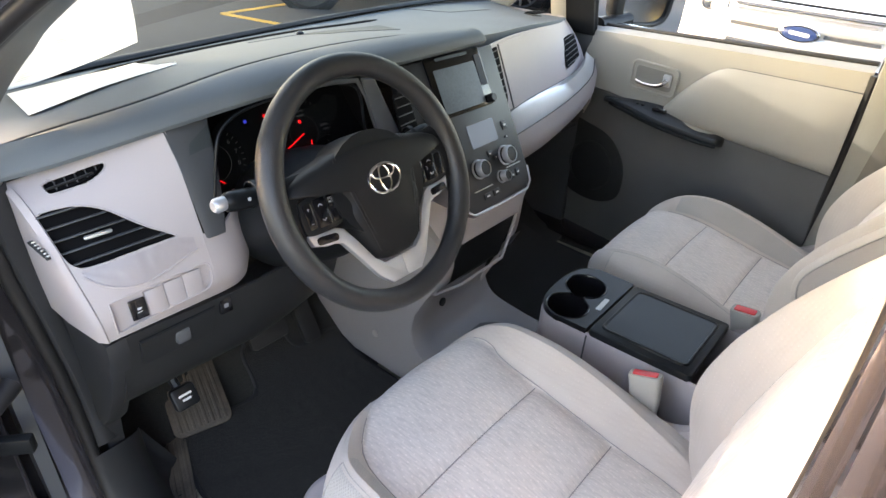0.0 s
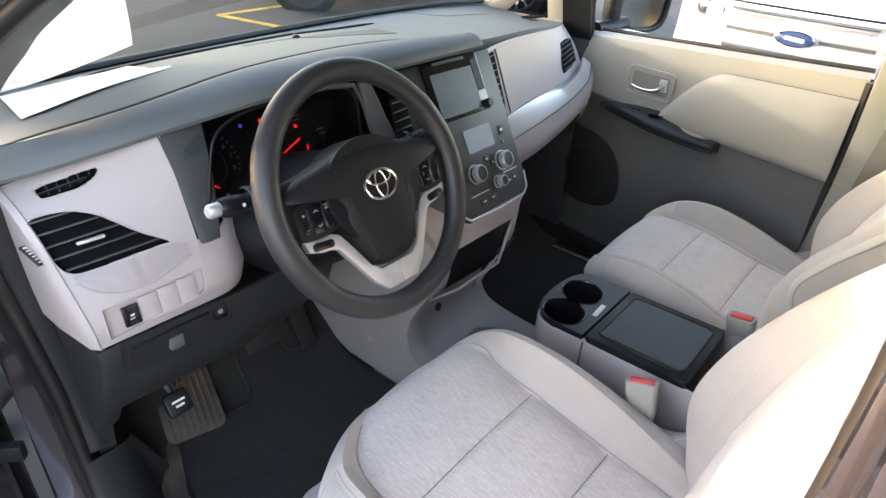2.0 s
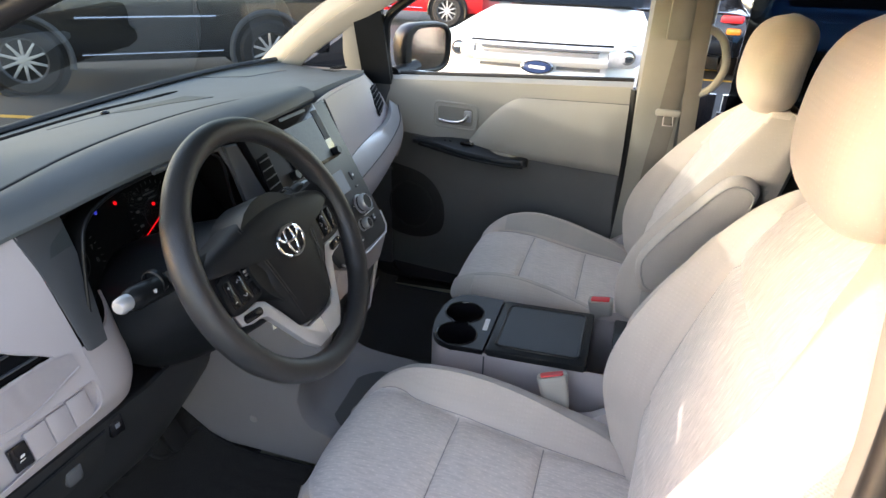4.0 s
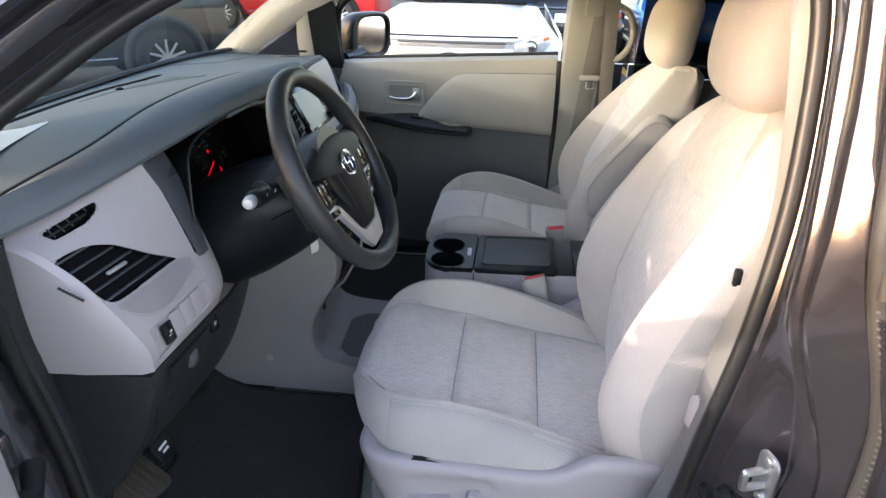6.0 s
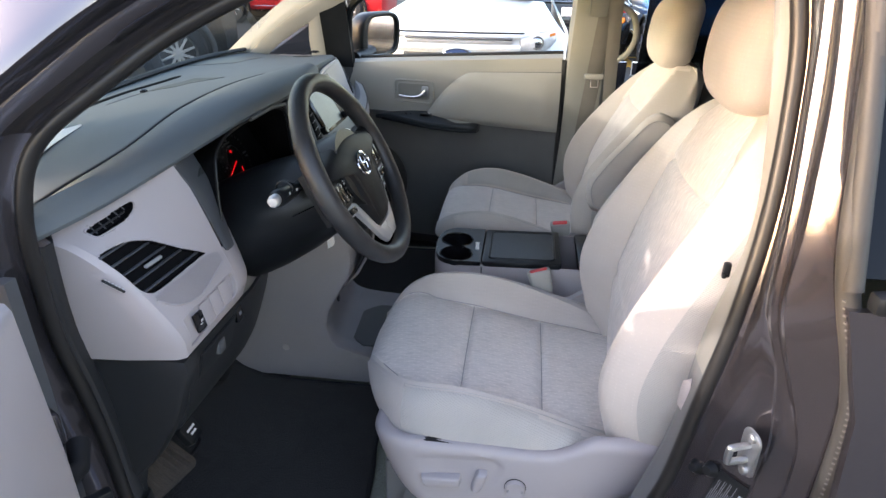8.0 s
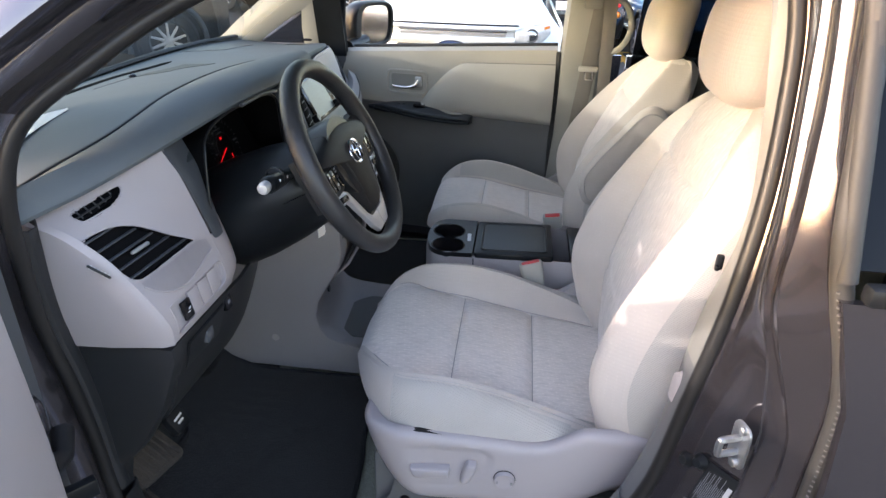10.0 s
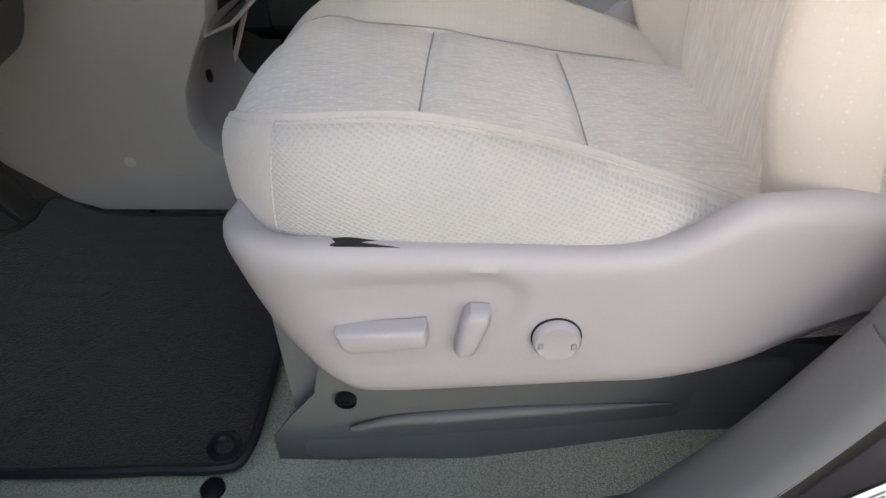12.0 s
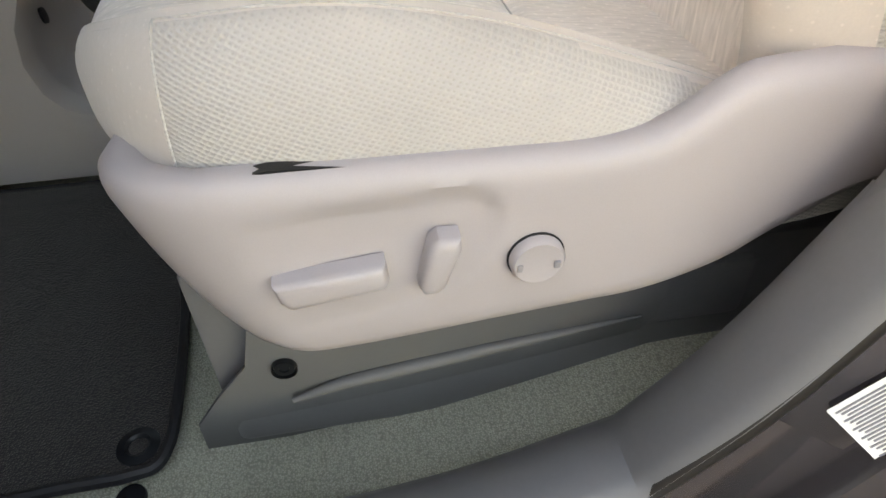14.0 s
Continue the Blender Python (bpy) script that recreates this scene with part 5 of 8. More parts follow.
part("tunnel_core", loft([[(0.90, 0.80, 0.48), (1.18, 0.83, 0.48), (1.18, 1.25, 0.48), (0.90, 1.25, 0.48)], [(0.90, 0.80, 0.72), (1.17, 0.83, 0.66), (1.17, 1.2, 0.70), (0.90, 1.2, 0.72)], [(0.90, 0.735, 0.79), (1.19, 0.77, 0.79), (1.16, 1.2, 0.79), (0.90, 1.2, 0.79)]]), BLACK, dash)

# passenger side of the dashboard
PF = [([1.125, 1.16, 1.35, 1.55, 1.70, 1.775, 1.80], [0.832, 0.842, 0.880, 0.915, 0.965, 1.010, 1.022], [1.276, 1.275, 1.270, 1.262, 1.247, 1.234, 1.228]),
      ([1.13, 1.172, 1.36, 1.56, 1.70, 1.80], [0.803, 0.814, 0.862, 0.895, 0.924, 0.962], [1.20, 1.20, 1.195, 1.185, 1.175, 1.165]),
      ([1.145, 1.19, 1.38, 1.56, 1.66, 1.80], [0.780, 0.792, 0.843, 0.873, 0.890, 0.922], [1.122, 1.122, 1.115, 1.108, 1.105, 1.10])]
PFF = [(np.polyfit(np.array(a) - 1.45, b, 3), np.polyfit(np.array(a) - 1.45, c, 2)) for a, b, c in PF]


def fascia(x, w, d=0.0):
    """A point of the passenger fascia, w from top to bottom, d proud of it."""
    k = (2 * (w - 0.5) * (w - 1), 4 * w * (1 - w), 2 * w * (w - 0.5))
    y = sum(a * float(np.polyval(c[0], x - 1.45)) for a, c in zip(k, PFF))
    z = sum(a * float(np.polyval(c[1], x - 1.45)) for a, c in zip(k, PFF))
    return (x - 0.15 * d, y - 0.9 * d, z + 0.4 * d)


part("fascia_panel", sheet([[fascia(x, w) for x in np.linspace(1.126 + 0.016 * w, 1.80, 24)] for w in np.linspace(0, 1, 10)], 0.006), LIGHT, dash, "light grey fascia before the passenger")
lid_r = lambda w: 1.635 - 0.03 * w - 0.06 * max(0, (w - 0.80) / 0.2) ** 2
lid = part("upper_glove_lid", sheet([[fascia(1.206 + 0.036 * w + (lid_r(w) - 1.206 - 0.036 * w) * u, w, 0.0035) for u in np.linspace(0, 1, 20)] for w in np.linspace(0.05, 0.99, 14)], 0.004), LIGHT, dash, "light grey upper glovebox lid")
part("lid_gap", tube([fascia(1.204 + 0.036 * w, w, 0.001) for w in np.linspace(0.04, 0.99, 12)], 0.0016, 6), DARK, dash)
vent("right_centre_vent", [fascia(*q, 0.001) for q in ((1.150, 0.05), (1.192, 0.06), (1.205, 0.80), (1.196, 0.86), (1.156, 0.84), (1.146, 0.40))], 8, 0, (1, 0.2, 0), dash, "black centre air vent", 0.001, True)
pf_low = [fascia(x, 1.0) for x in np.linspace(1.142, 1.80, 5)]
lg = [[(1.140, 0.772, 1.095), (1.38, 0.828, 1.098), (1.56, 0.852, 1.108), (1.70, 0.878, 1.128), (1.79, 0.92, 1.15)], [(1.150, 0.780, 1.058), (1.40, 0.815, 1.058), (1.60, 0.842, 1.070), (1.745, 0.868, 1.095), (1.81, 0.90, 1.13)]]
part("silver_strip", sheet([[tuple(p) for p in spline(q, 16)] for q in (pf_low, lg[0])] + [[tuple(p) for p in spline(lg[1], 16)]], 0.005), SILVER, dash, "satin silver strip over the glovebox")
ll = [lg[1], [(1.16, 0.785, 1.0), (1.42, 0.815, 1.0), (1.62, 0.84, 1.015), (1.77, 0.865, 1.04), (1.83, 0.89, 1.08)], [(1.22, 0.84, 0.93), (1.45, 0.85, 0.94), (1.65, 0.87, 0.965), (1.80, 0.89, 1.0), (1.84, 0.91, 1.04)]]
part("strip_gap", tube([Vector(p) + Vector((-0.001, -0.003, 0.001)) for p in spline(lg[1], 30)], 0.0016, 6), DARK, dash)
part("lid_under_gap", tube([fascia(x, 1.0, 0.0005) for x in np.linspace(1.20, 1.60, 20)], 0.0028, 6), DARK, dash)
part("lower_glove_panel", sheet([[tuple(p) for p in spline(q, 16)] for q in spline(np.array(ll).reshape(3, -1), 9).reshape(9, 5, 3)], 0.006), LIGHT, dash, "light grey lower dashboard panel")
# black sheet added for the shade under the glovebox, not a trim piece
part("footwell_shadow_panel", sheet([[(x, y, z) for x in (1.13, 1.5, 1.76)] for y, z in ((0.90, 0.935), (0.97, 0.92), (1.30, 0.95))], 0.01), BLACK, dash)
end_rows = []
flush_at = [fascia(1.797, w, 0.001) for w in (0.0, 0.3, 0.6, 0.97)]
for x0, y0, z in [(q[0] + 0.006, q[1], q[2]) for q in flush_at] + [(1.806, 0.900, 1.06), (1.800, 0.880, 1.01), (1.800, 0.895, 0.96)]:
    end_rows.append([(x0 - 0.006, y0, z), (x0 + 0.020, y0 + 0.010, z), (x0 + 0.042, y0 + 0.030, z - 0.002), (x0 + 0.056, y0 + 0.065, z - 0.004), (x0 + 0.066, y0 + 0.14, z - 0.008), (x0 + 0.080, y0 + 0.36, z - 0.01)])
part("far_end_surround", sheet([[tuple(q) for q in spline(r, 16)] for r in spline(np.array(end_rows).reshape(7, -1), 22).reshape(22, 6, 3)], 0.004), LIGHT, dash, "light grey end of the dashboard by the passenger door")
vent("far_vent", [fascia(*q, 0.002) for q in ((1.638, 0.28), (1.70, 0.25), (1.752, 0.27), (1.764, 0.46), (1.766, 0.70), (1.69, 0.78), (1.608, 0.82), (1.614, 0.54))], 6, 0, (0.9, 0.35, -0.05), dash, "black passenger air vent", 0.001, True)
vent("side_demister", [(1.545, 1.005, 1.272), (1.665, 1.035, 1.258), (1.675, 1.012, 1.256), (1.560, 0.985, 1.270)], 0, 6, (1, 0.2, 0), dash, "black side demister", 0.006)


# ---- steering wheel ----
wheel = thing("steering_wheel", "black leather steering wheel with satin silver spoke trim", "steering wheel", (0.56, 0.589, 1.219))
WT = radians(27.65)
WM = basis((0.56, 0.589, 1.219), (1, 0, 0), (0, math.sin(WT), math.cos(WT)))  # local z points at the driver
wv = lambda x, y, z=0.0: WM @ Vector((x, y, z))
part("rim", tube([wv(0.168 * math.cos(a), 0.168 * math.sin(a)) for a in np.linspace(0, 2 * math.pi, 96, endpoint=False)], [0.0165 + 0.0012 * (math.cos(2 * a) > 0.3) for a in np.linspace(0, 2 * math.pi, 96, endpoint=False)], 16, closed=True), LEATHER, wheel, "thick grained leather rim")
hv = lambda x, y, z=0.0: wv(x, y, z - 0.018)  # the hub lies a little deeper than the rim
HM = WM @ pose(0, 0, -0.018)
hub_out = [(-0.148, 0.022), (-0.142, 0.035), (-0.120, 0.045), (-0.088, 0.052), (-0.046, 0.060), (0.0, 0.063), (0.046, 0.060), (0.088, 0.052), (0.120, 0.045), (0.142, 0.035), (0.148, 0.022), (0.118, 0.020), (0.092, 0.018), (0.076, 0.006), (0.067, -0.014), (0.070, -0.032), (0.060, -0.062), (0.042, -0.096), (0.022, -0.107), (0.0, -0.108), (-0.022, -0.107), (-0.042, -0.096), (-0.060, -0.062), (-0.070, -0.032), (-0.067, -0.014), (-0.076, 0.006), (-0.092, 0.018), (-0.118, 0.020)]
ho = smooth_poly(hub_out)
rings = []
for s, z in ((1.0, -0.02), (1.0, 0.008), (0.985, 0.017), (0.94, 0.024), (0.85, 0.0295), (0.6, 0.034), (0.3, 0.036), (0.05, 0.0365)):
    rings.append([hv(x * s, -0.01 + (y + 0.01) * s, z) for x, y in ho])
airbag = part("airbag_cover", loft(rings), HUB, wheel, "black grained airbag cover")
# round emblem of three plain rings
em = part("emblem", tube([hv(0.029 * math.cos(a), 0.004 + 0.0205 * math.sin(a), 0.0372) for a in np.linspace(0, 2 * math.pi, 40, endpoint=False)], 0.0022, 8, closed=True), CHROME, airbag, "chrome oval emblem")
part("emblem_ring", tube([hv(0.0095 * math.cos(a), 0.004 + 0.0185 * math.sin(a), 0.0378) for a in np.linspace(0, 2 * math.pi, 32, endpoint=False)], 0.0018, 8, closed=True), CHROME, em)
part("emblem_ring", tube([hv(0.021 * math.cos(a), 0.0135 + 0.0095 * math.sin(a), 0.0382) for a in np.linspace(0, 2 * math.pi, 32, endpoint=False)], 0.0018, 8, closed=True), CHROME, em)
for sgn in (-1, 1):
    for dx in (0.0, 0.005):
        part("stitched_seam", tube([hv(sgn * (q[0] + dx), q[1], q[2]) for q in spline([(0.062, 0.052, 0.0262), (0.062, 0.030, 0.0318), (0.056, 0.0, 0.0338), (0.046, -0.045, 0.0322), (0.034, -0.090, 0.0265)], 20)], 0.0007, 6), RUBBER, airbag)
    spoke_rows = []
    for a, top, bot, b in ((0.070, 0.046, -0.030, 0.016), (0.10, 0.047, -0.032, 0.014), (0.13, 0.048, -0.034, 0.014), (0.152, 0.052, -0.040, 0.020), (0.162, 0.056, -0.044, 0.020)):
        spoke_rows.append([hv(sgn * a, y, z) for y, z in ((top, b - 0.006), (top - 0.006, b), (0.01, b + 0.002), (bot + 0.006, b), (bot, b - 0.006), (bot + 0.004, -0.012), (top - 0.004, -0.012))])
    part("side_spoke", loft(spoke_rows), HUB, wheel)
    padm = HM @ pose(sgn * 0.105, -0.0085, 0.0150, 0, sgn * -3, 0)
    keypad = part("button_pad", plate(smooth_poly([(-0.033, 0.021), (0.0, 0.026), (0.031, 0.020), (0.036, 0.0), (0.030, -0.021), (0.0, -0.026), (-0.033, -0.022), (-0.036, 0.0)]), 0.0055, padm, 0.002), BLACK, wheel, "black thumb buttons")
    for bx, by, bw, bh in ((-0.0225, 0.0, 0.013, 0.034), (-0.002, 0.0, 0.023, 0.038), (0.0195, 0.011, 0.015, 0.017), (0.0195, -0.010, 0.015, 0.017)):
        part("button", plate(rounded(bw, bh, 0.003), 0.0014, padm @ pose(bx * -sgn, by, 0.0055), 0.0006), GLOSS, keypad)
    for by, k in ((0.010, 1), (-0.010, -1)):
        part("arrow_mark", tube([padm @ Vector((sgn * 0.002 + dx, by + k * dy, 0.0071)) for dx, dy in ((-0.0035, -0.0015), (0.0, 0.0015), (0.0035, -0.0015))], 0.0005, 5), KEYMARK, keypad)
    if sgn < 0:
        lettering("MODE", padm @ pose(0.0195, 0.0135, 0.0070), 0.0045, KEYMARK, keypad)
        lettering("HOLD", padm @ pose(0.0195, 0.0090, 0.0070), 0.0045, KEYMARK, keypad)
        lettering("+", padm @ pose(-0.0225, 0.009, 0.0070), 0.009, KEYMARK, keypad)
        part("minus_mark", plate(rounded(0.0045, 0.0010, 0.0003, 3), 0.0003, padm @ pose(-0.0225, -0.010, 0.0070)), KEYMARK, keypad)
    else:
        part("arrow_mark", tube([padm @ Vector((q, r_, 0.0071)) for q, r_ in ((-0.006, 0.003), (-0.003, 0.0), (-0.006, -0.003))], 0.0005, 5), KEYMARK, keypad)
    trim = [(sgn * 0.138, -0.031), (sgn * 0.112, -0.035), (sgn * 0.092, -0.035), (sgn * 0.080, -0.041), (sgn * 0.064, -0.066), (sgn * 0.046, -0.098), (sgn * 0.032, -0.109), (0.0, -0.110), (0.0, -0.143), (sgn * 0.030, -0.143), (sgn * 0.049, -0.125), (sgn * 0.072, -0.087), (sgn * 0.090, -0.059), (sgn * 0.100, -0.055), (sgn * 0.114, -0.054), (sgn * 0.134, -0.047)]
    part("spoke_trim", plate(trim if sgn < 0 else trim[::-1], 0.009, HM @ pose(0, 0, 0.010), 0.003), SILVER, wheel, "satin silver spoke trim")
    part("phone_keys", plate(rounded(0.034, 0.011, 0.005), 0.003, HM @ pose(sgn * 0.111, -0.0445, 0.0188, 0, 0, sgn * 6), 0.001), GLOSS, wheel)
part("hub_back", loft([[wv(0.085 * math.cos(a), 0.075 * math.sin(a), z) for a in np.linspace(0, 2 * math.pi, 24, endpoint=False)] for z in (0.008, -0.03, -0.05)]), BLACK, wheel)

column = thing("steering_column", "black plastic steering column shroud with control stalks", "steering column", (0.56, 0.72, 1.15))
crings = []
for d, sx, sy in ((-0.05, 0.075, 0.070), (-0.09, 0.085, 0.082), (-0.14, 0.092, 0.092), (-0.22, 0.095, 0.10), (-0.28, 0.09, 0.10)):
    crings.append([wv(sx * math.cos(a) * (1 + 0.1 * math.cos(2 * a)), sy * math.sin(a) - 0.012, d) for a in np.linspace(0, 2 * math.pi, 32, endpoint=False)])
part("shroud", loft(crings), BLACK, column, "black two-piece shroud")
part("shroud_split", tube([wv(0.0955 * math.cos(a), -0.012, -0.05 - 0.2 * u) for u, a in ((0, math.pi), (0.5, math.pi), (1, math.pi))], 0.0012, 6), GLOSS, column)
for sgn in (-1, 1):
    base = Vector((0.56 + sgn * 0.06, 0.672, 1.205))
    tip = Vector((0.56 + sgn * 0.197, 0.664, 1.228))
    st = part("stalk", tube([base.lerp(tip, u) for u in (0, 0.20, 0.36, 0.40, 0.60, 0.78, 0.90, 0.965, 1.0)], [0.009, 0.009, 0.0095, 0.0125, 0.0132, 0.0138, 0.0142, 0.0130, 0.0092], 18), BLACK, column, "black control stalk")
    d = (tip - base).normalized()
    tm = basis(tip, d.cross(Vector((0, 0, 1))), (0, 0, 1))
    if (tm.to_3x3() @ Vector((0, 0, 1))).dot(d) < 0:
        tm = tm @ pose(0, 0, 0, 180)
    part("end_cap", lathe([(0.0090, -0.002), (0.0096, 0.004), (0.0096, 0.012), (0.0070, 0.016), (0, 0.017)], tm, 18), SILVER, st, "pale silver stalk end")
    part("collar", lathe([(0.0140, -0.004), (0.0155, -0.003), (0.0157, 0.003), (0.0140, 0.004)], tm @ pose(0, 0, -0.046), 24), BLACK, st, "turning collar of the stalk")
    for k in range(3):
        part("stalk_mark", rbox(base.lerp(tip, 0.50 + 0.14 * k) + Vector((0, -0.0128, 0.004)), (0.005, 0.0016, 0.005), 0.0004, 1), INK, st)


# ---- front seats ----
def groove(d, w=0.006):
    return math.exp(-(d / w) ** 2)


def seat(name, label, driver):
    """A front seat round x = 0.575 in the driver's place."""
    s = thing(name, label, "car seat", (0.575, 0.25, 0.48))
    XC = 0.572
    zc = curve([-0.02, 0.05, 0.12, 0.226, 0.30, 0.375, 0.44, 0.50, 0.535, 0.56], [0.775, 0.79, 0.802, 0.815, 0.828, 0.843, 0.848, 0.842, 0.825, 0.79])
    hw = curve([-0.02, 0.05, 0.15, 0.30, 0.42, 0.48, 0.52, 0.54], [0.240, 0.254, 0.262, 0.264, 0.260, 0.247, 0.218, 0.178])
    bo = curve([-0.02, 0.06, 0.15, 0.26, 0.36, 0.46, 0.52, 0.54], [0.0, 0.008, 0.034, 0.058, 0.060, 0.042, 0.016, 0.003])
    end = 0.532
    mid = lambda y: 0.0
    if driver:  # the nose bulges forward, more on the inner side
        end = 0.578
        zc = curve([-0.02, 0.05, 0.12, 0.226, 0.30, 0.375, 0.44, 0.50, 0.54, 0.565, 0.578], [0.775, 0.79, 0.802, 0.815, 0.828, 0.843, 0.849, 0.850, 0.843, 0.826, 0.806])
        hw = curve([-0.02, 0.05, 0.15, 0.30, 0.42, 0.46, 0.49, 0.515, 0.54, 0.56, 0.578], [0.240, 0.254, 0.262, 0.264, 0.262, 0.2570, 0.2440, 0.2240, 0.1925, 0.1500, 0.095])
        bo = curve([-0.02, 0.06, 0.15, 0.26, 0.36, 0.46, 0.52, 0.56, 0.578], [0.0, 0.008, 0.034, 0.058, 0.060, 0.044, 0.020, 0.005, 0.0])
        mid = curve([-0.02, 0.30, 0.40, 0.46, 0.49, 0.515, 0.54, 0.56, 0.578], [0.0, 0.0, 0.001, 0.010, 0.024, 0.038, 0.051, 0.056, 0.055])
    ys = np.concatenate([np.linspace(-0.02, 0.48, 90), 0.48 + (end - 0.48) * np.sin(np.linspace(0.1, math.pi / 2, 14))])
    rings = []
    for y in ys:
        w, zt, b = hw(y), zc(y), bo(y)
        cr = w * 0.79
        sx_ = min(0.166, 0.86 * cr)
        r = []
        for x in np.concatenate([np.linspace(-cr, -sx_, 18), np.linspace(-sx_, sx_, 61)[1:-1], np.linspace(sx_, cr, 18)]):
            a = abs(x)
            z = zt + b * max(0, min(1, (a - sx_ + 0.008) / max(0.01, cr - sx_ + 0.008))) ** 1.15
            z -= 0.007 * groove(a - sx_, 0.007) * min(1, max(0, (0.515 - y) / 0.03)) * (y > 0.05)
            if a < sx_:
                z += 0.009 * (1 - (x / sx_) ** 2) - 0.006 * (groove(y - 0.375, 0.008) + groove(y - 0.222, 0.008)) * min(1, (sx_ - a) / 0.012)
                z += 0.006 * math.sin(math.pi * min(1, max(0, (y - 0.222) / 0.153))) * min(1, (sx_ - a) / 0.03)
            r.append((XC + mid(y) + x, y, z))
        zs, zb = r[-1][2], 0.735 + (0.068 if driver else 0.085) * min(1, max(0, (y - 0.43) / 0.07))
        wall = [(cr + (w - cr) * math.sin(t), zs - (zs - 0.815) * (1 - math.cos(t)) - 0.0020 * groove(t - 0.16, 0.05)) for t in np.linspace(0.06, math.pi / 2, 16)] + [(w, 0.815 + (zb - 0.815) * v) for v in (0.35, 0.7, 1.0)]
        r += [(XC + mid(y) + x, y, z) for x, z in wall]
        r += [(XC + mid(y) - x, y, z) for x, z in wall[::-1]]
        rings.append(r)
    def seam_z(x, y):
        ring_ = rings[min(range(len(ys)), key=lambda i: abs(ys[i] - y))][:95]
        return min(ring_, key=lambda q: abs(q[0] - XC - mid(y) - x))[2] + 0.001

    seam_x = lambda y: min(0.166, 0.86 * 0.79 * hw(y))
    seams = [[(XC + mid(y) + sx * seam_x(y), y, seam_z(sx * seam_x(y), y)) for y in np.linspace(0.07, end - 0.047, 40)] for sx in (-1, 1)]
    seams += [[(XC + x, y0, seam_z(x, y0)) for x in np.linspace(-0.163, 0.163, 30)] for y0 in (0.375, 0.222)]
    seam_h = [r_[-2][2] for r_ in rings]
    bm = loft(rings)
    me = part("cushion", bm, CLOTH, s, "grey woven cloth seat cushion with sewn seams")
    me.data.materials.append(DOTTED)
    me.data.materials.append(KNIT)
    for f in me.data.polygons:
        c = f.center
        if abs(c.x - XC - mid(c.y)) > seam_x(c.y):
            f.material_index = 1
        if c.z < np.interp(c.y, ys, seam_h) and (XC - c.x) * (1 if driver else -1) > 0.17 and c.y < 0.47:
            f.material_index = 2
    k47 = min(range(len(ys)), key=lambda i: abs(ys[i] - 0.47))
    seams.append([Vector(rings[i][-2]) + Vector((-0.0004, 0, 0.0004)) for i in range(16, k47 + 1)] + [Vector(rings[k47][-j]) + Vector((-0.001, 0.0, 0)) for j in range(3, 17)])
    for path in seams:
        part("seam", tube(path, 0.0009, 6), KNIT if path is seams[-1] else SEAMCLOTH, me)
    part("cushion_gap", prism_x([(0.424, 0.8300), (0.416, 0.8312), (0.400, 0.8302), (0.375, 0.8288), (0.352, 0.8278), (0.375, 0.8276), (0.400, 0.8282), (0.416, 0.8288)], XC - 0.2690, XC - 0.2600), BLACK, me)
    # backrest
    zz = np.linspace(0.775, 1.365, 60)
    yf = curve([0.775, 0.85, 0.95, 1.05, 1.15, 1.25, 1.31, 1.365], [0.070, 0.072, 0.060, 0.028, -0.010, -0.052, -0.085, -0.128])
    up_ = 0.052 if driver else 0.0
    yf0 = yf
    yf = lambda z: yf0(z) + up_ * max(0, (z - 0.86) / 0.45)
    bw = curve([0.775, 0.85, 0.95, 1.05, 1.15, 1.22, 1.28, 1.33, 1.365], [0.235, 0.262, 0.268, 0.262, 0.250, 0.236, 0.212, 0.165, 0.105])
    bb = curve([0.775, 0.85, 0.95, 1.05, 1.15, 1.25, 1.33, 1.365], [0.020, 0.050, 0.072, 0.070, 0.050, 0.022, 0.004, 0.0])
    th = curve([0.775, 0.9, 1.1, 1.25, 1.34, 1.365], [0.11, 0.13, 0.12, 0.10, 0.07, 0.035])
    low_ = lambda z: z - (0 if driver else 0.045 * min(1, max(0, (z - 1.02) / 0.30)))
    rings = []
    for z in zz:
        w, y0, b = bw(z), yf(z), bb(z)
        r = []
        for u in np.linspace(-1, 1, 71):
            a, x = abs(u), u * w
            y = y0 + b * max(0, min(1, (a - 0.52) / 0.30)) ** 1.6 - 0.055 * max(0, (a - 0.84) / 0.16) ** 2
            y -= 0.008 * groove(a - 0.60, 0.022) * (z < 1.30)
            if a < 0.60:
                y += 0.012 * (1 - (a / 0.6) ** 2) - 0.007 * (groove(z - 1.225, 0.006) + groove(z - 0.96, 0.006))
            r.append((XC + x, y, z))
        yb = y0 - th(z)
        for v in np.linspace(0.12, 1, 8):
            r.append((XC + w + 0.008 * math.sin(math.pi * v), r[70][1] * (1 - v) + yb * v, z))
        for u in np.linspace(0.8, -0.8, 7):
            r.append((XC + u * w, yb - 0.02, z))
        for v in np.linspace(0, 0.88, 8):
            r.append((XC - w - 0.008 * math.sin(math.pi * v), yb * (1 - v) + r[0][1] * v, z))
        rings.append([(px, py, low_(pz)) for px, py, pz in r])
    bk = part("backrest", loft(rings), CLOTH, s, "grey cloth backrest with side bolsters")
    bk.data.materials.append(DOTTED)
    bk.data.materials.append(KNIT)
    for f in bk.data.polygons:
        c = f.center
        if abs(c.x - XC) > 0.6 * bw(c.z):
            f.material_index = 1
        if abs(c.x - XC) > 0.995 * bw(c.z):
            f.material_index = 2
    for k in (14, 56):
        part("seam", tube([Vector(r[k]) + Vector((0, 0.0022, 0)) for r in rings[5:52]], 0.0008, 6), KNIT, bk)
    # headrest
    rings = []
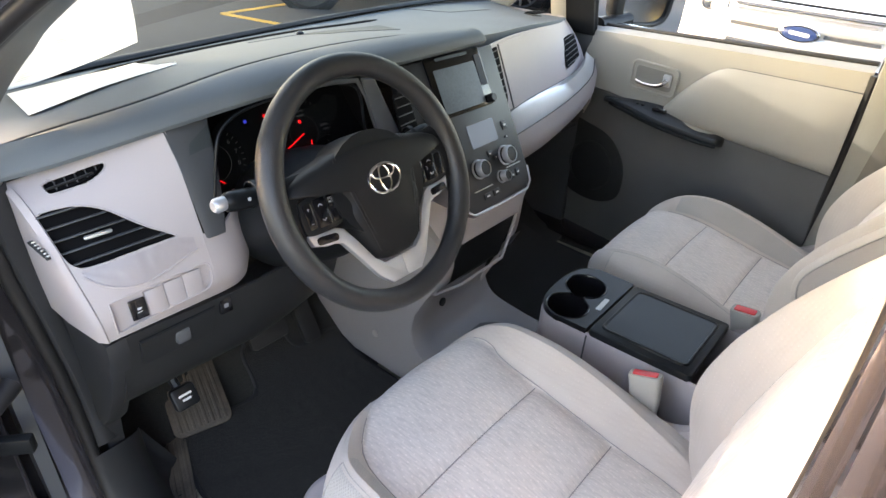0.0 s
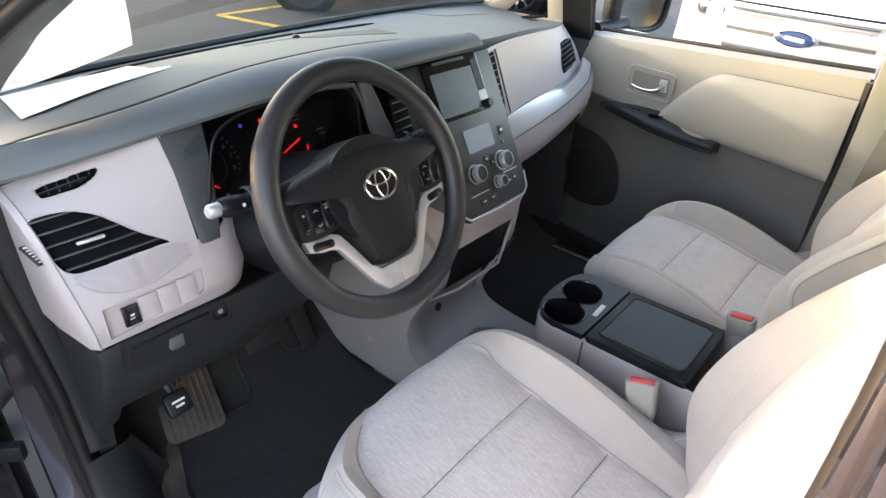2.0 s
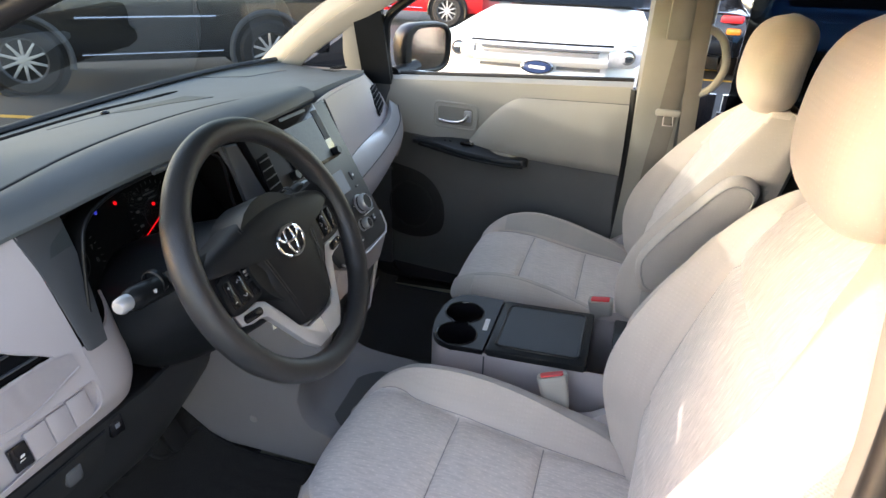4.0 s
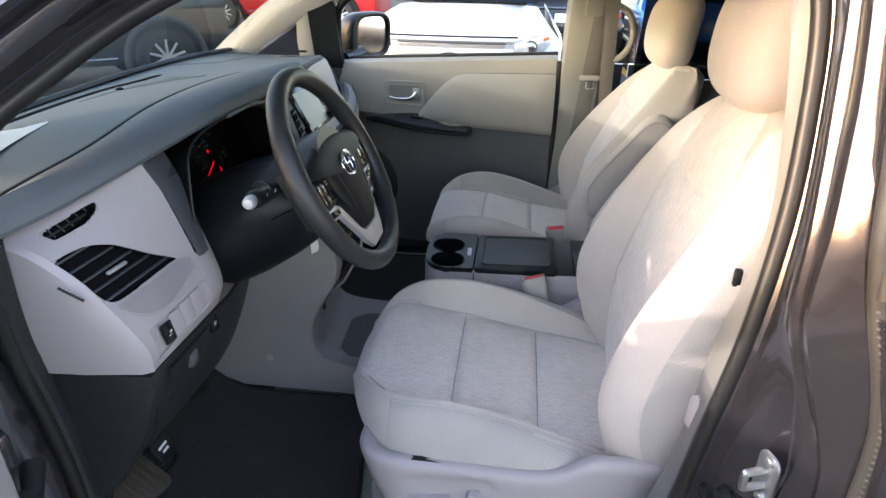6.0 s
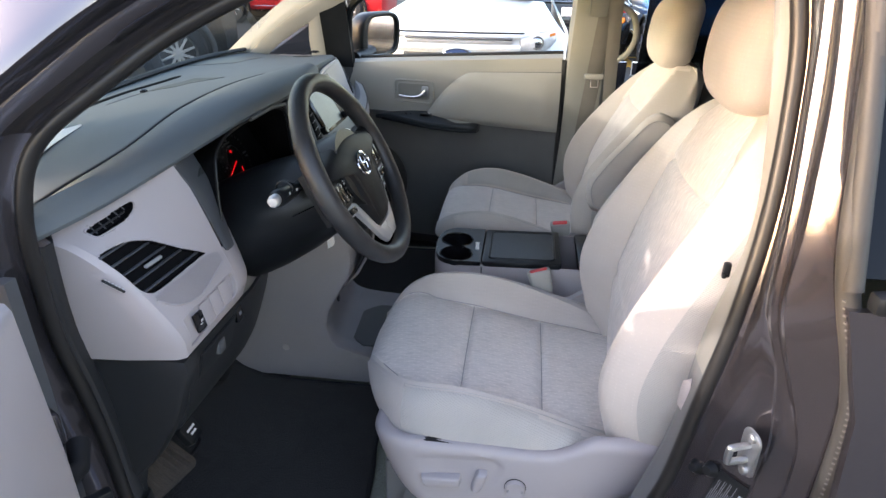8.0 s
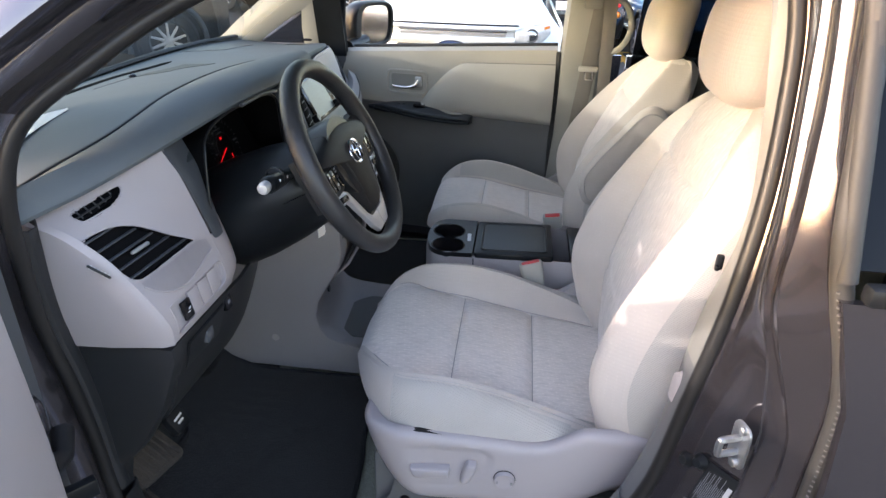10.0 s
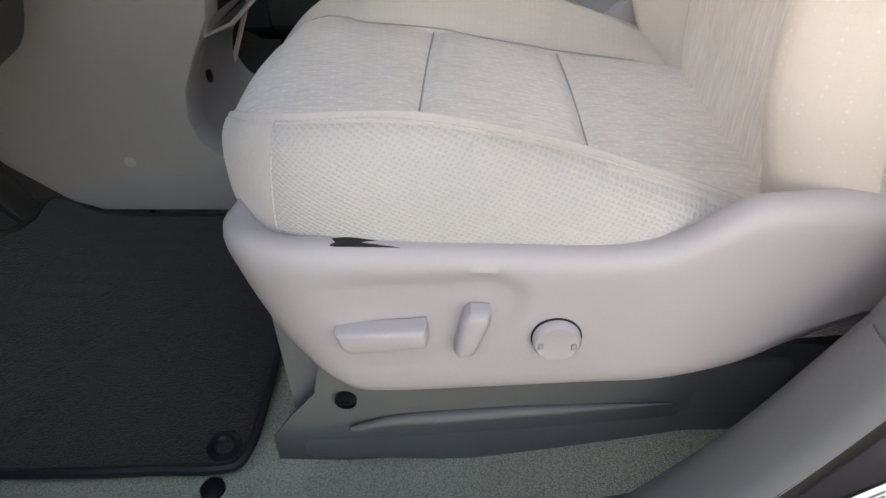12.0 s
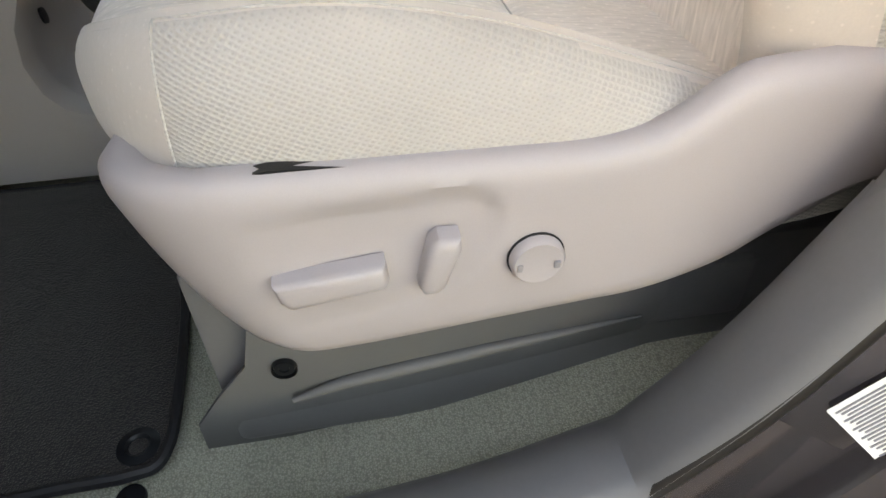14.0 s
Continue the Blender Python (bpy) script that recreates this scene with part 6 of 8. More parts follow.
    for z in np.linspace(0, 1, 22):
        k = math.sqrt(max(0.02, 1 - (2 * z - 1) ** 4))
        zz_ = low_(1.345) + 0.205 * z
        y0 = -0.122 + up_ * 1.12 + 0.012 * math.sin(math.pi * z) - 0.02 * z
        rings.append([(XC + 0.132 * k * math.copysign(abs(math.cos(a)) ** 0.6, math.cos(a)) * (0.94 + 0.06 * z), y0 + 0.058 * k * math.copysign(abs(math.sin(a)) ** 0.8, math.sin(a)), zz_) for a in np.linspace(0, 2 * math.pi, 36, endpoint=False)])
    part("headrest", loft(rings), DOTTED, s, "padded grey headrest")
    for dx in (-0.06, 0.06):
        part("headrest_post", tube([(XC + dx, -0.135 + up_, low_(1.30)), (XC + dx, -0.13 + up_, low_(1.40))], 0.006, 10), CHROME, s)
    # folding armrest on the inner side
    sg = 1 if driver else -1
    ax = XC + sg * 0.262
    pad_out = [Vector((0, y + up_ * max(0, (z - 0.86) / 0.45), z)) for y, z in smooth_poly([(0.098, 0.985), (0.097, 1.027), (0.058, 1.091), (0.013, 1.149), (-0.030, 1.205), (-0.058, 1.224), (-0.088, 1.220), (-0.103, 1.198), (-0.086, 1.145), (-0.049, 1.093), (0.004, 1.028), (0.042, 0.968), (0.066, 0.948), (0.088, 0.958)])]
    mid_ = sum(pad_out, Vector()) / len(pad_out)
    rings = []
    for dx, k in ((-0.002, 0.0), (0.0, 0.84), (0.002, 0.90), (0.008, 0.965), (0.016, 0.995), (0.026, 1.0), (0.036, 0.995), (0.044, 0.965), (0.050, 0.90), (0.052, 0.84), (0.054, 0.0)):
        rings.append([Vector((ax + sg * (0.032 - dx), 0, 0)) + mid_ + (q - mid_) * max(k, 0.02) for q in pad_out])
    arm = part("armrest", loft(rings), DOTTED, s, "taupe cloth armrest folded up")
    for k in (1, -2):
        part("armrest_piping", tube([q + (q - Vector((q.x, mid_.y, mid_.z))) * 0.06 for q in rings[k]], 0.0018, 6, closed=True), KNIT, arm)
    # base, plastic side shields
    sh = [(0.480, 0.828), (0.40, 0.818), (0.30, 0.817), (0.23, 0.819), (0.195, 0.826), (0.17, 0.842), (0.145, 0.858), (0.10, 0.862), (0.02, 0.860), (-0.06, 0.85), (-0.080, 0.80), (-0.03, 0.755), (0.06, 0.740), (0.124, 0.731), (0.202, 0.718), (0.319, 0.698), (0.405, 0.689), (0.450, 0.697), (0.478, 0.742), (0.498, 0.800), (0.500, 0.822)]
    base_poly = smooth_poly(sh)
    if sum(a[0] * b[1] - b[0] * a[1] for a, b in zip(base_poly, base_poly[1:] + base_poly[:1])) < 0:
        base_poly = base_poly[::-1]

    zt = curve([-0.09, -0.06, 0.02, 0.085, 0.107, 0.142, 0.153, 0.166, 0.176, 0.193, 0.215, 0.240, 0.288, 0.378, 0.434, 0.50, 0.62], [0.850, 0.858, 0.866, 0.869, 0.868, 0.865, 0.860, 0.851, 0.843, 0.834, 0.829, 0.827, 0.828, 0.8300, 0.830, 0.822, 0.808])
    zb = curve([-0.09, -0.03, 0.04, 0.095, 0.127, 0.184, 0.222, 0.28, 0.356, 0.408, 0.45, 0.50, 0.62], [0.80, 0.785, 0.762, 0.736, 0.717, 0.7010, 0.6975, 0.6925, 0.6855, 0.683, 0.683, 0.684, 0.687])
    lean = curve([0.68, 0.70, 0.742, 0.80, 0.83], [0.456, 0.477, 0.502, 0.522, 0.527])
    edge = [Vector(q) for q in spline([(0.425, 0.803), (0.37, 0.808), (0.32, 0.8115), (0.300, 0.808), (0.289, 0.792), (0.296, 0.765), (0.315, 0.738), (0.35, 0.722), (0.40, 0.716)], 60)]

    def pressed(y, z):
        """Depth of the shallow field round the switches."""
        i = min(range(60), key=lambda j: (edge[j].x - y) ** 2 + (edge[j].y - z) ** 2)
        t = (edge[min(i + 1, 59)] - edge[max(i - 1, 0)]).normalized()
        d = (Vector((y, z)) - edge[i]).dot(Vector((t.y, -t.x)))
        fade = min(1, max(0, (0.44 - y) / 0.05)) * min(1, max(0.25, (z - 0.715) / 0.06))
        return 0.0055 * fade * min(1, max(0, (-d + 0.002) / 0.007)) ** 1.2

    def shield_face():
        plan = [(0.293, y) for y in np.linspace(-0.09, 0.40, 80)]
        plan += [(0.373 - 0.08 * math.cos(t), 0.42 + 0.08 * math.sin(t)) for t in np.linspace(0.0, math.pi / 2, 22)] + [(0.40, 0.50), (0.46, 0.50), (0.52, 0.498)]
        across = [(0.030, 0.0, -0.010), (0.022, 0.0, -0.001), (0.014, 0.0, 0.0), (0.007, 0.0, -0.002), (0.0025, 0.0, -0.007), (0.0006, 0.0, -0.014), (0, 0, -0.021)] + [(0, v, 0) for v in np.linspace(0.20, 0.84, 34)] + [(0.0008, 1, 0.015), (0.003, 1, 0.008), (0.008, 1, 0.002), (0.016, 1, 0.0), (0.03, 1, 0.002)]
        rows = []
        for k, (x, y) in enumerate(plan):
            a, b = Vector(plan[max(k - 1, 0)]), Vector(plan[min(k + 1, len(plan) - 1)])
            t = (b - a).normalized()
            n_ = Vector((t.y, -t.x))
            sarc = y if x < 0.30 else 0.45 + 0.10 * min(1, (x - 0.30) / 0.1)
            row = []
            for d, v, dz in across:
                z = zt(sarc) * (1 - v) + zb(sarc) * v + dz
                px, py = x + n_.x * d, y + n_.y * d
                if py > 0.36:
                    py = 0.36 + (py - 0.36) * (lean(z) - 0.36) / 0.14
                if x < 0.2935 and d == 0:
                    px += pressed(py, z)
                px += 0.022 * max(0, min(1, (0.18 - y) / 0.26)) ** 1.3 * v ** 1.6
                row.append((px, py, z))
            rows.append(row)
        return sheet(rows, 0.0015)

    if driver:
        shield_part = part("side_shield", shield_face(), LIGHT, s, "light grey plastic seat base shield")
        fm = basis((0.2965, 0.392, 0.766), (0, -1, 0.05), (0, 0.1, 1)) @ pose(0, 0, 0, 0, 0, 0)
        if (fm.to_3x3() @ Vector((0, 0, 1))).x > 0:
            fm = fm @ pose(0, 0, 0, 0, 180, 0)
        part("slide_lever", plate([(-0.034, 0.000), (0.033, 0.003), (0.034, -0.010), (0.031, -0.016), (-0.026, -0.021), (-0.032, -0.014)] if (fm.to_3x3() @ Vector((1, 0, 0))).y < 0 else [(0.034, 0.000), (-0.033, 0.003), (-0.034, -0.010), (-0.031, -0.016), (0.026, -0.021), (0.032, -0.014)], 0.016, fm, 0.006, 3), LIGHT, shield_part, "pale grey seat slide lever")
        part("recline_lever", plate([(-0.340, 0.748), (-0.337, 0.742), (-0.328, 0.742), (-0.323, 0.747), (-0.313, 0.776), (-0.314, 0.784), (-0.327, 0.785), (-0.332, 0.781)], 0.016, Matrix(((0, 0, -1, 0.2970), (-1, 0, 0, 0), (0, 1, 0, 0), (0, 0, 0, 1))), 0.006, 3), LIGHT, shield_part, "pale grey recline lever")
        km = basis((0.2925, 0.265, 0.756), (0, -1, 0), (0, 0, 1))
        if (km.to_3x3() @ Vector((0, 0, 1))).x > 0:
            km = km @ pose(0, 0, 0, 0, 180, 0)
        part("lumbar_gap", lathe([(0.0186, 0.0), (0.0186, 0.0008), (0.0175, 0.0010)], km, 32), BLACK, shield_part)
        lum = part("lumbar_knob", lathe([(0.0175, 0.0), (0.0175, 0.006), (0.0155, 0.0085), (0.010, 0.0075), (0, 0.007)], km, 32), LIGHT, shield_part, "round lumbar switch")
        for k in (-1, 1):
            part("arrow", rbox(km @ Vector((0.012 * k, -0.002, 0.0085)), (0.002, 0.004, 0.006), 0.0008, 1), TUNNEL, lum)
    else:
        m2 = Matrix(((0, 0, -1, 0.335), (1, 0, 0, 0), (0, 1, 0, 0), (0, 0, 0, 1)))
        part("side_shield", plate(base_poly, 0.035, m2, 0.010, 3), LIGHT, s, "light grey plastic seat base shield")
    m3 = Matrix(((0, 0, 1, 0.82), (1, 0, 0, -0.035), (0, 1, 0, 0), (0, 0, 0, 1)))
    part("inner_shield", plate(base_poly, 0.025, m3, 0.006, 2), LIGHT, s)
    part("seat_pan", rbox((XC, 0.22, 0.735), (0.46, 0.50, 0.09), 0.02), DARK, s)
    for dx in (-0.185, 0.185):
        part("slide_rail", rbox((XC + dx, 0.18, 0.60), (0.04, 0.66, 0.22), 0.01), SILL, s)
    cov = []
    for u in np.linspace(0, 1, 14):
        y = 0.545 - 0.42 * u
        lift = 0.10 * u ** 1.5
        cov.append([(0.40, y - 0.12 * (1 - u), 0.700), (0.352, y - 0.085 * (1 - u), 0.690), (0.346, y - 0.070 * (1 - u), 0.625 + lift * 0.2), (0.352, y - 0.04 * (1 - u), 0.585 + lift * 0.25), (0.366, y - 0.008 * (1 - u), 0.530 + lift * 0.5), (0.380, y, 0.462 + lift * 0.60)])
    rail = part("rail_cover", sheet(cov, 0.003), DOORGREY, s, "dark grey plastic seat rail cover")
    part("rail_ridge", tube([(0.349, y, z) for y, z in spline([(0.446, 0.570), (0.403, 0.584), (0.355, 0.5915), (0.284, 0.601), (0.21, 0.609), (0.140, 0.6155)], 20)], [0.001 + 0.006 * math.sin(math.pi * min(1, 0.1 + v)) for v in np.linspace(0, 0.9, 20)], 10), DOORGREY, rail)
    part("rail_screw", lathe([(0.0105, -0.003), (0.0105, 0.001), (0.0090, 0.0015), (0.0080, -0.0015), (0.0045, -0.0015), (0.004, 0.0), (0, 0.0)], basis((0.3440, 0.445, 0.6205), (0, -1, 0), (0, 0.05, 1)) @ pose(0, 0, 0, 0, 180, 0), 16), BLACK, rail)
    part("rail_end_cover", rbox((0.372, 0.085, 0.625), (0.03, 0.10, 0.07), 0.008), SILL, s)
    return s


driver_seat = seat("driver_seat", "light grey cloth driver seat with power controls", True)
passenger_seat = seat("passenger_seat", "light grey cloth passenger seat with its armrest folded up", False)
passenger_seat.location = passenger_seat.location + Vector((0.857, 0.005, -0.017))


def buckle(at, m, group="seat belt buckles"):
    b = thing("seat_belt_buckle", "grey belt buckle with a red press button", "belt buckle", at, group)
    mm = Matrix.Translation(at) @ m
    part("housing", loft([[mm @ Vector((x * k, y * k2, z)) for x, y in rounded(0.030, 0.056, 0.009, 4)] for z, k, k2 in ((-0.080, 0.80, 0.62), (-0.05, 0.95, 0.85), (0.0, 1.0, 1.0), (0.004, 0.92, 0.95))]), BEIGE, b)
    part("press_button", plate(rounded(0.018, 0.042, 0.004), 0.004, mm @ pose(0, 0, 0.0025), 0.0015), RED, b, "red press button")
    part("stem", tube([mm @ Vector((0, 0, -0.07)), mm @ Vector((0.01, -0.01, -0.15)), mm @ Vector((0.01, -0.02, -0.26))], 0.010, 8), BLACK, b)
    return b


buckle((0.846, 0.230, 0.886), pose(0, 0, 0, -14, 12, 8))
buckle((1.186, 0.165, 0.872), pose(0, 0, 0, -10, -6, -4))

# ---- floor console between the seats ----
con = thing("floor_console", "grey floor console with black cup holders and lid", "console", (CX, 0.2, 0.48))
body_rings = []
for z, d in ((0.478, 0.012), (0.60, 0.006), (0.80, 0.0), (0.855, 0.0), (0.862, -0.004), (0.8635, -0.010)):
    body_rings.append([(x, y, z + 0.012 * (z > 0.8) * (y < 0.3)) for x, y in ((0.905 - d, 0.458 + d), (0.912 - d, 0.474 + d), (0.932, 0.490 + d), (0.972, 0.501 + d), (1.012, 0.504 + d), (1.055, 0.501 + d), (1.092, 0.489 + d), (1.112 + d, 0.472 + d), (1.115 + d, 0.456 + d), (1.115 + d, -0.25), (0.905 - d, -0.25))])
part("body", loft(body_rings[:5], cap=False), LIGHT, con, "light grey console body")
part("bin_side_seam", rbox((0.9035, 0.372, 0.80), (0.003, 0.003, 0.12), 0.0008, 1), DARK, con)
def tray_top():
    """The tray's top with two round openings joined by a neck."""
    bm = bmesh.new()
    hole = [(0.9475 + 0.0425 * math.cos(t), 0.441 + 0.0425 * math.sin(t)) for t in np.linspace(0.42, 2 * math.pi - 0.42, 36)]
    hole += [(1.0345 + 0.0425 * math.cos(t), 0.447 + 0.0425 * math.sin(t)) for t in np.linspace(-math.pi + 0.42, math.pi - 0.42, 36)]
    outer = [tuple(q) for q in spline([(0.9065, 0.376), (0.9045, 0.43), (0.908, 0.462), (0.930, 0.486), (0.970, 0.497), (1.012, 0.500), (1.055, 0.497), (1.092, 0.485), (1.112, 0.460), (1.1145, 0.43), (1.1135, 0.376)], 40)]
    es = []
    for loop_ in (outer, hole):
        vs = [bm.verts.new((x, y, 0.8725)) for x, y in loop_]
        es += [bm.edges.new((p, q)) for p, q in zip(vs, vs[1:] + vs[:1])]
    bmesh.ops.triangle_fill(bm, edges=es, use_beauty=True)
    rim_ = [e for e in bm.edges if len(e.link_faces) == 1]
    ext = bmesh.ops.extrude_edge_only(bm, edges=rim_)
    bmesh.ops.translate(bm, vec=(0, 0, -0.012), verts=[v for v in ext["geom"] if isinstance(v, bmesh.types.BMVert)])
    return bm, hole


tray_bm, cup_hole = tray_top()
tray = part("cup_tray", tray_bm, BLACK, con, "black cup holder tray")
part("cup_rim", tube([(x, y, 0.8725) for x, y in cup_hole], 0.0022, 8, closed=True), GLOSS, tray, "gloss black rim")
for cx, cy in ((0.9475, 0.441), (1.0345, 0.447)):
    part("cup_well", lathe([(0.0422, 0.0), (0.041, -0.02), (0.037, -0.065), (0.030, -0.070), (0, -0.070)], Matrix.Translation((cx, cy, 0.8705)), 32), GLOSS, tray, "gloss black cup well")
part("warning_label", plate(rounded(0.046, 0.010, 0.002), 0.0006, Matrix.Translation((1.0, 0.390, 0.8726)) @ pose(0, 0, 0, 0, 0, 3)), INK, tray, "small white label")
lid = part("lid", plate(rounded(0.206, 0.200, 0.008), 0.014, Matrix.Translation((CX, 0.272, 0.862)) @ pose(0, 0, 0, -1.5), 0.004), BLACK, con, "black sliding lid")
part("lid_field", plate(rounded(0.16, 0.16, 0.010), 0.001, Matrix.Translation((CX, 0.272, 0.8765)) @ pose(0, 0, 0, -1.5)), BLACK, lid)
part("lid_rim", tube([Vector((CX + x, 0.272 + y, 0.8765 - y * 0.026)) for x, y in rounded(0.166, 0.165, 0.012, 5)], 0.0032, 8, closed=True), BLACK, lid)
part("rear_box", rbox((CX, -0.02, 0.868), (0.196, 0.30, 0.020), 0.006), BLACK, con)

# ---- floor mat and pedals ----
mat = thing("floor_mat", "black carpet floor mat with bound edge", "floor mat", (0.6, 0.8, 0.48))
mo = [(0.349, 0.613), (0.348, 0.66), (0.345, 0.706), (0.341, 0.78), (0.340, 0.87), (0.352, 0.926), (0.368, 0.984), (0.384, 1.010), (0.416, 1.020), (0.462, 1.014), (0.521, 1.005), (0.556, 1.006), (0.575, 1.020), (0.583, 1.045), (0.586, 1.070), (0.596, 1.096), (0.630, 1.110), (0.680, 1.113), (0.714, 1.098), (0.713, 1.078), (0.718, 1.060), (0.736, 1.048), (0.776, 1.043), (0.822, 1.048), (0.846, 1.030), (0.846, 0.94), (0.846, 0.84), (0.846, 0.70), (0.842, 0.615), (0.80, 0.600), (0.645, 0.598), (0.544, 0.583), (0.412, 0.574), (0.369, 0.577), (0.353, 0.588)]
mo_s = smooth_poly(mo)
zm = lambda y: 0.0035 + float(np.interp(y, (0.90, 0.96, 1.02, 1.12, 1.28), (0.4815, 0.485, 0.506, 0.586, 0.806)))
mb = plate(mo_s, 0.012, Matrix())
for v in mb.verts:
    v.co.z += zm(v.co.y)
part("carpet_face", mb, MAT, mat, "black pile carpet")
part("binding", tube([(x, y, zm(y) + 0.009) for x, y in mo_s], 0.006, 8, closed=True), RUBBER, mat, "stitched black binding")
for gx, gy in ((0.378, 0.602), (0.79, 0.60)):
    part("grommet", lathe([(0.021, 0.0), (0.020, 0.004), (0.012, 0.006), (0.009, 0.003), (0.008, -0.004), (0, -0.005)], Matrix.Translation((gx, gy, 0.494)), 24), BLACK, mat, "black mat fastener")
part("clip", lathe([(0.014, 0.0), (0.013, 0.006), (0.008, 0.008), (0, 0.008)], Matrix.Translation((0.336, 0.606, 0.476)), 20), BLACK, mat)
foot = thing("foot_rest", "brown-grey ribbed foot rest plate", "foot rest", (0.41, 1.03, 0.5))
fm_ = basis((0.452, 1.088, 0.575), (1, -0.30, 0.02), (0.30, 1, 0.45))
part("plate", plate(rounded(0.125, 0.235, 0.02), 0.006, fm_, 0.003), WOODY, foot)
for k in range(8):
    part("rib", rbox((0, 0, 0), (0.0065, 0.21, 0.005), 0.0015, 1, m=fm_ @ pose(-0.048 + 0.0137 * k, -0.004, 0.007)), WOODY, foot)
fn_ = basis((0.322, 0.955, 0.500), (1, -0.42, 0.0), (0.42, 1, 0.22))
part("heel_plate", plate(rounded(0.075, 0.165, 0.016), 0.005, fn_, 0.002), WOODY, foot)
for k in range(5):
    part("rib", rbox((0, 0, 0), (0.006, 0.14, 0.004), 0.0015, 1, m=fn_ @ pose(-0.028 + 0.014 * k, 0, 0.006)), WOODY, foot)
pb = thing("parking_brake_pedal", "grey rubber parking brake pedal with white lettering", "pedal", (0.352, 0.89, 0.64))
pm = basis((0.352, 0.890, 0.744), (1, 0.0, 0.0), (0, 0.55, 0.83))
pad_ = part("pad", plate(rounded(0.046, 0.044, 0.008), 0.014, pm, 0.004), BLACK, pb)
for k in (-1, 1):
    part("print_bar", plate(rounded(0.021 + 0.004 * k, 0.0042, 0.001, 2), 0.0004, pm @ pose(0, 0.0045 * k, 0.0141)), INK, pad_)
part("arm", tube([(0.352, 0.900, 0.748), (0.348, 0.95, 0.80), (0.345, 0.99, 0.92)], 0.009, 8), BLACK, pb)
brake = thing("brake_pedal", "black rubber brake pedal", "pedal", (0.62, 1.0, 0.68))
bmx = basis((0.615, 1.01, 0.675), (1, 0, 0), (0, 0.5, 0.86))
part("pad", plate(rounded(0.10, 0.052, 0.012), 0.014, bmx, 0.004), RUBBER, brake)
part("arm", tube([(0.63, 1.02, 0.68), (0.63, 1.08, 0.76), (0.62, 1.10, 0.92)], 0.009, 8), BLACK, brake)
acc = thing("accelerator_pedal", "black rubber accelerator pedal", "pedal", (0.76, 1.05, 0.6))
part("pad", plate(rounded(0.050, 0.15, 0.014), 0.012, basis((0.765, 1.075, 0.610), (1, 0, 0), (0, 0.5, 0.86)), 0.004), RUBBER, acc)
pmat = thing("floor_mat", "black carpet mat in the passenger footwell", "floor mat", (1.45, 0.75, 0.48))
pmo = smooth_poly([(1.165, 0.40), (1.155, 0.70), (1.150, 0.98), (1.20, 1.06), (1.45, 1.09), (1.68, 1.06), (1.735, 0.98), (1.735, 0.70), (1.72, 0.42), (1.45, 0.385)])
pmb = plate(pmo, 0.012, Matrix())
for v in pmb.verts:
    v.co.z += max(zm(v.co.y), rise(v.co.x, v.co.y) + 0.002)
part("carpet_face", pmb, MAT, pmat, "black pile carpet")
part("binding", tube([(x, y, max(zm(y), rise(x, y) + 0.002) + 0.009) for x, y in pmo], 0.006, 8, closed=True), RUBBER, pmat, "stitched black binding")
tag = thing("key_tag", "white paper tag hanging from the ignition key", "tag", (0.68, 0.688, 1.03))
TM = basis((0.680, 0.688, 1.018), (0.93, -0.30, 0.10), (-0.12, 0.02, 1.0))
part("card", plate([(-0.013, -0.019), (0.008, -0.022), (0.013, -0.017), (0.012, 0.021), (-0.012, 0.021)], 0.0008, TM), PAPER, tag)
part("ring", tube([TM @ Vector((0.008 * math.cos(a), 0.025 + 0.008 * math.sin(a), 0.0)) for a in np.linspace(0, 2 * math.pi, 20, endpoint=False)], 0.0009, 6, closed=True), CHROME, tag)
part("key_head", rbox((0.676, 0.698, 1.052), (0.010, 0.022, 0.040), 0.004), BLACK, tag, "black key head")
paper = thing("paper_sheet", "white printed sheet lying on the dashboard top", "paper", (0.42, 1.08, 1.27))

NEAR_EDGE = curve([0.0, 0.155, 0.41, 0.64, 1.0], [1.037, 1.050, 1.078, 1.098, 1.122])


def sheet_at(u, v):
    """u along the near edge to the pointed end, v away from it."""
    near = Vector((0.284 + 0.284 * u, NEAR_EDGE(u)))
    far = Vector((0.3135, 1.222)).lerp(Vector((0.572, 1.280)), min(1, u / 0.88))
    keep = 1.0 if u < 0.82 else 1 - 0.78 * min(1, (u - 0.82) / 0.08) ** 0.6
    return tuple(near.lerp(far, v * keep * min(1, (1 - u) / 0.08 + 0.04)))


part("sheet", sheet([[(*sheet_at(u, v), pad_z(*sheet_at(u, v)) + 0.003 + 0.0015 * math.sin(5 * u + 2 * v)) for u in np.linspace(0, 1, 50)] for v in np.linspace(0, 1, 8)], 0.0005), PAPER, paper)
sticker = thing("window_sheet", "white printed sheet fixed inside the windshield", "paper", (0.4, 1.25, 1.3))


def on_shield(u, v):
    """u across from the pillar, v up the glass, a little inside it."""
    low = 0.035 + 0.105 * u ** 2.2
    h = low + (0.52 - low) * v
    right = 0.54 - 0.43 * max(0, h - 0.14) + 0.02 * math.sin(6 * h)
    return Vector(shield(0.18 + (right - 0.18) * u, h)) + Vector((0, -0.006, -0.005))


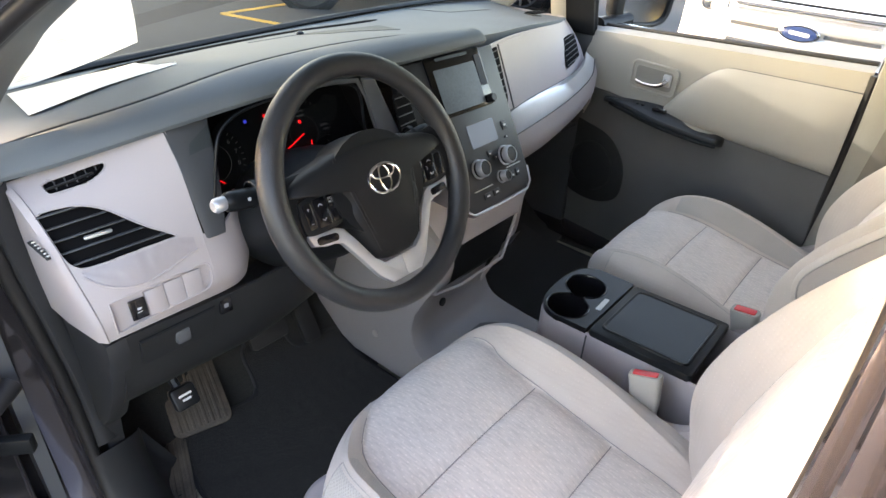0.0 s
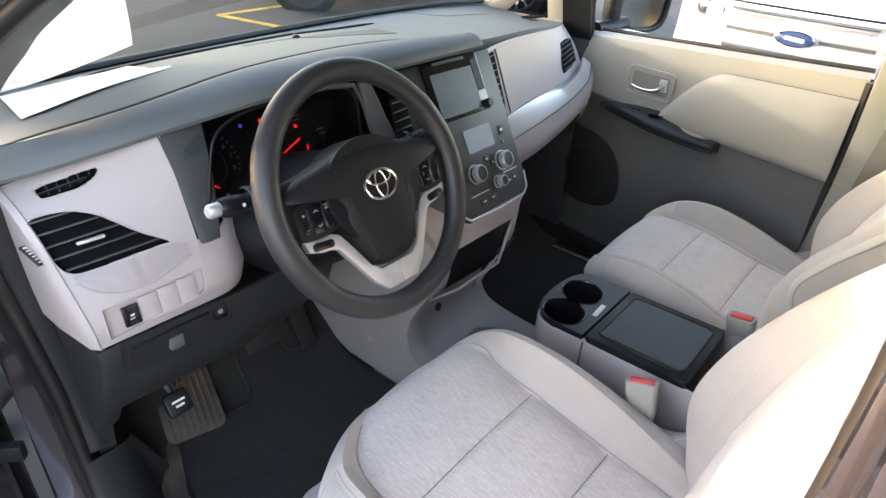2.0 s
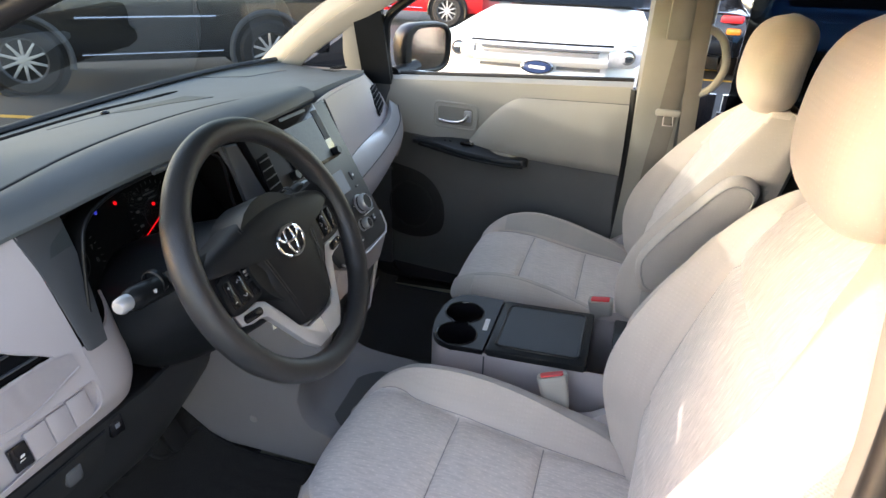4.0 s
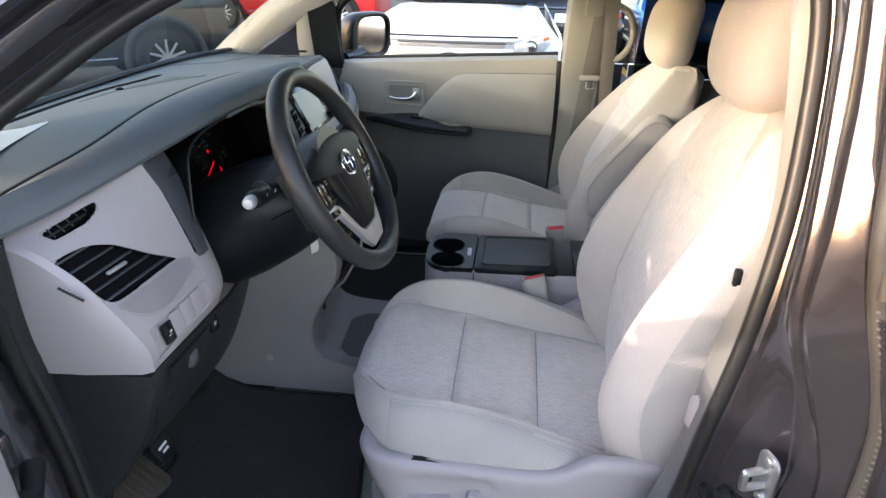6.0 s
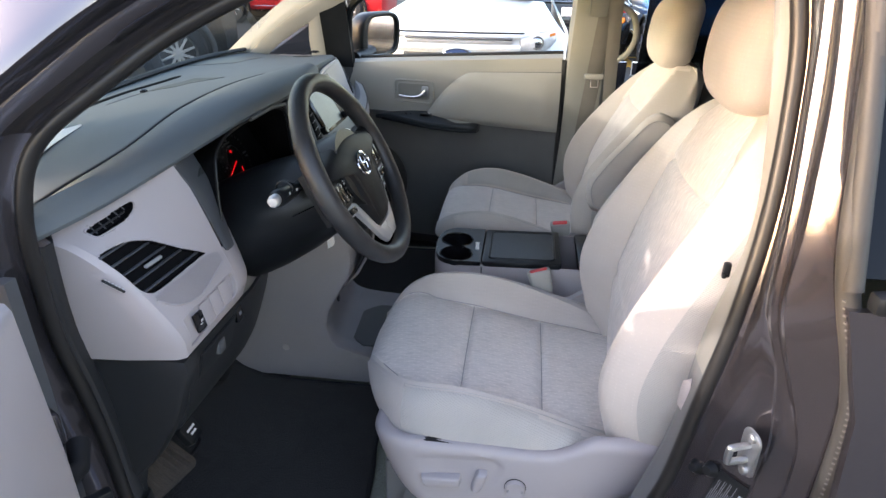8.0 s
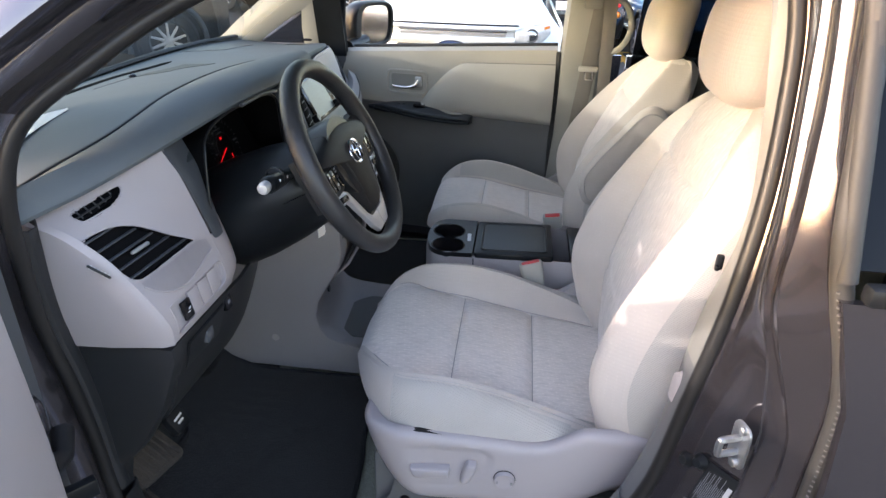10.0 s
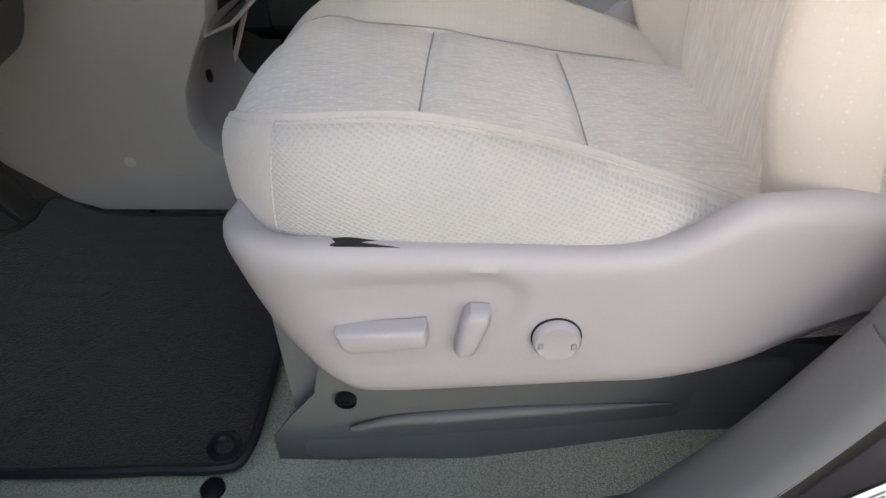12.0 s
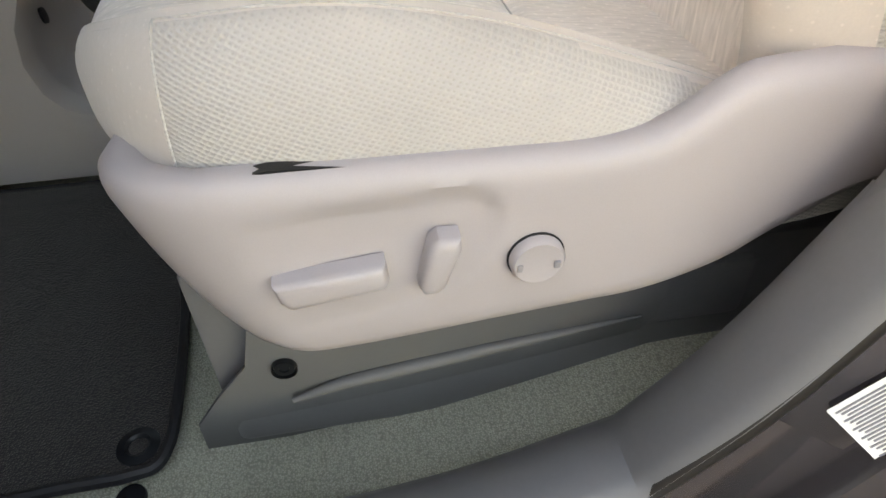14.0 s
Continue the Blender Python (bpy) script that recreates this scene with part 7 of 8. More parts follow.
part("sheet", loft([[on_shield(u, v) for u in np.linspace(0, 1, 16)] for v in np.linspace(0, 1, 14)], closed=False), SHEET, sticker, "thin white sheet")
for c, (u0, w, n_, v1) in enumerate(((0.38, 0.09, 12, 0.10), (0.52, 0.13, 14, 0.12), (0.68, 0.03, 4, 0.30), (0.84, 0.05, 10, 0.16), (0.92, 0.03, 6, 0.20))):
    for k in range(n_):
        v0 = v1 + 0.022 * k
        part("print_bar", loft([[on_shield(u0 + w * (0.7 + 0.3 * math.sin(k * 2.3 + c)) * a, v0 + 0.010 * b) + Vector((0, -0.003, -0.0025)) for a in (0, 0.5, 1)] for b in (0, 1)], closed=False), PALEINK, sticker)

# ---- passenger door ----
pd = thing("passenger_door", "beige and dark grey passenger door, shut", "car door", (1.85, 0.5, 0.5))
DX = lambda y: 1.745 + 0.115 * (y - 0.16) / 0.75
rows_u, rows_l = [], []
top_z = lambda y: 1.262 - 0.052 * (y - 0.15) / 0.76
mid_z = lambda y: 1.000 + 0.030 * (y - 0.16) / 0.75
for y in np.linspace(0.165, 1.02, 26):
    x = DX(y)
    rows_u.append([(x + 0.075, y, top_z(y) + 0.006), (x + 0.030, y, top_z(y) + 0.004), (x + 0.012, y, top_z(y) - 0.006), (x + 0.008, y, top_z(y) - 0.05), (x + 0.006, y, (top_z(y) + mid_z(y)) / 2), (x + 0.004, y, mid_z(y) + 0.02), (x + 0.006, y, mid_z(y))])
    rows_l.append([(x + 0.006, y, mid_z(y)), (x + 0.012, y, mid_z(y) - 0.012), (x + 0.016, y, 0.90), (x + 0.02, y, 0.75), (x + 0.03, y, 0.60), (x + 0.04, y, 0.50)])
part("upper_trim", sheet(rows_u, 0.004), BEIGE, pd, "beige upper door trim")
part("lower_trim", sheet(rows_l, 0.004), DOORGREY, pd, "dark grey lower door trim")
pod = smooth_poly([(0.975, 0.900), (0.900, 0.905), (0.820, 0.885), (0.765, 0.835), (0.740, 0.765), (0.755, 0.680), (0.85, 0.640), (0.965, 0.660), (1.000, 0.760)])
spk = part("speaker_pod", plate(pod, 0.010, Matrix(((0.153, 0, -1, DX(0.0) + 0.020), (1, 0, 0, 0), (0, 1, 0, 0), (0, 0, 0, 1))), 0.004, 2), KNEE, pd, "dark speaker panel low in the door")
part("speaker_ring", tube([Vector((DX(0.87) + 0.007 + 0.153 * 0.085 * math.cos(a), 0.87 + 0.085 * math.cos(a), 0.765 + 0.085 * math.sin(a))) for a in np.linspace(0, 2 * math.pi, 40, endpoint=False)], 0.003, 8, closed=True), KNEE, spk)
ins = []
for u in np.linspace(0, 1, 26):
    y = 0.168 + 0.51 * u
    zt = 1.205 - 0.025 * u - 0.19 * max(0, (u - 0.62) / 0.38) ** 1.6
    zb_ = 0.998 + 0.012 * u
    b = 0.040 * math.sqrt(max(0, min(1, (1 - u) / 0.35))) * min(1, 0.35 + u * 6)
    ins.append([(DX(y) + 0.004 - b * math.sin(math.pi * w) ** 0.45 * (0.55 + 0.45 * w), y, zt + (zb_ - zt) * w) for w in np.linspace(0, 1, 16)])
part("padded_insert", sheet(ins, 0.004), BEIGE, pd, "padded beige door insert")
part("insert_seam", tube([(r[0][0] - 0.0015, r[0][1], r[0][2] + 0.002) for r in ins], 0.0020, 6), DARK, pd, "dark seam round the insert")
arm_back = curve([0.452, 0.476, 0.583, 0.618, 0.704, 0.821, 0.86], [1.006, 1.012, 1.028, 1.038, 1.037, 1.021, 1.012])
arm_low = curve([0.452, 0.533, 0.658, 0.764, 0.86], [0.988, 0.986, 0.991, 1.002, 1.008])
arm_out = curve([0.452, 0.456, 0.470, 0.56, 0.66, 0.76, 0.83, 0.86], [0.012, 0.030, 0.043, 0.047, 0.044, 0.034, 0.016, 0.004])
arm_rings = []
for y in np.concatenate([np.linspace(0.452, 0.476, 6), np.linspace(0.49, 0.86, 26)]):
    x, w, zt, zl = DX(y), arm_out(y), arm_back(y), arm_low(y)
    lip = min(zt - 0.003, zl + 0.018)
    arm_rings.append([(x + 0.010, y, zt), (x - w * 0.3, y, zt - (zt - lip) * 0.25), (x - w * 0.80, y, lip + 0.002), (x - w * 0.95, y, lip - 0.001), (x - w, y, lip - 0.006), (x - w * 0.97, y, zl + 0.003), (x - w * 0.86, y, zl - 0.003), (x - w * 0.4, y, zl - 0.010), (x + 0.012, y, zl - 0.014)])
armrest = part("armrest_switch_panel", loft(arm_rings), STACK, pd, "dark grey armrest with window switch")
part("armrest_edge", tube([Vector(r[6]) + Vector((-0.001, 0, -0.001)) for r in arm_rings[2:-2]], 0.0055, 8), BLACK, armrest, "black rolled edge")
pull = []
for u in np.linspace(0, 1, 14):
    y = 0.474 + 0.112 * u
    w, zt, wide = arm_out(y), arm_back(y), math.sin(math.pi * (0.05 + 0.90 * u)) ** 0.7
    fall = zt - min(zt - 0.003, arm_low(y) + 0.018)
    row = []
    for k in np.linspace(0, 1, 6):
        off = 0.006 + 0.024 * wide * k
        row.append((DX(y) - off, y, zt - fall * float(np.interp(off / w, [0, 0.3, 0.8, 1], [0, 0.25, 0.94, 1.0])) + 0.0015))
    pull.append(row)
part("pull_pocket", sheet(pull, 0.002), BEIGE, armrest, "pale lining of the pull pocket")
part("window_switch", rbox((DX(0.66) - 0.020, 0.655, 1.029), (0.018, 0.044, 0.010), 0.003), GLOSS, pd)
part("switch_mark", rbox((DX(0.66) - 0.021, 0.642, 1.0345), (0.006, 0.008, 0.001), 0.0003, 1), INK, pd)
for dy in (0.0, 0.018):
    part("lock_button", rbox((DX(0.72) - 0.016, 0.715 + dy, 1.0290), (0.009, 0.009, 0.006), 0.002), KNEE, pd)
BM = Matrix(((0.153, 0, -1, DX(0.0) + 0.004), (1, 0, 0, 0), (0, 1, 0, 0), (0, 0, 0, 1))) @ pose(0.706, 1.108, 0)
hb = part("handle_bowl", tube([BM @ Vector((x, y, 0.002)) for x, y in rounded(0.150, 0.082, 0.016, 6)], 0.0045, 8, closed=True), BEIGE, pd, "raised rim of the door handle bowl")
part("bowl", plate(rounded(0.146, 0.078, 0.015), 0.0008, BM @ pose(0, 0, 0.0008)), BEIGE, hb)
part("bowl_floor", plate(rounded(0.122, 0.056, 0.010), 0.0006, BM @ pose(0, 0, 0.0018)), TRIM, hb)
part("pull_handle", tube([BM @ Vector(q) for q in spline([(0.056, -0.016, 0.004), (0.03, -0.019, 0.012), (-0.01, -0.017, 0.015), (-0.034, -0.008, 0.014), (-0.046, 0.008, 0.010)], 20)], [0.0045 + 0.003 * v for v in np.linspace(0, 1, 20)], 10), CHROME, hb, "silver pull handle")
part("handle_root", plate(rounded(0.026, 0.036, 0.005), 0.008, BM @ pose(-0.044, 0.004, 0.0015), 0.003), SILVER, hb)
part("window_pane", loft([[(DX(y) + 0.055 - 0.28 * w * 0.42, y, top_z(y) - 0.02 + 0.44 * w) for y in (0.17, 0.5, 0.95 - 0.48 * w * w)] for w in np.linspace(0, 1, 6)], closed=False), GLASS, pd, "clear side window")
part("belt_seal", tube([(DX(y) + 0.050, y, top_z(y) + 0.008) for y in np.linspace(0.165, 0.93, 8)], 0.007, 8), RUBBER, pd)
part("rear_edge_seal", tube([(DX(0.16) + 0.012, 0.158 - 0.03 * (z < 0.9) * (0.9 - z), z) for z in (0.5, 0.7, 0.9, 1.1, 1.25)], 0.012, 8), RUBBER, pd)
part("window_frame", tube(spline([(1.88, 0.955, 1.20), (1.845, 0.95, 1.33), (1.812, 0.905, 1.425), (1.755, 0.66, 1.545), (1.705, 0.42, 1.612), (1.682, 0.14, 1.635), (1.705, 0.132, 1.45), (1.76, 0.145, 1.26)], 50), 0.014, 8), BLACK, pd)
part("frame_front_panel", sheet([[(1.885 - 0.33 * (z - 1.20), y, z) for y in (0.945, 0.99, 1.045)] for z in (1.19, 1.30, 1.425)], 0.02), BLACK, pd, "black sail panel behind the mirror")
part("quarter_post", loft([[(1.878 - 0.30 * (z - 1.2) + a, 1.075 + b - 0.15 * max(0, z - 1.28), z) for a, b in ((-0.012, -0.028), (-0.018, 0.0), (-0.012, 0.028), (0.02, 0.026), (0.02, -0.026))] for z in (1.19, 1.28, 1.40)]), BEIGE, pd)
part("quarter_glass", loft([[(1.885, 1.30, 1.21), (1.885, 1.10, 1.21)], [(1.835, 1.04, 1.37), (1.830, 1.03, 1.372)]], closed=False), DARKGLASS, pd, "dark fixed quarter glass")
part("door_skin", sheet([[(1.965 + 0.03 * math.sin(math.pi * w), y, 0.30 + 0.92 * w) for y in (-0.08, 0.4, 1.03)] for w in np.linspace(0, 1, 7)], 0.01), PAINT, pd)

# ---- driver door, standing open ----
dd = thing("driver_door", "plum-grey driver door standing open, light grey inside", "car door", (0.06, 0.93, 0.4))
TH = radians(68)
DD = Matrix.Translation((0.055, 0.935, 0)) @ Matrix.Rotation(-TH, 4, "Z")  # local -y along the door, local +x inwards


def dplate(poly, x0, x1, r=0.0):
    """A side outline (distance from the hinge, height) between two depths of the door."""
    return plate([(-a, z) for a, z in poly], x1 - x0, DD @ Matrix(((0, 0, 1, x0), (1, 0, 0, 0), (0, 1, 0, 0), (0, 0, 0, 1))), r, 3)


shell = [(-0.035, 0.45), (-0.035, 1.02), (0.0, 1.24), (0.55, 1.262), (1.0, 1.275), (1.02, 1.05), (0.98, 0.62), (0.93, 0.40), (0.10, 0.38)]
part("outer_shell", dplate(shell, -0.03, 0.035, 0.015), PAINT, dd)
part("inner_trim", dplate([(0.05, 0.52), (0.045, 1.0), (0.06, 1.225), (0.55, 1.245), (0.96, 1.258), (0.975, 1.05), (0.93, 0.66), (0.88, 0.47), (0.14, 0.45)], 0.035, 0.085, 0.02), LIGHT, dd, "light grey door trim panel")
part("map_pocket", dplate([(0.10, 0.50), (0.10, 0.68), (0.75, 0.70), (0.82, 0.55), (0.78, 0.48), (0.16, 0.47)], 0.085, 0.125, 0.02), DARK, dd, "dark grey door pocket")
part("armrest", dplate([(0.25, 0.93), (0.26, 1.02), (0.50, 1.01), (0.85, 0.98), (0.85, 0.93)], 0.085, 0.145, 0.02), DARK, dd)
fr = [(-0.005, 0.02, 1.25), (-0.045, 0.20, 1.40), (-0.09, 0.42, 1.56), (-0.115, 0.60, 1.635), (-0.125, 0.80, 1.655), (-0.11, 0.93, 1.62), (-0.07, 0.985, 1.48), (-0.01, 0.995, 1.27)]
frame_path = [DD @ Vector((-a, -d, z)) for a, d, z in fr]
part("window_frame", tube(spline(frame_path, 40), 0.026, 10), PAINT, dd)
part("window_pane", loft([[DD @ Vector((0.0 + 0.11 * w, -(0.04 + 0.40 * w ** 1.1) * (1 - u) - (0.985 - 0.05 * w) * u, 1.255 + 0.37 * w)) for u in np.linspace(0, 1, 6)] for w in np.linspace(0, 1, 6)], closed=False), GLASS, dd, "clear window glass")
for z in (0.62, 0.98):
    part("hinge", rbox((0.075, 0.925, z), (0.07, 0.05, 0.06), 0.01, m=pose(0, 0, 0, 0, 0, -30)), PAINT, dd)
part("check_strap", rbox((0.075, 0.895, 0.84), (0.10, 0.018, 0.03), 0.004, m=pose(0, 0, 0, 0, 0, -40)), BLACK, dd)
part("wiring_boot", tube([(0.12, 0.90, 0.93), (0.085, 0.875, 0.92), (0.05, 0.87, 0.93)], [0.016, 0.013, 0.016], 10), RUBBER, dd)

mirror_thing = thing("side_mirror", "black side mirror housing with a mirror glass", "mirror", (2.03, 0.88, 1.22))
MT = Matrix.Translation((2.075, 0.90, 1.282)) @ pose(0, 0, 0, 4, 0, -30)
oval = [(math.copysign(abs(math.cos(a)) ** 0.55, math.cos(a)), math.copysign(abs(math.sin(a)) ** 0.6, math.sin(a))) for a in np.linspace(0, 2 * math.pi, 40, endpoint=False)]
part("housing", loft([[MT @ Vector((0.112 * k * c, y, 0.088 * k * s_)) for c, s_ in oval] for y, k in ((0.085, 0.45), (0.075, 0.7), (0.04, 0.92), (0.0, 1.0), (-0.022, 1.0), (-0.030, 0.96), (-0.031, 0.92))] + [[MT @ Vector((0.008 + 0.088 * k * c, y, 0.074 * k * s_)) for c, s_ in oval] for y, k in ((-0.029, 1.0), (-0.018, 0.98))]), BLACK, mirror_thing)
part("mirror_glass", loft([[MT @ Vector((0.008 + 0.084 * k * c, y, 0.071 * k * s_)) for c, s_ in oval] for y, k in ((-0.017, 1.0), (-0.0195, 0.985))]), CHROME, mirror_thing, "mirror glass")
part("arm", tube([(1.90, 0.955, 1.215), (1.96, 0.94, 1.215), (2.03, 0.92, 1.225)], [0.032, 0.030, 0.034], 12, flat=0.7), BLACK, mirror_thing)


# ---- outside ----
def line_on_ground(name, pts, w):
    th = thing(name, "worn yellow parking line on the asphalt", "road marking", (*pts[0], 0), "parking lines")
    a, b = Vector((*pts[0], 0)), Vector((*pts[1], 0))
    part("paint", rbox((a + b) / 2 + Vector((0, 0, 0.003)), ((b - a).length, w, 0.004), 0, m=basis((0, 0, 0), (b - a).normalized(), (0, 0, 1)) @ pose(0, 0, 0, -90)), YELLOW, th, smooth=False)


def wheel_parts(c, r, w, axis, parent, spokes=10):
    m = basis(c, (0, 0, 1), axis)
    m = m @ pose(0, 0, 0, -90, 0, 0)
    wh = part("wheel", lathe([(r * 0.62, -w / 2), (r * 0.9, -w / 2), (r, -w * 0.35), (r, w * 0.35), (r * 0.9, w / 2), (r * 0.64, w / 2), (r * 0.60, w * 0.3)], m, 40), RUBBER, parent, "black tyre")
    part("rim", lathe([(r * 0.63, w * 0.50), (r * 0.58, w * 0.42), (r * 0.56, -w * 0.2), (0, -w * 0.2)], m, 40), DARK, wh)
    for k in range(spokes):
        part("spoke", plate([(r * 0.08, -r * 0.05), (r * 0.6, -r * 0.035), (r * 0.6, r * 0.035), (r * 0.08, r * 0.05)], 0.03, m @ pose(0, 0, w * 0.28, 0, 0, 360 / spokes * k), 0.008), SILVER, wh)
    part("hub_cap", lathe([(r * 0.16, w * 0.2), (r * 0.15, w * 0.42), (0, w * 0.44)], m, 20), SILVER, wh)


# the van's own wheels and the closed rear quarter
for wy in (1.72, -1.62):
    for sg in (-1, 1):
        wheel_parts((CX + sg * 0.80, wy, 0.335), 0.335, 0.22, (sg, 0, 0), van, 7)
part("near_quarter_panel", sheet([[(0.050 - 0.028 * math.sin(math.pi * w), y, 0.32 + 0.955 * w) for y in (-2.74, -2.0, -1.305)] for w in np.linspace(0, 1, 7)], 0.012), PAINT, van)
part("near_quarter_glass", sheet([[(0.075 + 0.22 * w, y, 1.29 + 0.38 * w) for y in (-2.62, -1.9, -1.255)] for w in np.linspace(0, 1, 4)], 0.005), DARKGLASS, van, "dark tinted rear side glass")

# white SUV facing the passenger side
FX = 4.12
suv = thing("white_suv", "white SUV with a chrome bar grille, parked nose towards the van", "SUV", (FX + 2, 0.80, 0))
half, flank_w = 0.96, 0.80
srows = []
for d, z in ((0.03, 0.30), (0.0, 0.50), (0.0, 0.70), (0.02, 0.86), (0.03, 1.00), (0.06, 1.07), (0.16, 1.13), (0.55, 1.19), (1.05, 1.24)):
    srows.append([(FX + d + 0.26 * abs(u) ** 3.0, 0.78 + u * flank_w * (1 - 0.24 * max(0, min(1, (z - 1.04) / 0.20))), z - 0.03 * u ** 4 * (z > 1)) for u in np.linspace(-1, 1, 25)])
part("front_body", sheet(srows, 0.02), WHITE_PAINT, suv)
part("windscreen", sheet([[(FX + 1.05 + 0.85 * w, 0.78 + u * (0.60 - 0.04 * w), 1.25 + 0.42 * w) for u in np.linspace(-1, 1, 9)] for w in np.linspace(0, 1, 4)], 0.01), DARKGLASS, suv)
# black block added in place of the SUV's shaded interior
part("cabin_dark", rbox((FX + 2.6, 0.78, 1.30), (1.9, 1.1, 0.55), 0.1), BLACK_PAINT, suv)
part("roof", sheet([[(FX + 1.85 + 2.2 * w, 0.78 + u * 0.56, 1.68 - 0.05 * u * u - 0.05 * (w - 0.3) ** 2) for u in np.linspace(-1, 1, 9)] for w in np.linspace(0, 1, 5)], 0.03), WHITE_PAINT, suv)
for sg in (-1, 1):
    part("side_body", sheet([[(FX + 0.30 + 4.1 * w, 0.78 + sg * flank_w * (1.0 - 0.03 * (z > 1.0)), z) for z in (0.35, 0.7, 1.0, 1.08)] for w in np.linspace(0, 1, 6)], 0.02), WHITE_PAINT, suv)
    wheel_parts((FX + 0.95, 0.78 + sg * (flank_w - 0.08), 0.36), 0.36, 0.24, (0, sg, 0), suv)
    lamp_at = lambda y, z, d: (FX + d + 0.26 * (y / half) ** 3.0, 0.785 + sg * y, z)
    lamp_top, lamp_low = curve([0.44, 0.52, 0.62, 0.69], [1.045, 1.066, 1.088, 1.082]), curve([0.44, 0.54, 0.60, 0.65, 0.69], [0.957, 0.950, 0.952, 0.985, 1.03])
    lp = part("headlamp", sheet([[lamp_at(y, lamp_low(y) + (lamp_top(y) - lamp_low(y)) * w, 0.012 - 0.02 * math.sin(math.pi * w)) for y in np.linspace(0.445, 0.69, 12)] for w in np.linspace(0, 1, 6)], 0.01), LENS, suv, "clear headlamp")
    part("lamp_rim", tube([lamp_at(y, lamp_low(y), 0.006) for y in np.linspace(0.445, 0.69, 12)] + [lamp_at(y, lamp_top(y), 0.006) for y in np.linspace(0.69, 0.445, 12)], 0.005, 6, closed=True), DARK, lp)
    ringm = basis(lamp_at(0.563, 1.015, -0.008), (0, 1, 0), (0, 0, 1)) @ pose(0, 0, 0, 180)
    part("projector_ring", lathe([(0.048, 0.0), (0.046, 0.012), (0.036, 0.010)], ringm, 28), DARK, lp)
    part("projector", lathe([(0.036, 0.006), (0.030, 0.012), (0, 0.016)], ringm, 28), CHROME, lp)
    part("amber_reflector", sheet([[lamp_at(y, z + 0.25 * (y - 0.66), -0.010) for y in (0.648, 0.668, 0.686)] for z in (1.045, 1.06, 1.078)], 0.004), AMBER, lp)
    part("amber_reflector", sheet([[lamp_at(y, z, -0.010) for y in (0.452, 0.475, 0.500)] for z in (0.985, 1.0, 1.025)], 0.004), AMBER, lp)
def across(name, z, h, w, d, mt, parent=None, label=""):
    """A bar across the nose, following its curve."""
    return part(name, sheet([[(FX + d - 0.008 * (1 - abs(k)) + 0.26 * abs(u * w / half) ** 3.0, 0.785 + u * w, z + h / 2 * k) for u in np.linspace(-1, 1, 17)] for k in np.linspace(-1, 1, 5)], 0.008), mt, parent or suv, label)


NOSECHROME = material("bright_chrome", (0.88, 0.89, 0.90), 0.28, metal=0.55, var=0.04, bump=0)
across("grille_backing", 0.935, 0.25, 0.435, 0.010, NOSECHROME)
for q in (-1, 1):
    part("grille_slot", sheet([[(FX - 0.004 + 0.26 * abs(y / half) ** 3.0, 0.785 + q * y, z) for y in np.linspace(0.12, 0.40, 7)] for z in (0.918, 0.928, 0.938)], 0.006), DARK, suv, "dark grille slot")
across("grille_bar", 1.055, 0.028, 0.445, -0.004, NOSECHROME, None, "chrome grille frame")
across("grille_bar", 0.972, 0.048, 0.445, -0.010, NOSECHROME, None, "chrome grille bar")
across("grille_bar", 0.872, 0.060, 0.43, -0.004, NOSECHROME, None, "chrome grille bar")
across("hood_gap", 1.077, 0.004, 0.47, 0.012, BLACK)
mesh = across("upper_mesh", 1.020, 0.036, 0.38, 0.000, SILVER, None, "grey grille mesh")
for k in range(11):
    part("mesh_slot", rbox((FX - 0.006 + 0.26 * abs((k - 5) * 0.066 / half) ** 3, 0.785 + (k - 5) * 0.066, 1.010), (0.008, 0.052, 0.007), 0.002), DARK, mesh)
across("mesh_lip", 1.041, 0.005, 0.385, -0.006, DARK, mesh)
across("lower_slot", 0.832, 0.018, 0.40, -0.002, DARK)
BADGE = basis((FX - 0.026, 0.787, 0.930), (0, 1, 0), (0, 0, 1)) @ pose(0, 0, 0, 180)
part("badge", lathe([(0.108, 0.0), (0.108, 0.010), (0.102, 0.014), (0, 0.014)], BADGE @ Matrix.Diagonal((1, 0.42, 1, 1)), 40), CHROME, suv, "chrome rimmed oval badge")
part("badge_field", lathe([(0.092, 0.0142), (0.090, 0.0155), (0, 0.0155)], BADGE @ Matrix.Diagonal((1, 0.40, 1, 1)), 40), material("navy_enamel", (0.03, 0.06, 0.16), 0.3, var=0.05, bump=0), suv, "blue oval")
part("badge_bar", plate(rounded(0.110, 0.020, 0.008), 0.001, BADGE @ pose(0, 0, 0.0157, 0, 0, -4)), PAPER, suv)


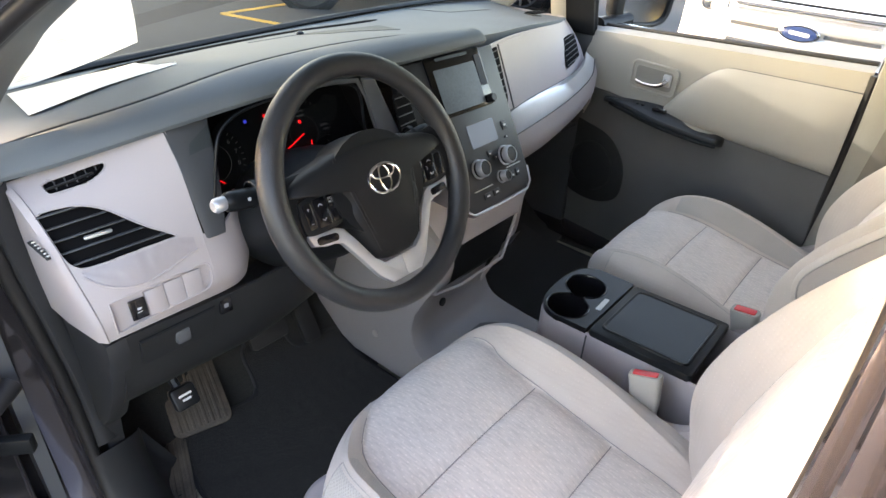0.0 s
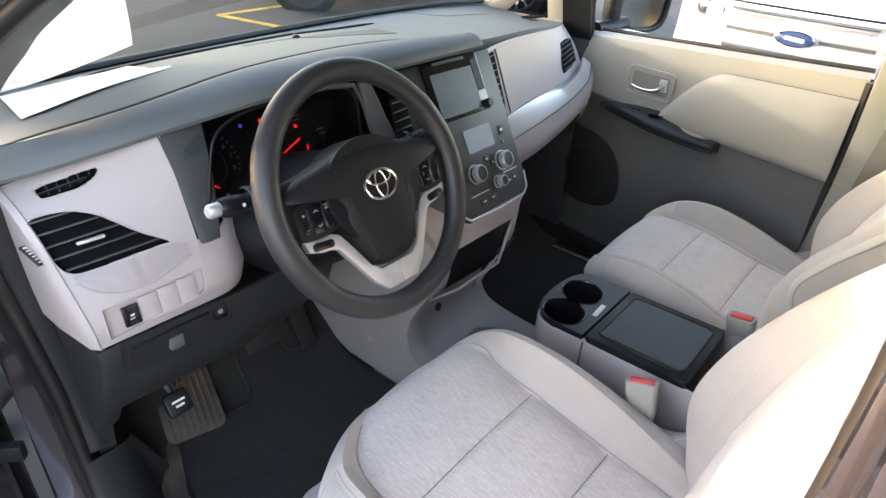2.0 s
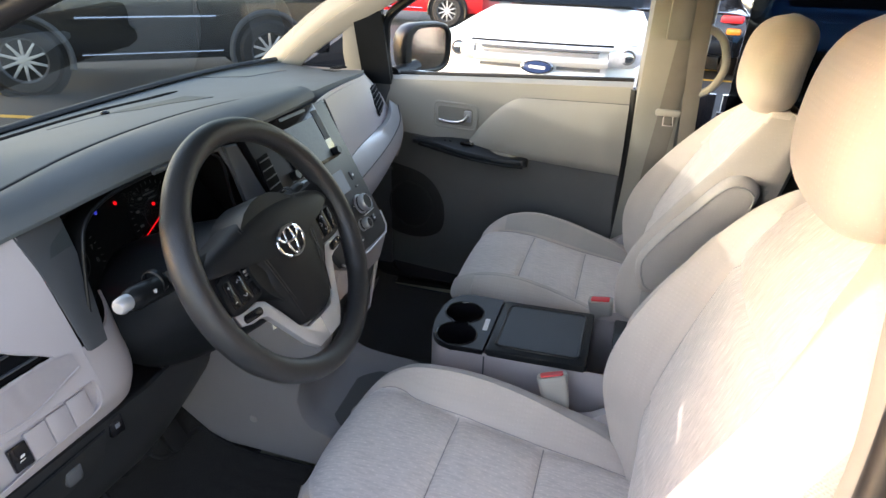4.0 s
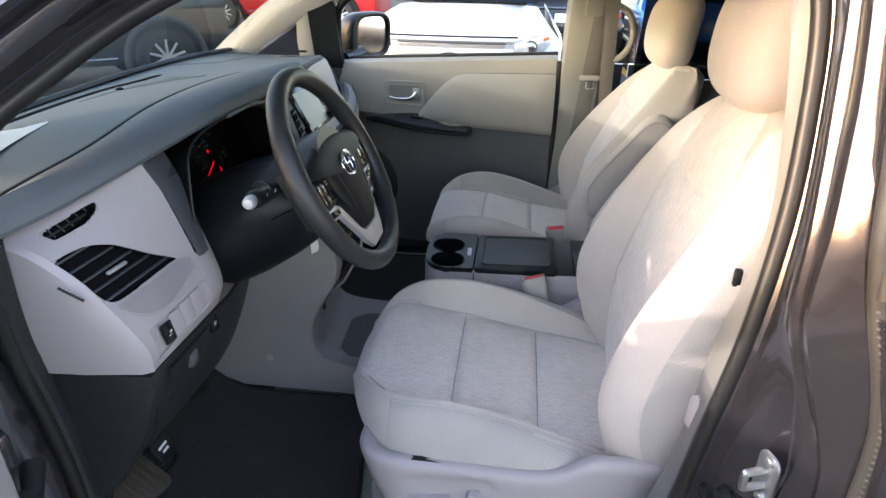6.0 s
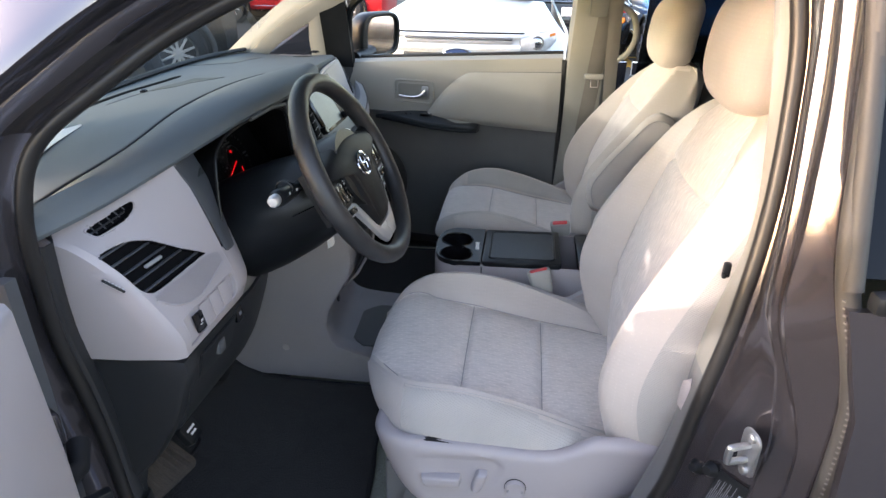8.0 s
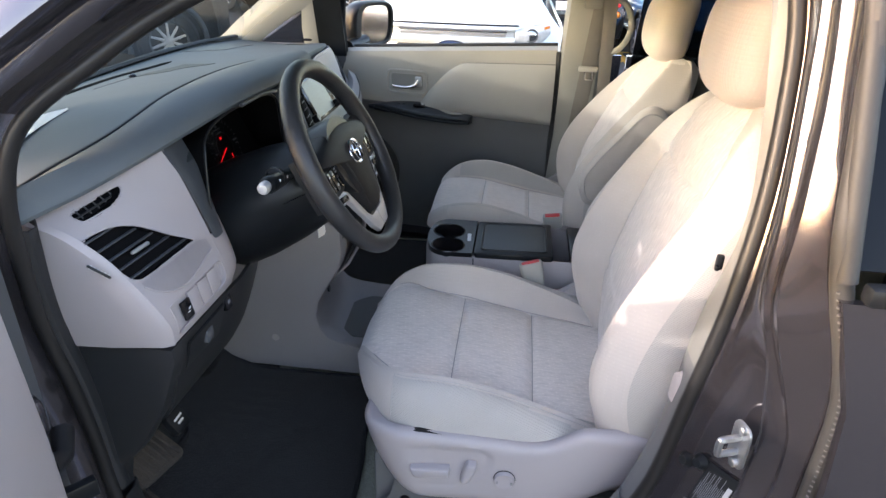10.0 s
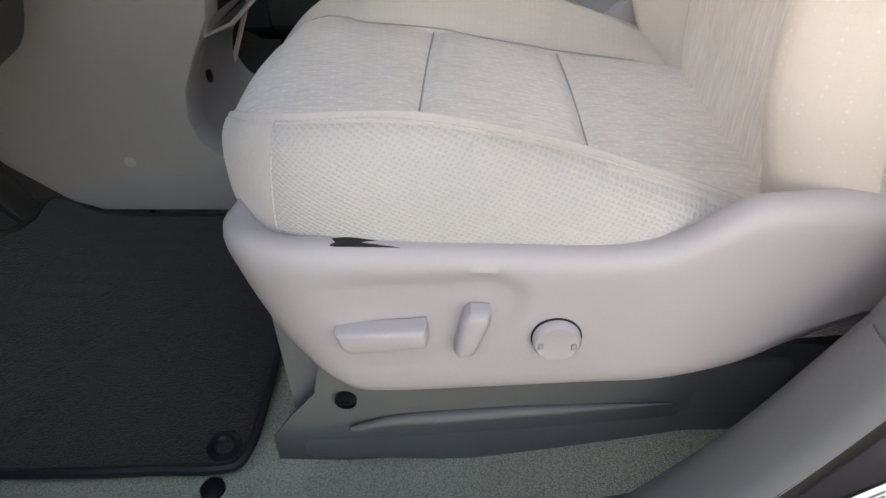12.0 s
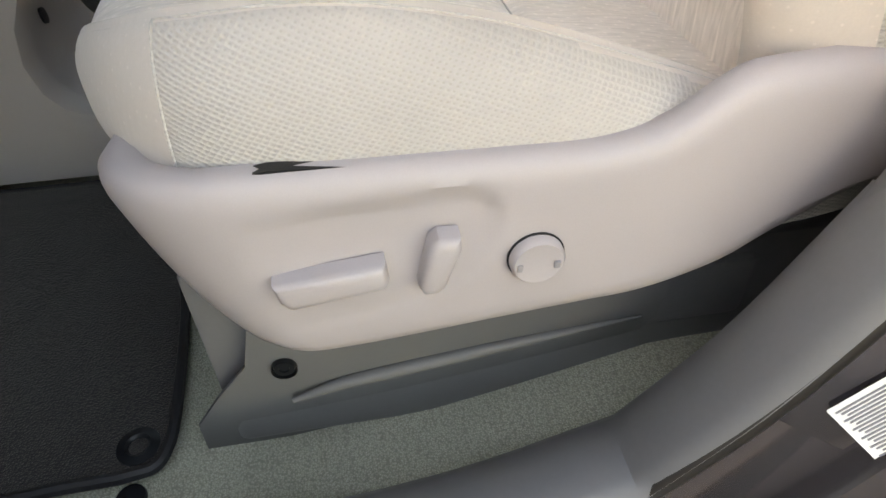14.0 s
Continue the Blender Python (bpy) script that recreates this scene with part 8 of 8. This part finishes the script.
def parked_car(name, label, paint, at, rz, length, height, wheel_r, flare=None, tail=False):
    """A parked car: local x runs along it from the end at 'at', its left flank faces local -y."""
    c = thing(name, label, "car", (at[0], at[1], 0))
    M = Matrix.Translation((at[0], at[1], 0)) @ pose(0, 0, 0, 0, 0, rz)
    L, H, W = length, height, 0.93
    hoodz = 0.60 * H
    pr = [(0.02, 0.34), (-0.03, 0.40 * H), (0.03, hoodz - 0.06), (0.12, hoodz), (0.22 * L, hoodz + 0.06), (0.26 * L, hoodz + 0.09), (0.38 * L, H - 0.04), (0.44 * L, H), (0.85 * L, H - 0.03), (0.93 * L, H - 0.12), (0.985 * L, hoodz + 0.05), (L, 0.45 * H), (L - 0.04, 0.34)]
    sp_ = spline(pr, 72)
    rs = []
    for v in np.linspace(-1, 1, 15):
        e = abs(v) ** 6
        row = []
        for x, z in sp_:
            waist = 1.0 if z < hoodz else 1 - 0.26 * (z - hoodz) / (H - hoodz)
            row.append(M @ Vector((x + (0.12 * e if x < 0.5 * L else -0.12 * e), v * W * waist * (1 - 0.02 * (z < 0.45)), z - 0.05 * e * (z > 0.5))))
        rs.append(row)
    part("body", sheet(rs, 0.02), paint, c)
    crest = lambda x: max(z for px, z in sp_ if abs(px - x) < 0.06 * L)
    for sg in (-1, 1):
        panel = []
        for x in np.linspace(0.10, L - 0.10, 40):
            zs = np.linspace(0.34, crest(x) - 0.05, 12)
            panel.append([M @ Vector((x, sg * (W - 0.008) * (1.0 if z < hoodz else 1 - 0.26 * (z - hoodz) / (H - hoodz)) - sg * 0.05 * (max(0, 0.5 - z) / 0.16) ** 2, z)) for z in zs])
        part("flank", sheet(panel, 0.01), paint, c)
    flank = lambda x, z: M @ Vector((x, -W * (1.0 if z < hoodz else 1 - 0.26 * (z - hoodz) / (H - hoodz)) - 0.006, z))
    side = [(0.30 * L, hoodz + 0.04), (0.39 * L, H - 0.12), (0.60 * L, H - 0.10), (0.60 * L, hoodz + 0.03)], [(0.615 * L, hoodz + 0.03), (0.615 * L, H - 0.10), (0.82 * L, H - 0.12), (0.90 * L, hoodz + 0.06)]
    for sg in (-1, 1):
        for w in side:
            part("side_window", poly3([M @ Vector((x, sg * (W * (1 - 0.26 * (z - hoodz) / (H - hoodz)) + 0.008), z)) for x, z in w], 0.006, 0.0, n=M.to_3x3() @ Vector((0, sg, 0.2))), GLOSS, c)
        for wx in (0.19 * L, 0.80 * L):
            wheel_parts(M @ Vector((wx, sg * (W - 0.085), wheel_r)), wheel_r, 0.25, M.to_3x3() @ Vector((0, sg, 0)), c, 10 if wheel_r > 0.35 else 8)
            if flare:
                part("wheel_arch", tube([M @ Vector((wx + (wheel_r + 0.09) * math.cos(a), sg * (W + 0.005), wheel_r + (wheel_r + 0.09) * math.sin(a))) for a in np.linspace(-0.25, math.pi + 0.25, 24)], 0.035, 8), flare, c, "grey wheel arch moulding")
            # flat black disc stands in for the shade inside the arch
            part("arch_shadow", lathe([(wheel_r + 0.075, 0.0), (0, 0.0)], basis(M @ Vector((wx, sg * (W + 0.003), wheel_r)), M.to_3x3() @ Vector((1, 0, 0)), (0, 0, 1)), 28), BLACK, c)
        part("door_moulding", tube([flank(0.32 * L, 0.47 * H), flank(0.66 * L, 0.47 * H)] if sg < 0 else [M @ Vector((0.32 * L, W + 0.006, 0.47 * H)), M @ Vector((0.66 * L, W + 0.006, 0.47 * H))], 0.022, 8), CHROME, c)
        part("sill_strip", tube([M @ Vector((0.32 * L, sg * (W + 0.004), 0.42)), M @ Vector((0.67 * L, sg * (W + 0.004), 0.42))], 0.012, 8), CHROME, c)
        part("door_gap", tube([M @ Vector((0.605 * L, sg * (W + 0.002), 0.42)), M @ Vector((0.605 * L, sg * (W + 0.002), hoodz))], 0.006, 6), BLACK, c)
        part("tail_lamp" if tail else "headlamp", rbox(M @ Vector((0.03, sg * 0.70, hoodz - 0.10)), (0.14, 0.30, 0.10), 0.03, m=pose(0, 0, 0, 0, 0, rz + sg * 14)), RED if tail else LENS, c)
        part("turn_lamp", rbox(M @ Vector((0.0, sg * 0.74, hoodz - 0.26)), (0.10, 0.20, 0.09), 0.03, m=pose(0, 0, 0, 0, 0, rz + sg * 14)), AMBER, c)
    part("windscreen", poly3([M @ Vector((0.265 * L, -0.66, hoodz + 0.115)), M @ Vector((0.265 * L, 0.66, hoodz + 0.115)), M @ Vector((0.385 * L, 0.55, H - 0.04)), M @ Vector((0.385 * L, -0.55, H - 0.04))], 0.008, 0.0, n=M.to_3x3() @ Vector((-1, 0, 0.6))), GLOSS, c)
    part("end_panel", rbox(M @ Vector((-0.02, 0, 0.48)), (0.07, 1.5, 0.20), 0.03, m=pose(0, 0, 0, 0, 0, rz)), BLACK, c)
    part("plate_bar", rbox(M @ Vector((-0.045, 0, 0.56 * H * 0.9)), (0.02, 0.30, 0.13), 0.01, m=pose(0, 0, 0, 0, 0, rz)), PAPER, c)
    return c


parked_car("black_suv", "black SUV with silver alloy wheels and grey arch mouldings", BLACK_PAINT, (5.49, 8.02), -47, 4.5, 1.76, 0.39, flare=DARK)
parked_car("red_car", "red car parked beyond the white SUV", RED_PAINT, (15.9, 8.5), -90, 4.8, 1.75, 0.38, flare=BLACK)
parked_car("blue_car", "bright blue crossover seen from behind", BLUE_PAINT, (9.3, -2.45), 0, 4.2, 1.55, 0.33, flare=BLACK, tail=True)
parked_car("dark_car", "dark grey car parked beside the blue crossover", BLACK_PAINT, (9.9, -0.35), 0, 4.4, 1.60, 0.33, tail=True)
parked_car("white_car", "white car parked behind the van, seen in the side mirror", WHITE_PAINT, (3.75, -2.9), -90, 4.5, 1.5, 0.33)
line_on_ground("parking_line", ((2.75, -2.2), (3.3, -9.0)), 0.10)
line_on_ground("parking_line", ((4.33, 7.10), (5.85, 7.22)), 0.10)
line_on_ground("parking_line", ((4.33, 7.10), (4.60, 5.90)), 0.10)
line_on_ground("parking_line", ((9.0, -1.40), (14.0, -1.40)), 0.10)
line_on_ground("parking_line", ((10.0, -3.5), (10.0, 1.6)), 0.10)
line_on_ground("parking_line", ((11.0, -3.5), (11.0, 1.6)), 0.10)
kerb = thing("kerb", "pale concrete kerb and pavement beyond the lot", "kerb", (10, 13.5, 0))
part("kerb_stone", rbox((8.0, 13.6, 0.075), (30, 0.5, 0.15), 0.03), material("concrete", (0.42, 0.40, 0.37), 0.9, var=0.15, scale=2, grain=60, bump=0.3, depth=0.003), kerb)
part("pavement_slab", rbox((8.0, 20.0, 0.06), (30, 12.3, 0.12), 0.02), material("pale_pavement", (0.50, 0.46, 0.40), 0.9, var=0.15, scale=0.8, grain=40, bump=0.2, depth=0.003), kerb)
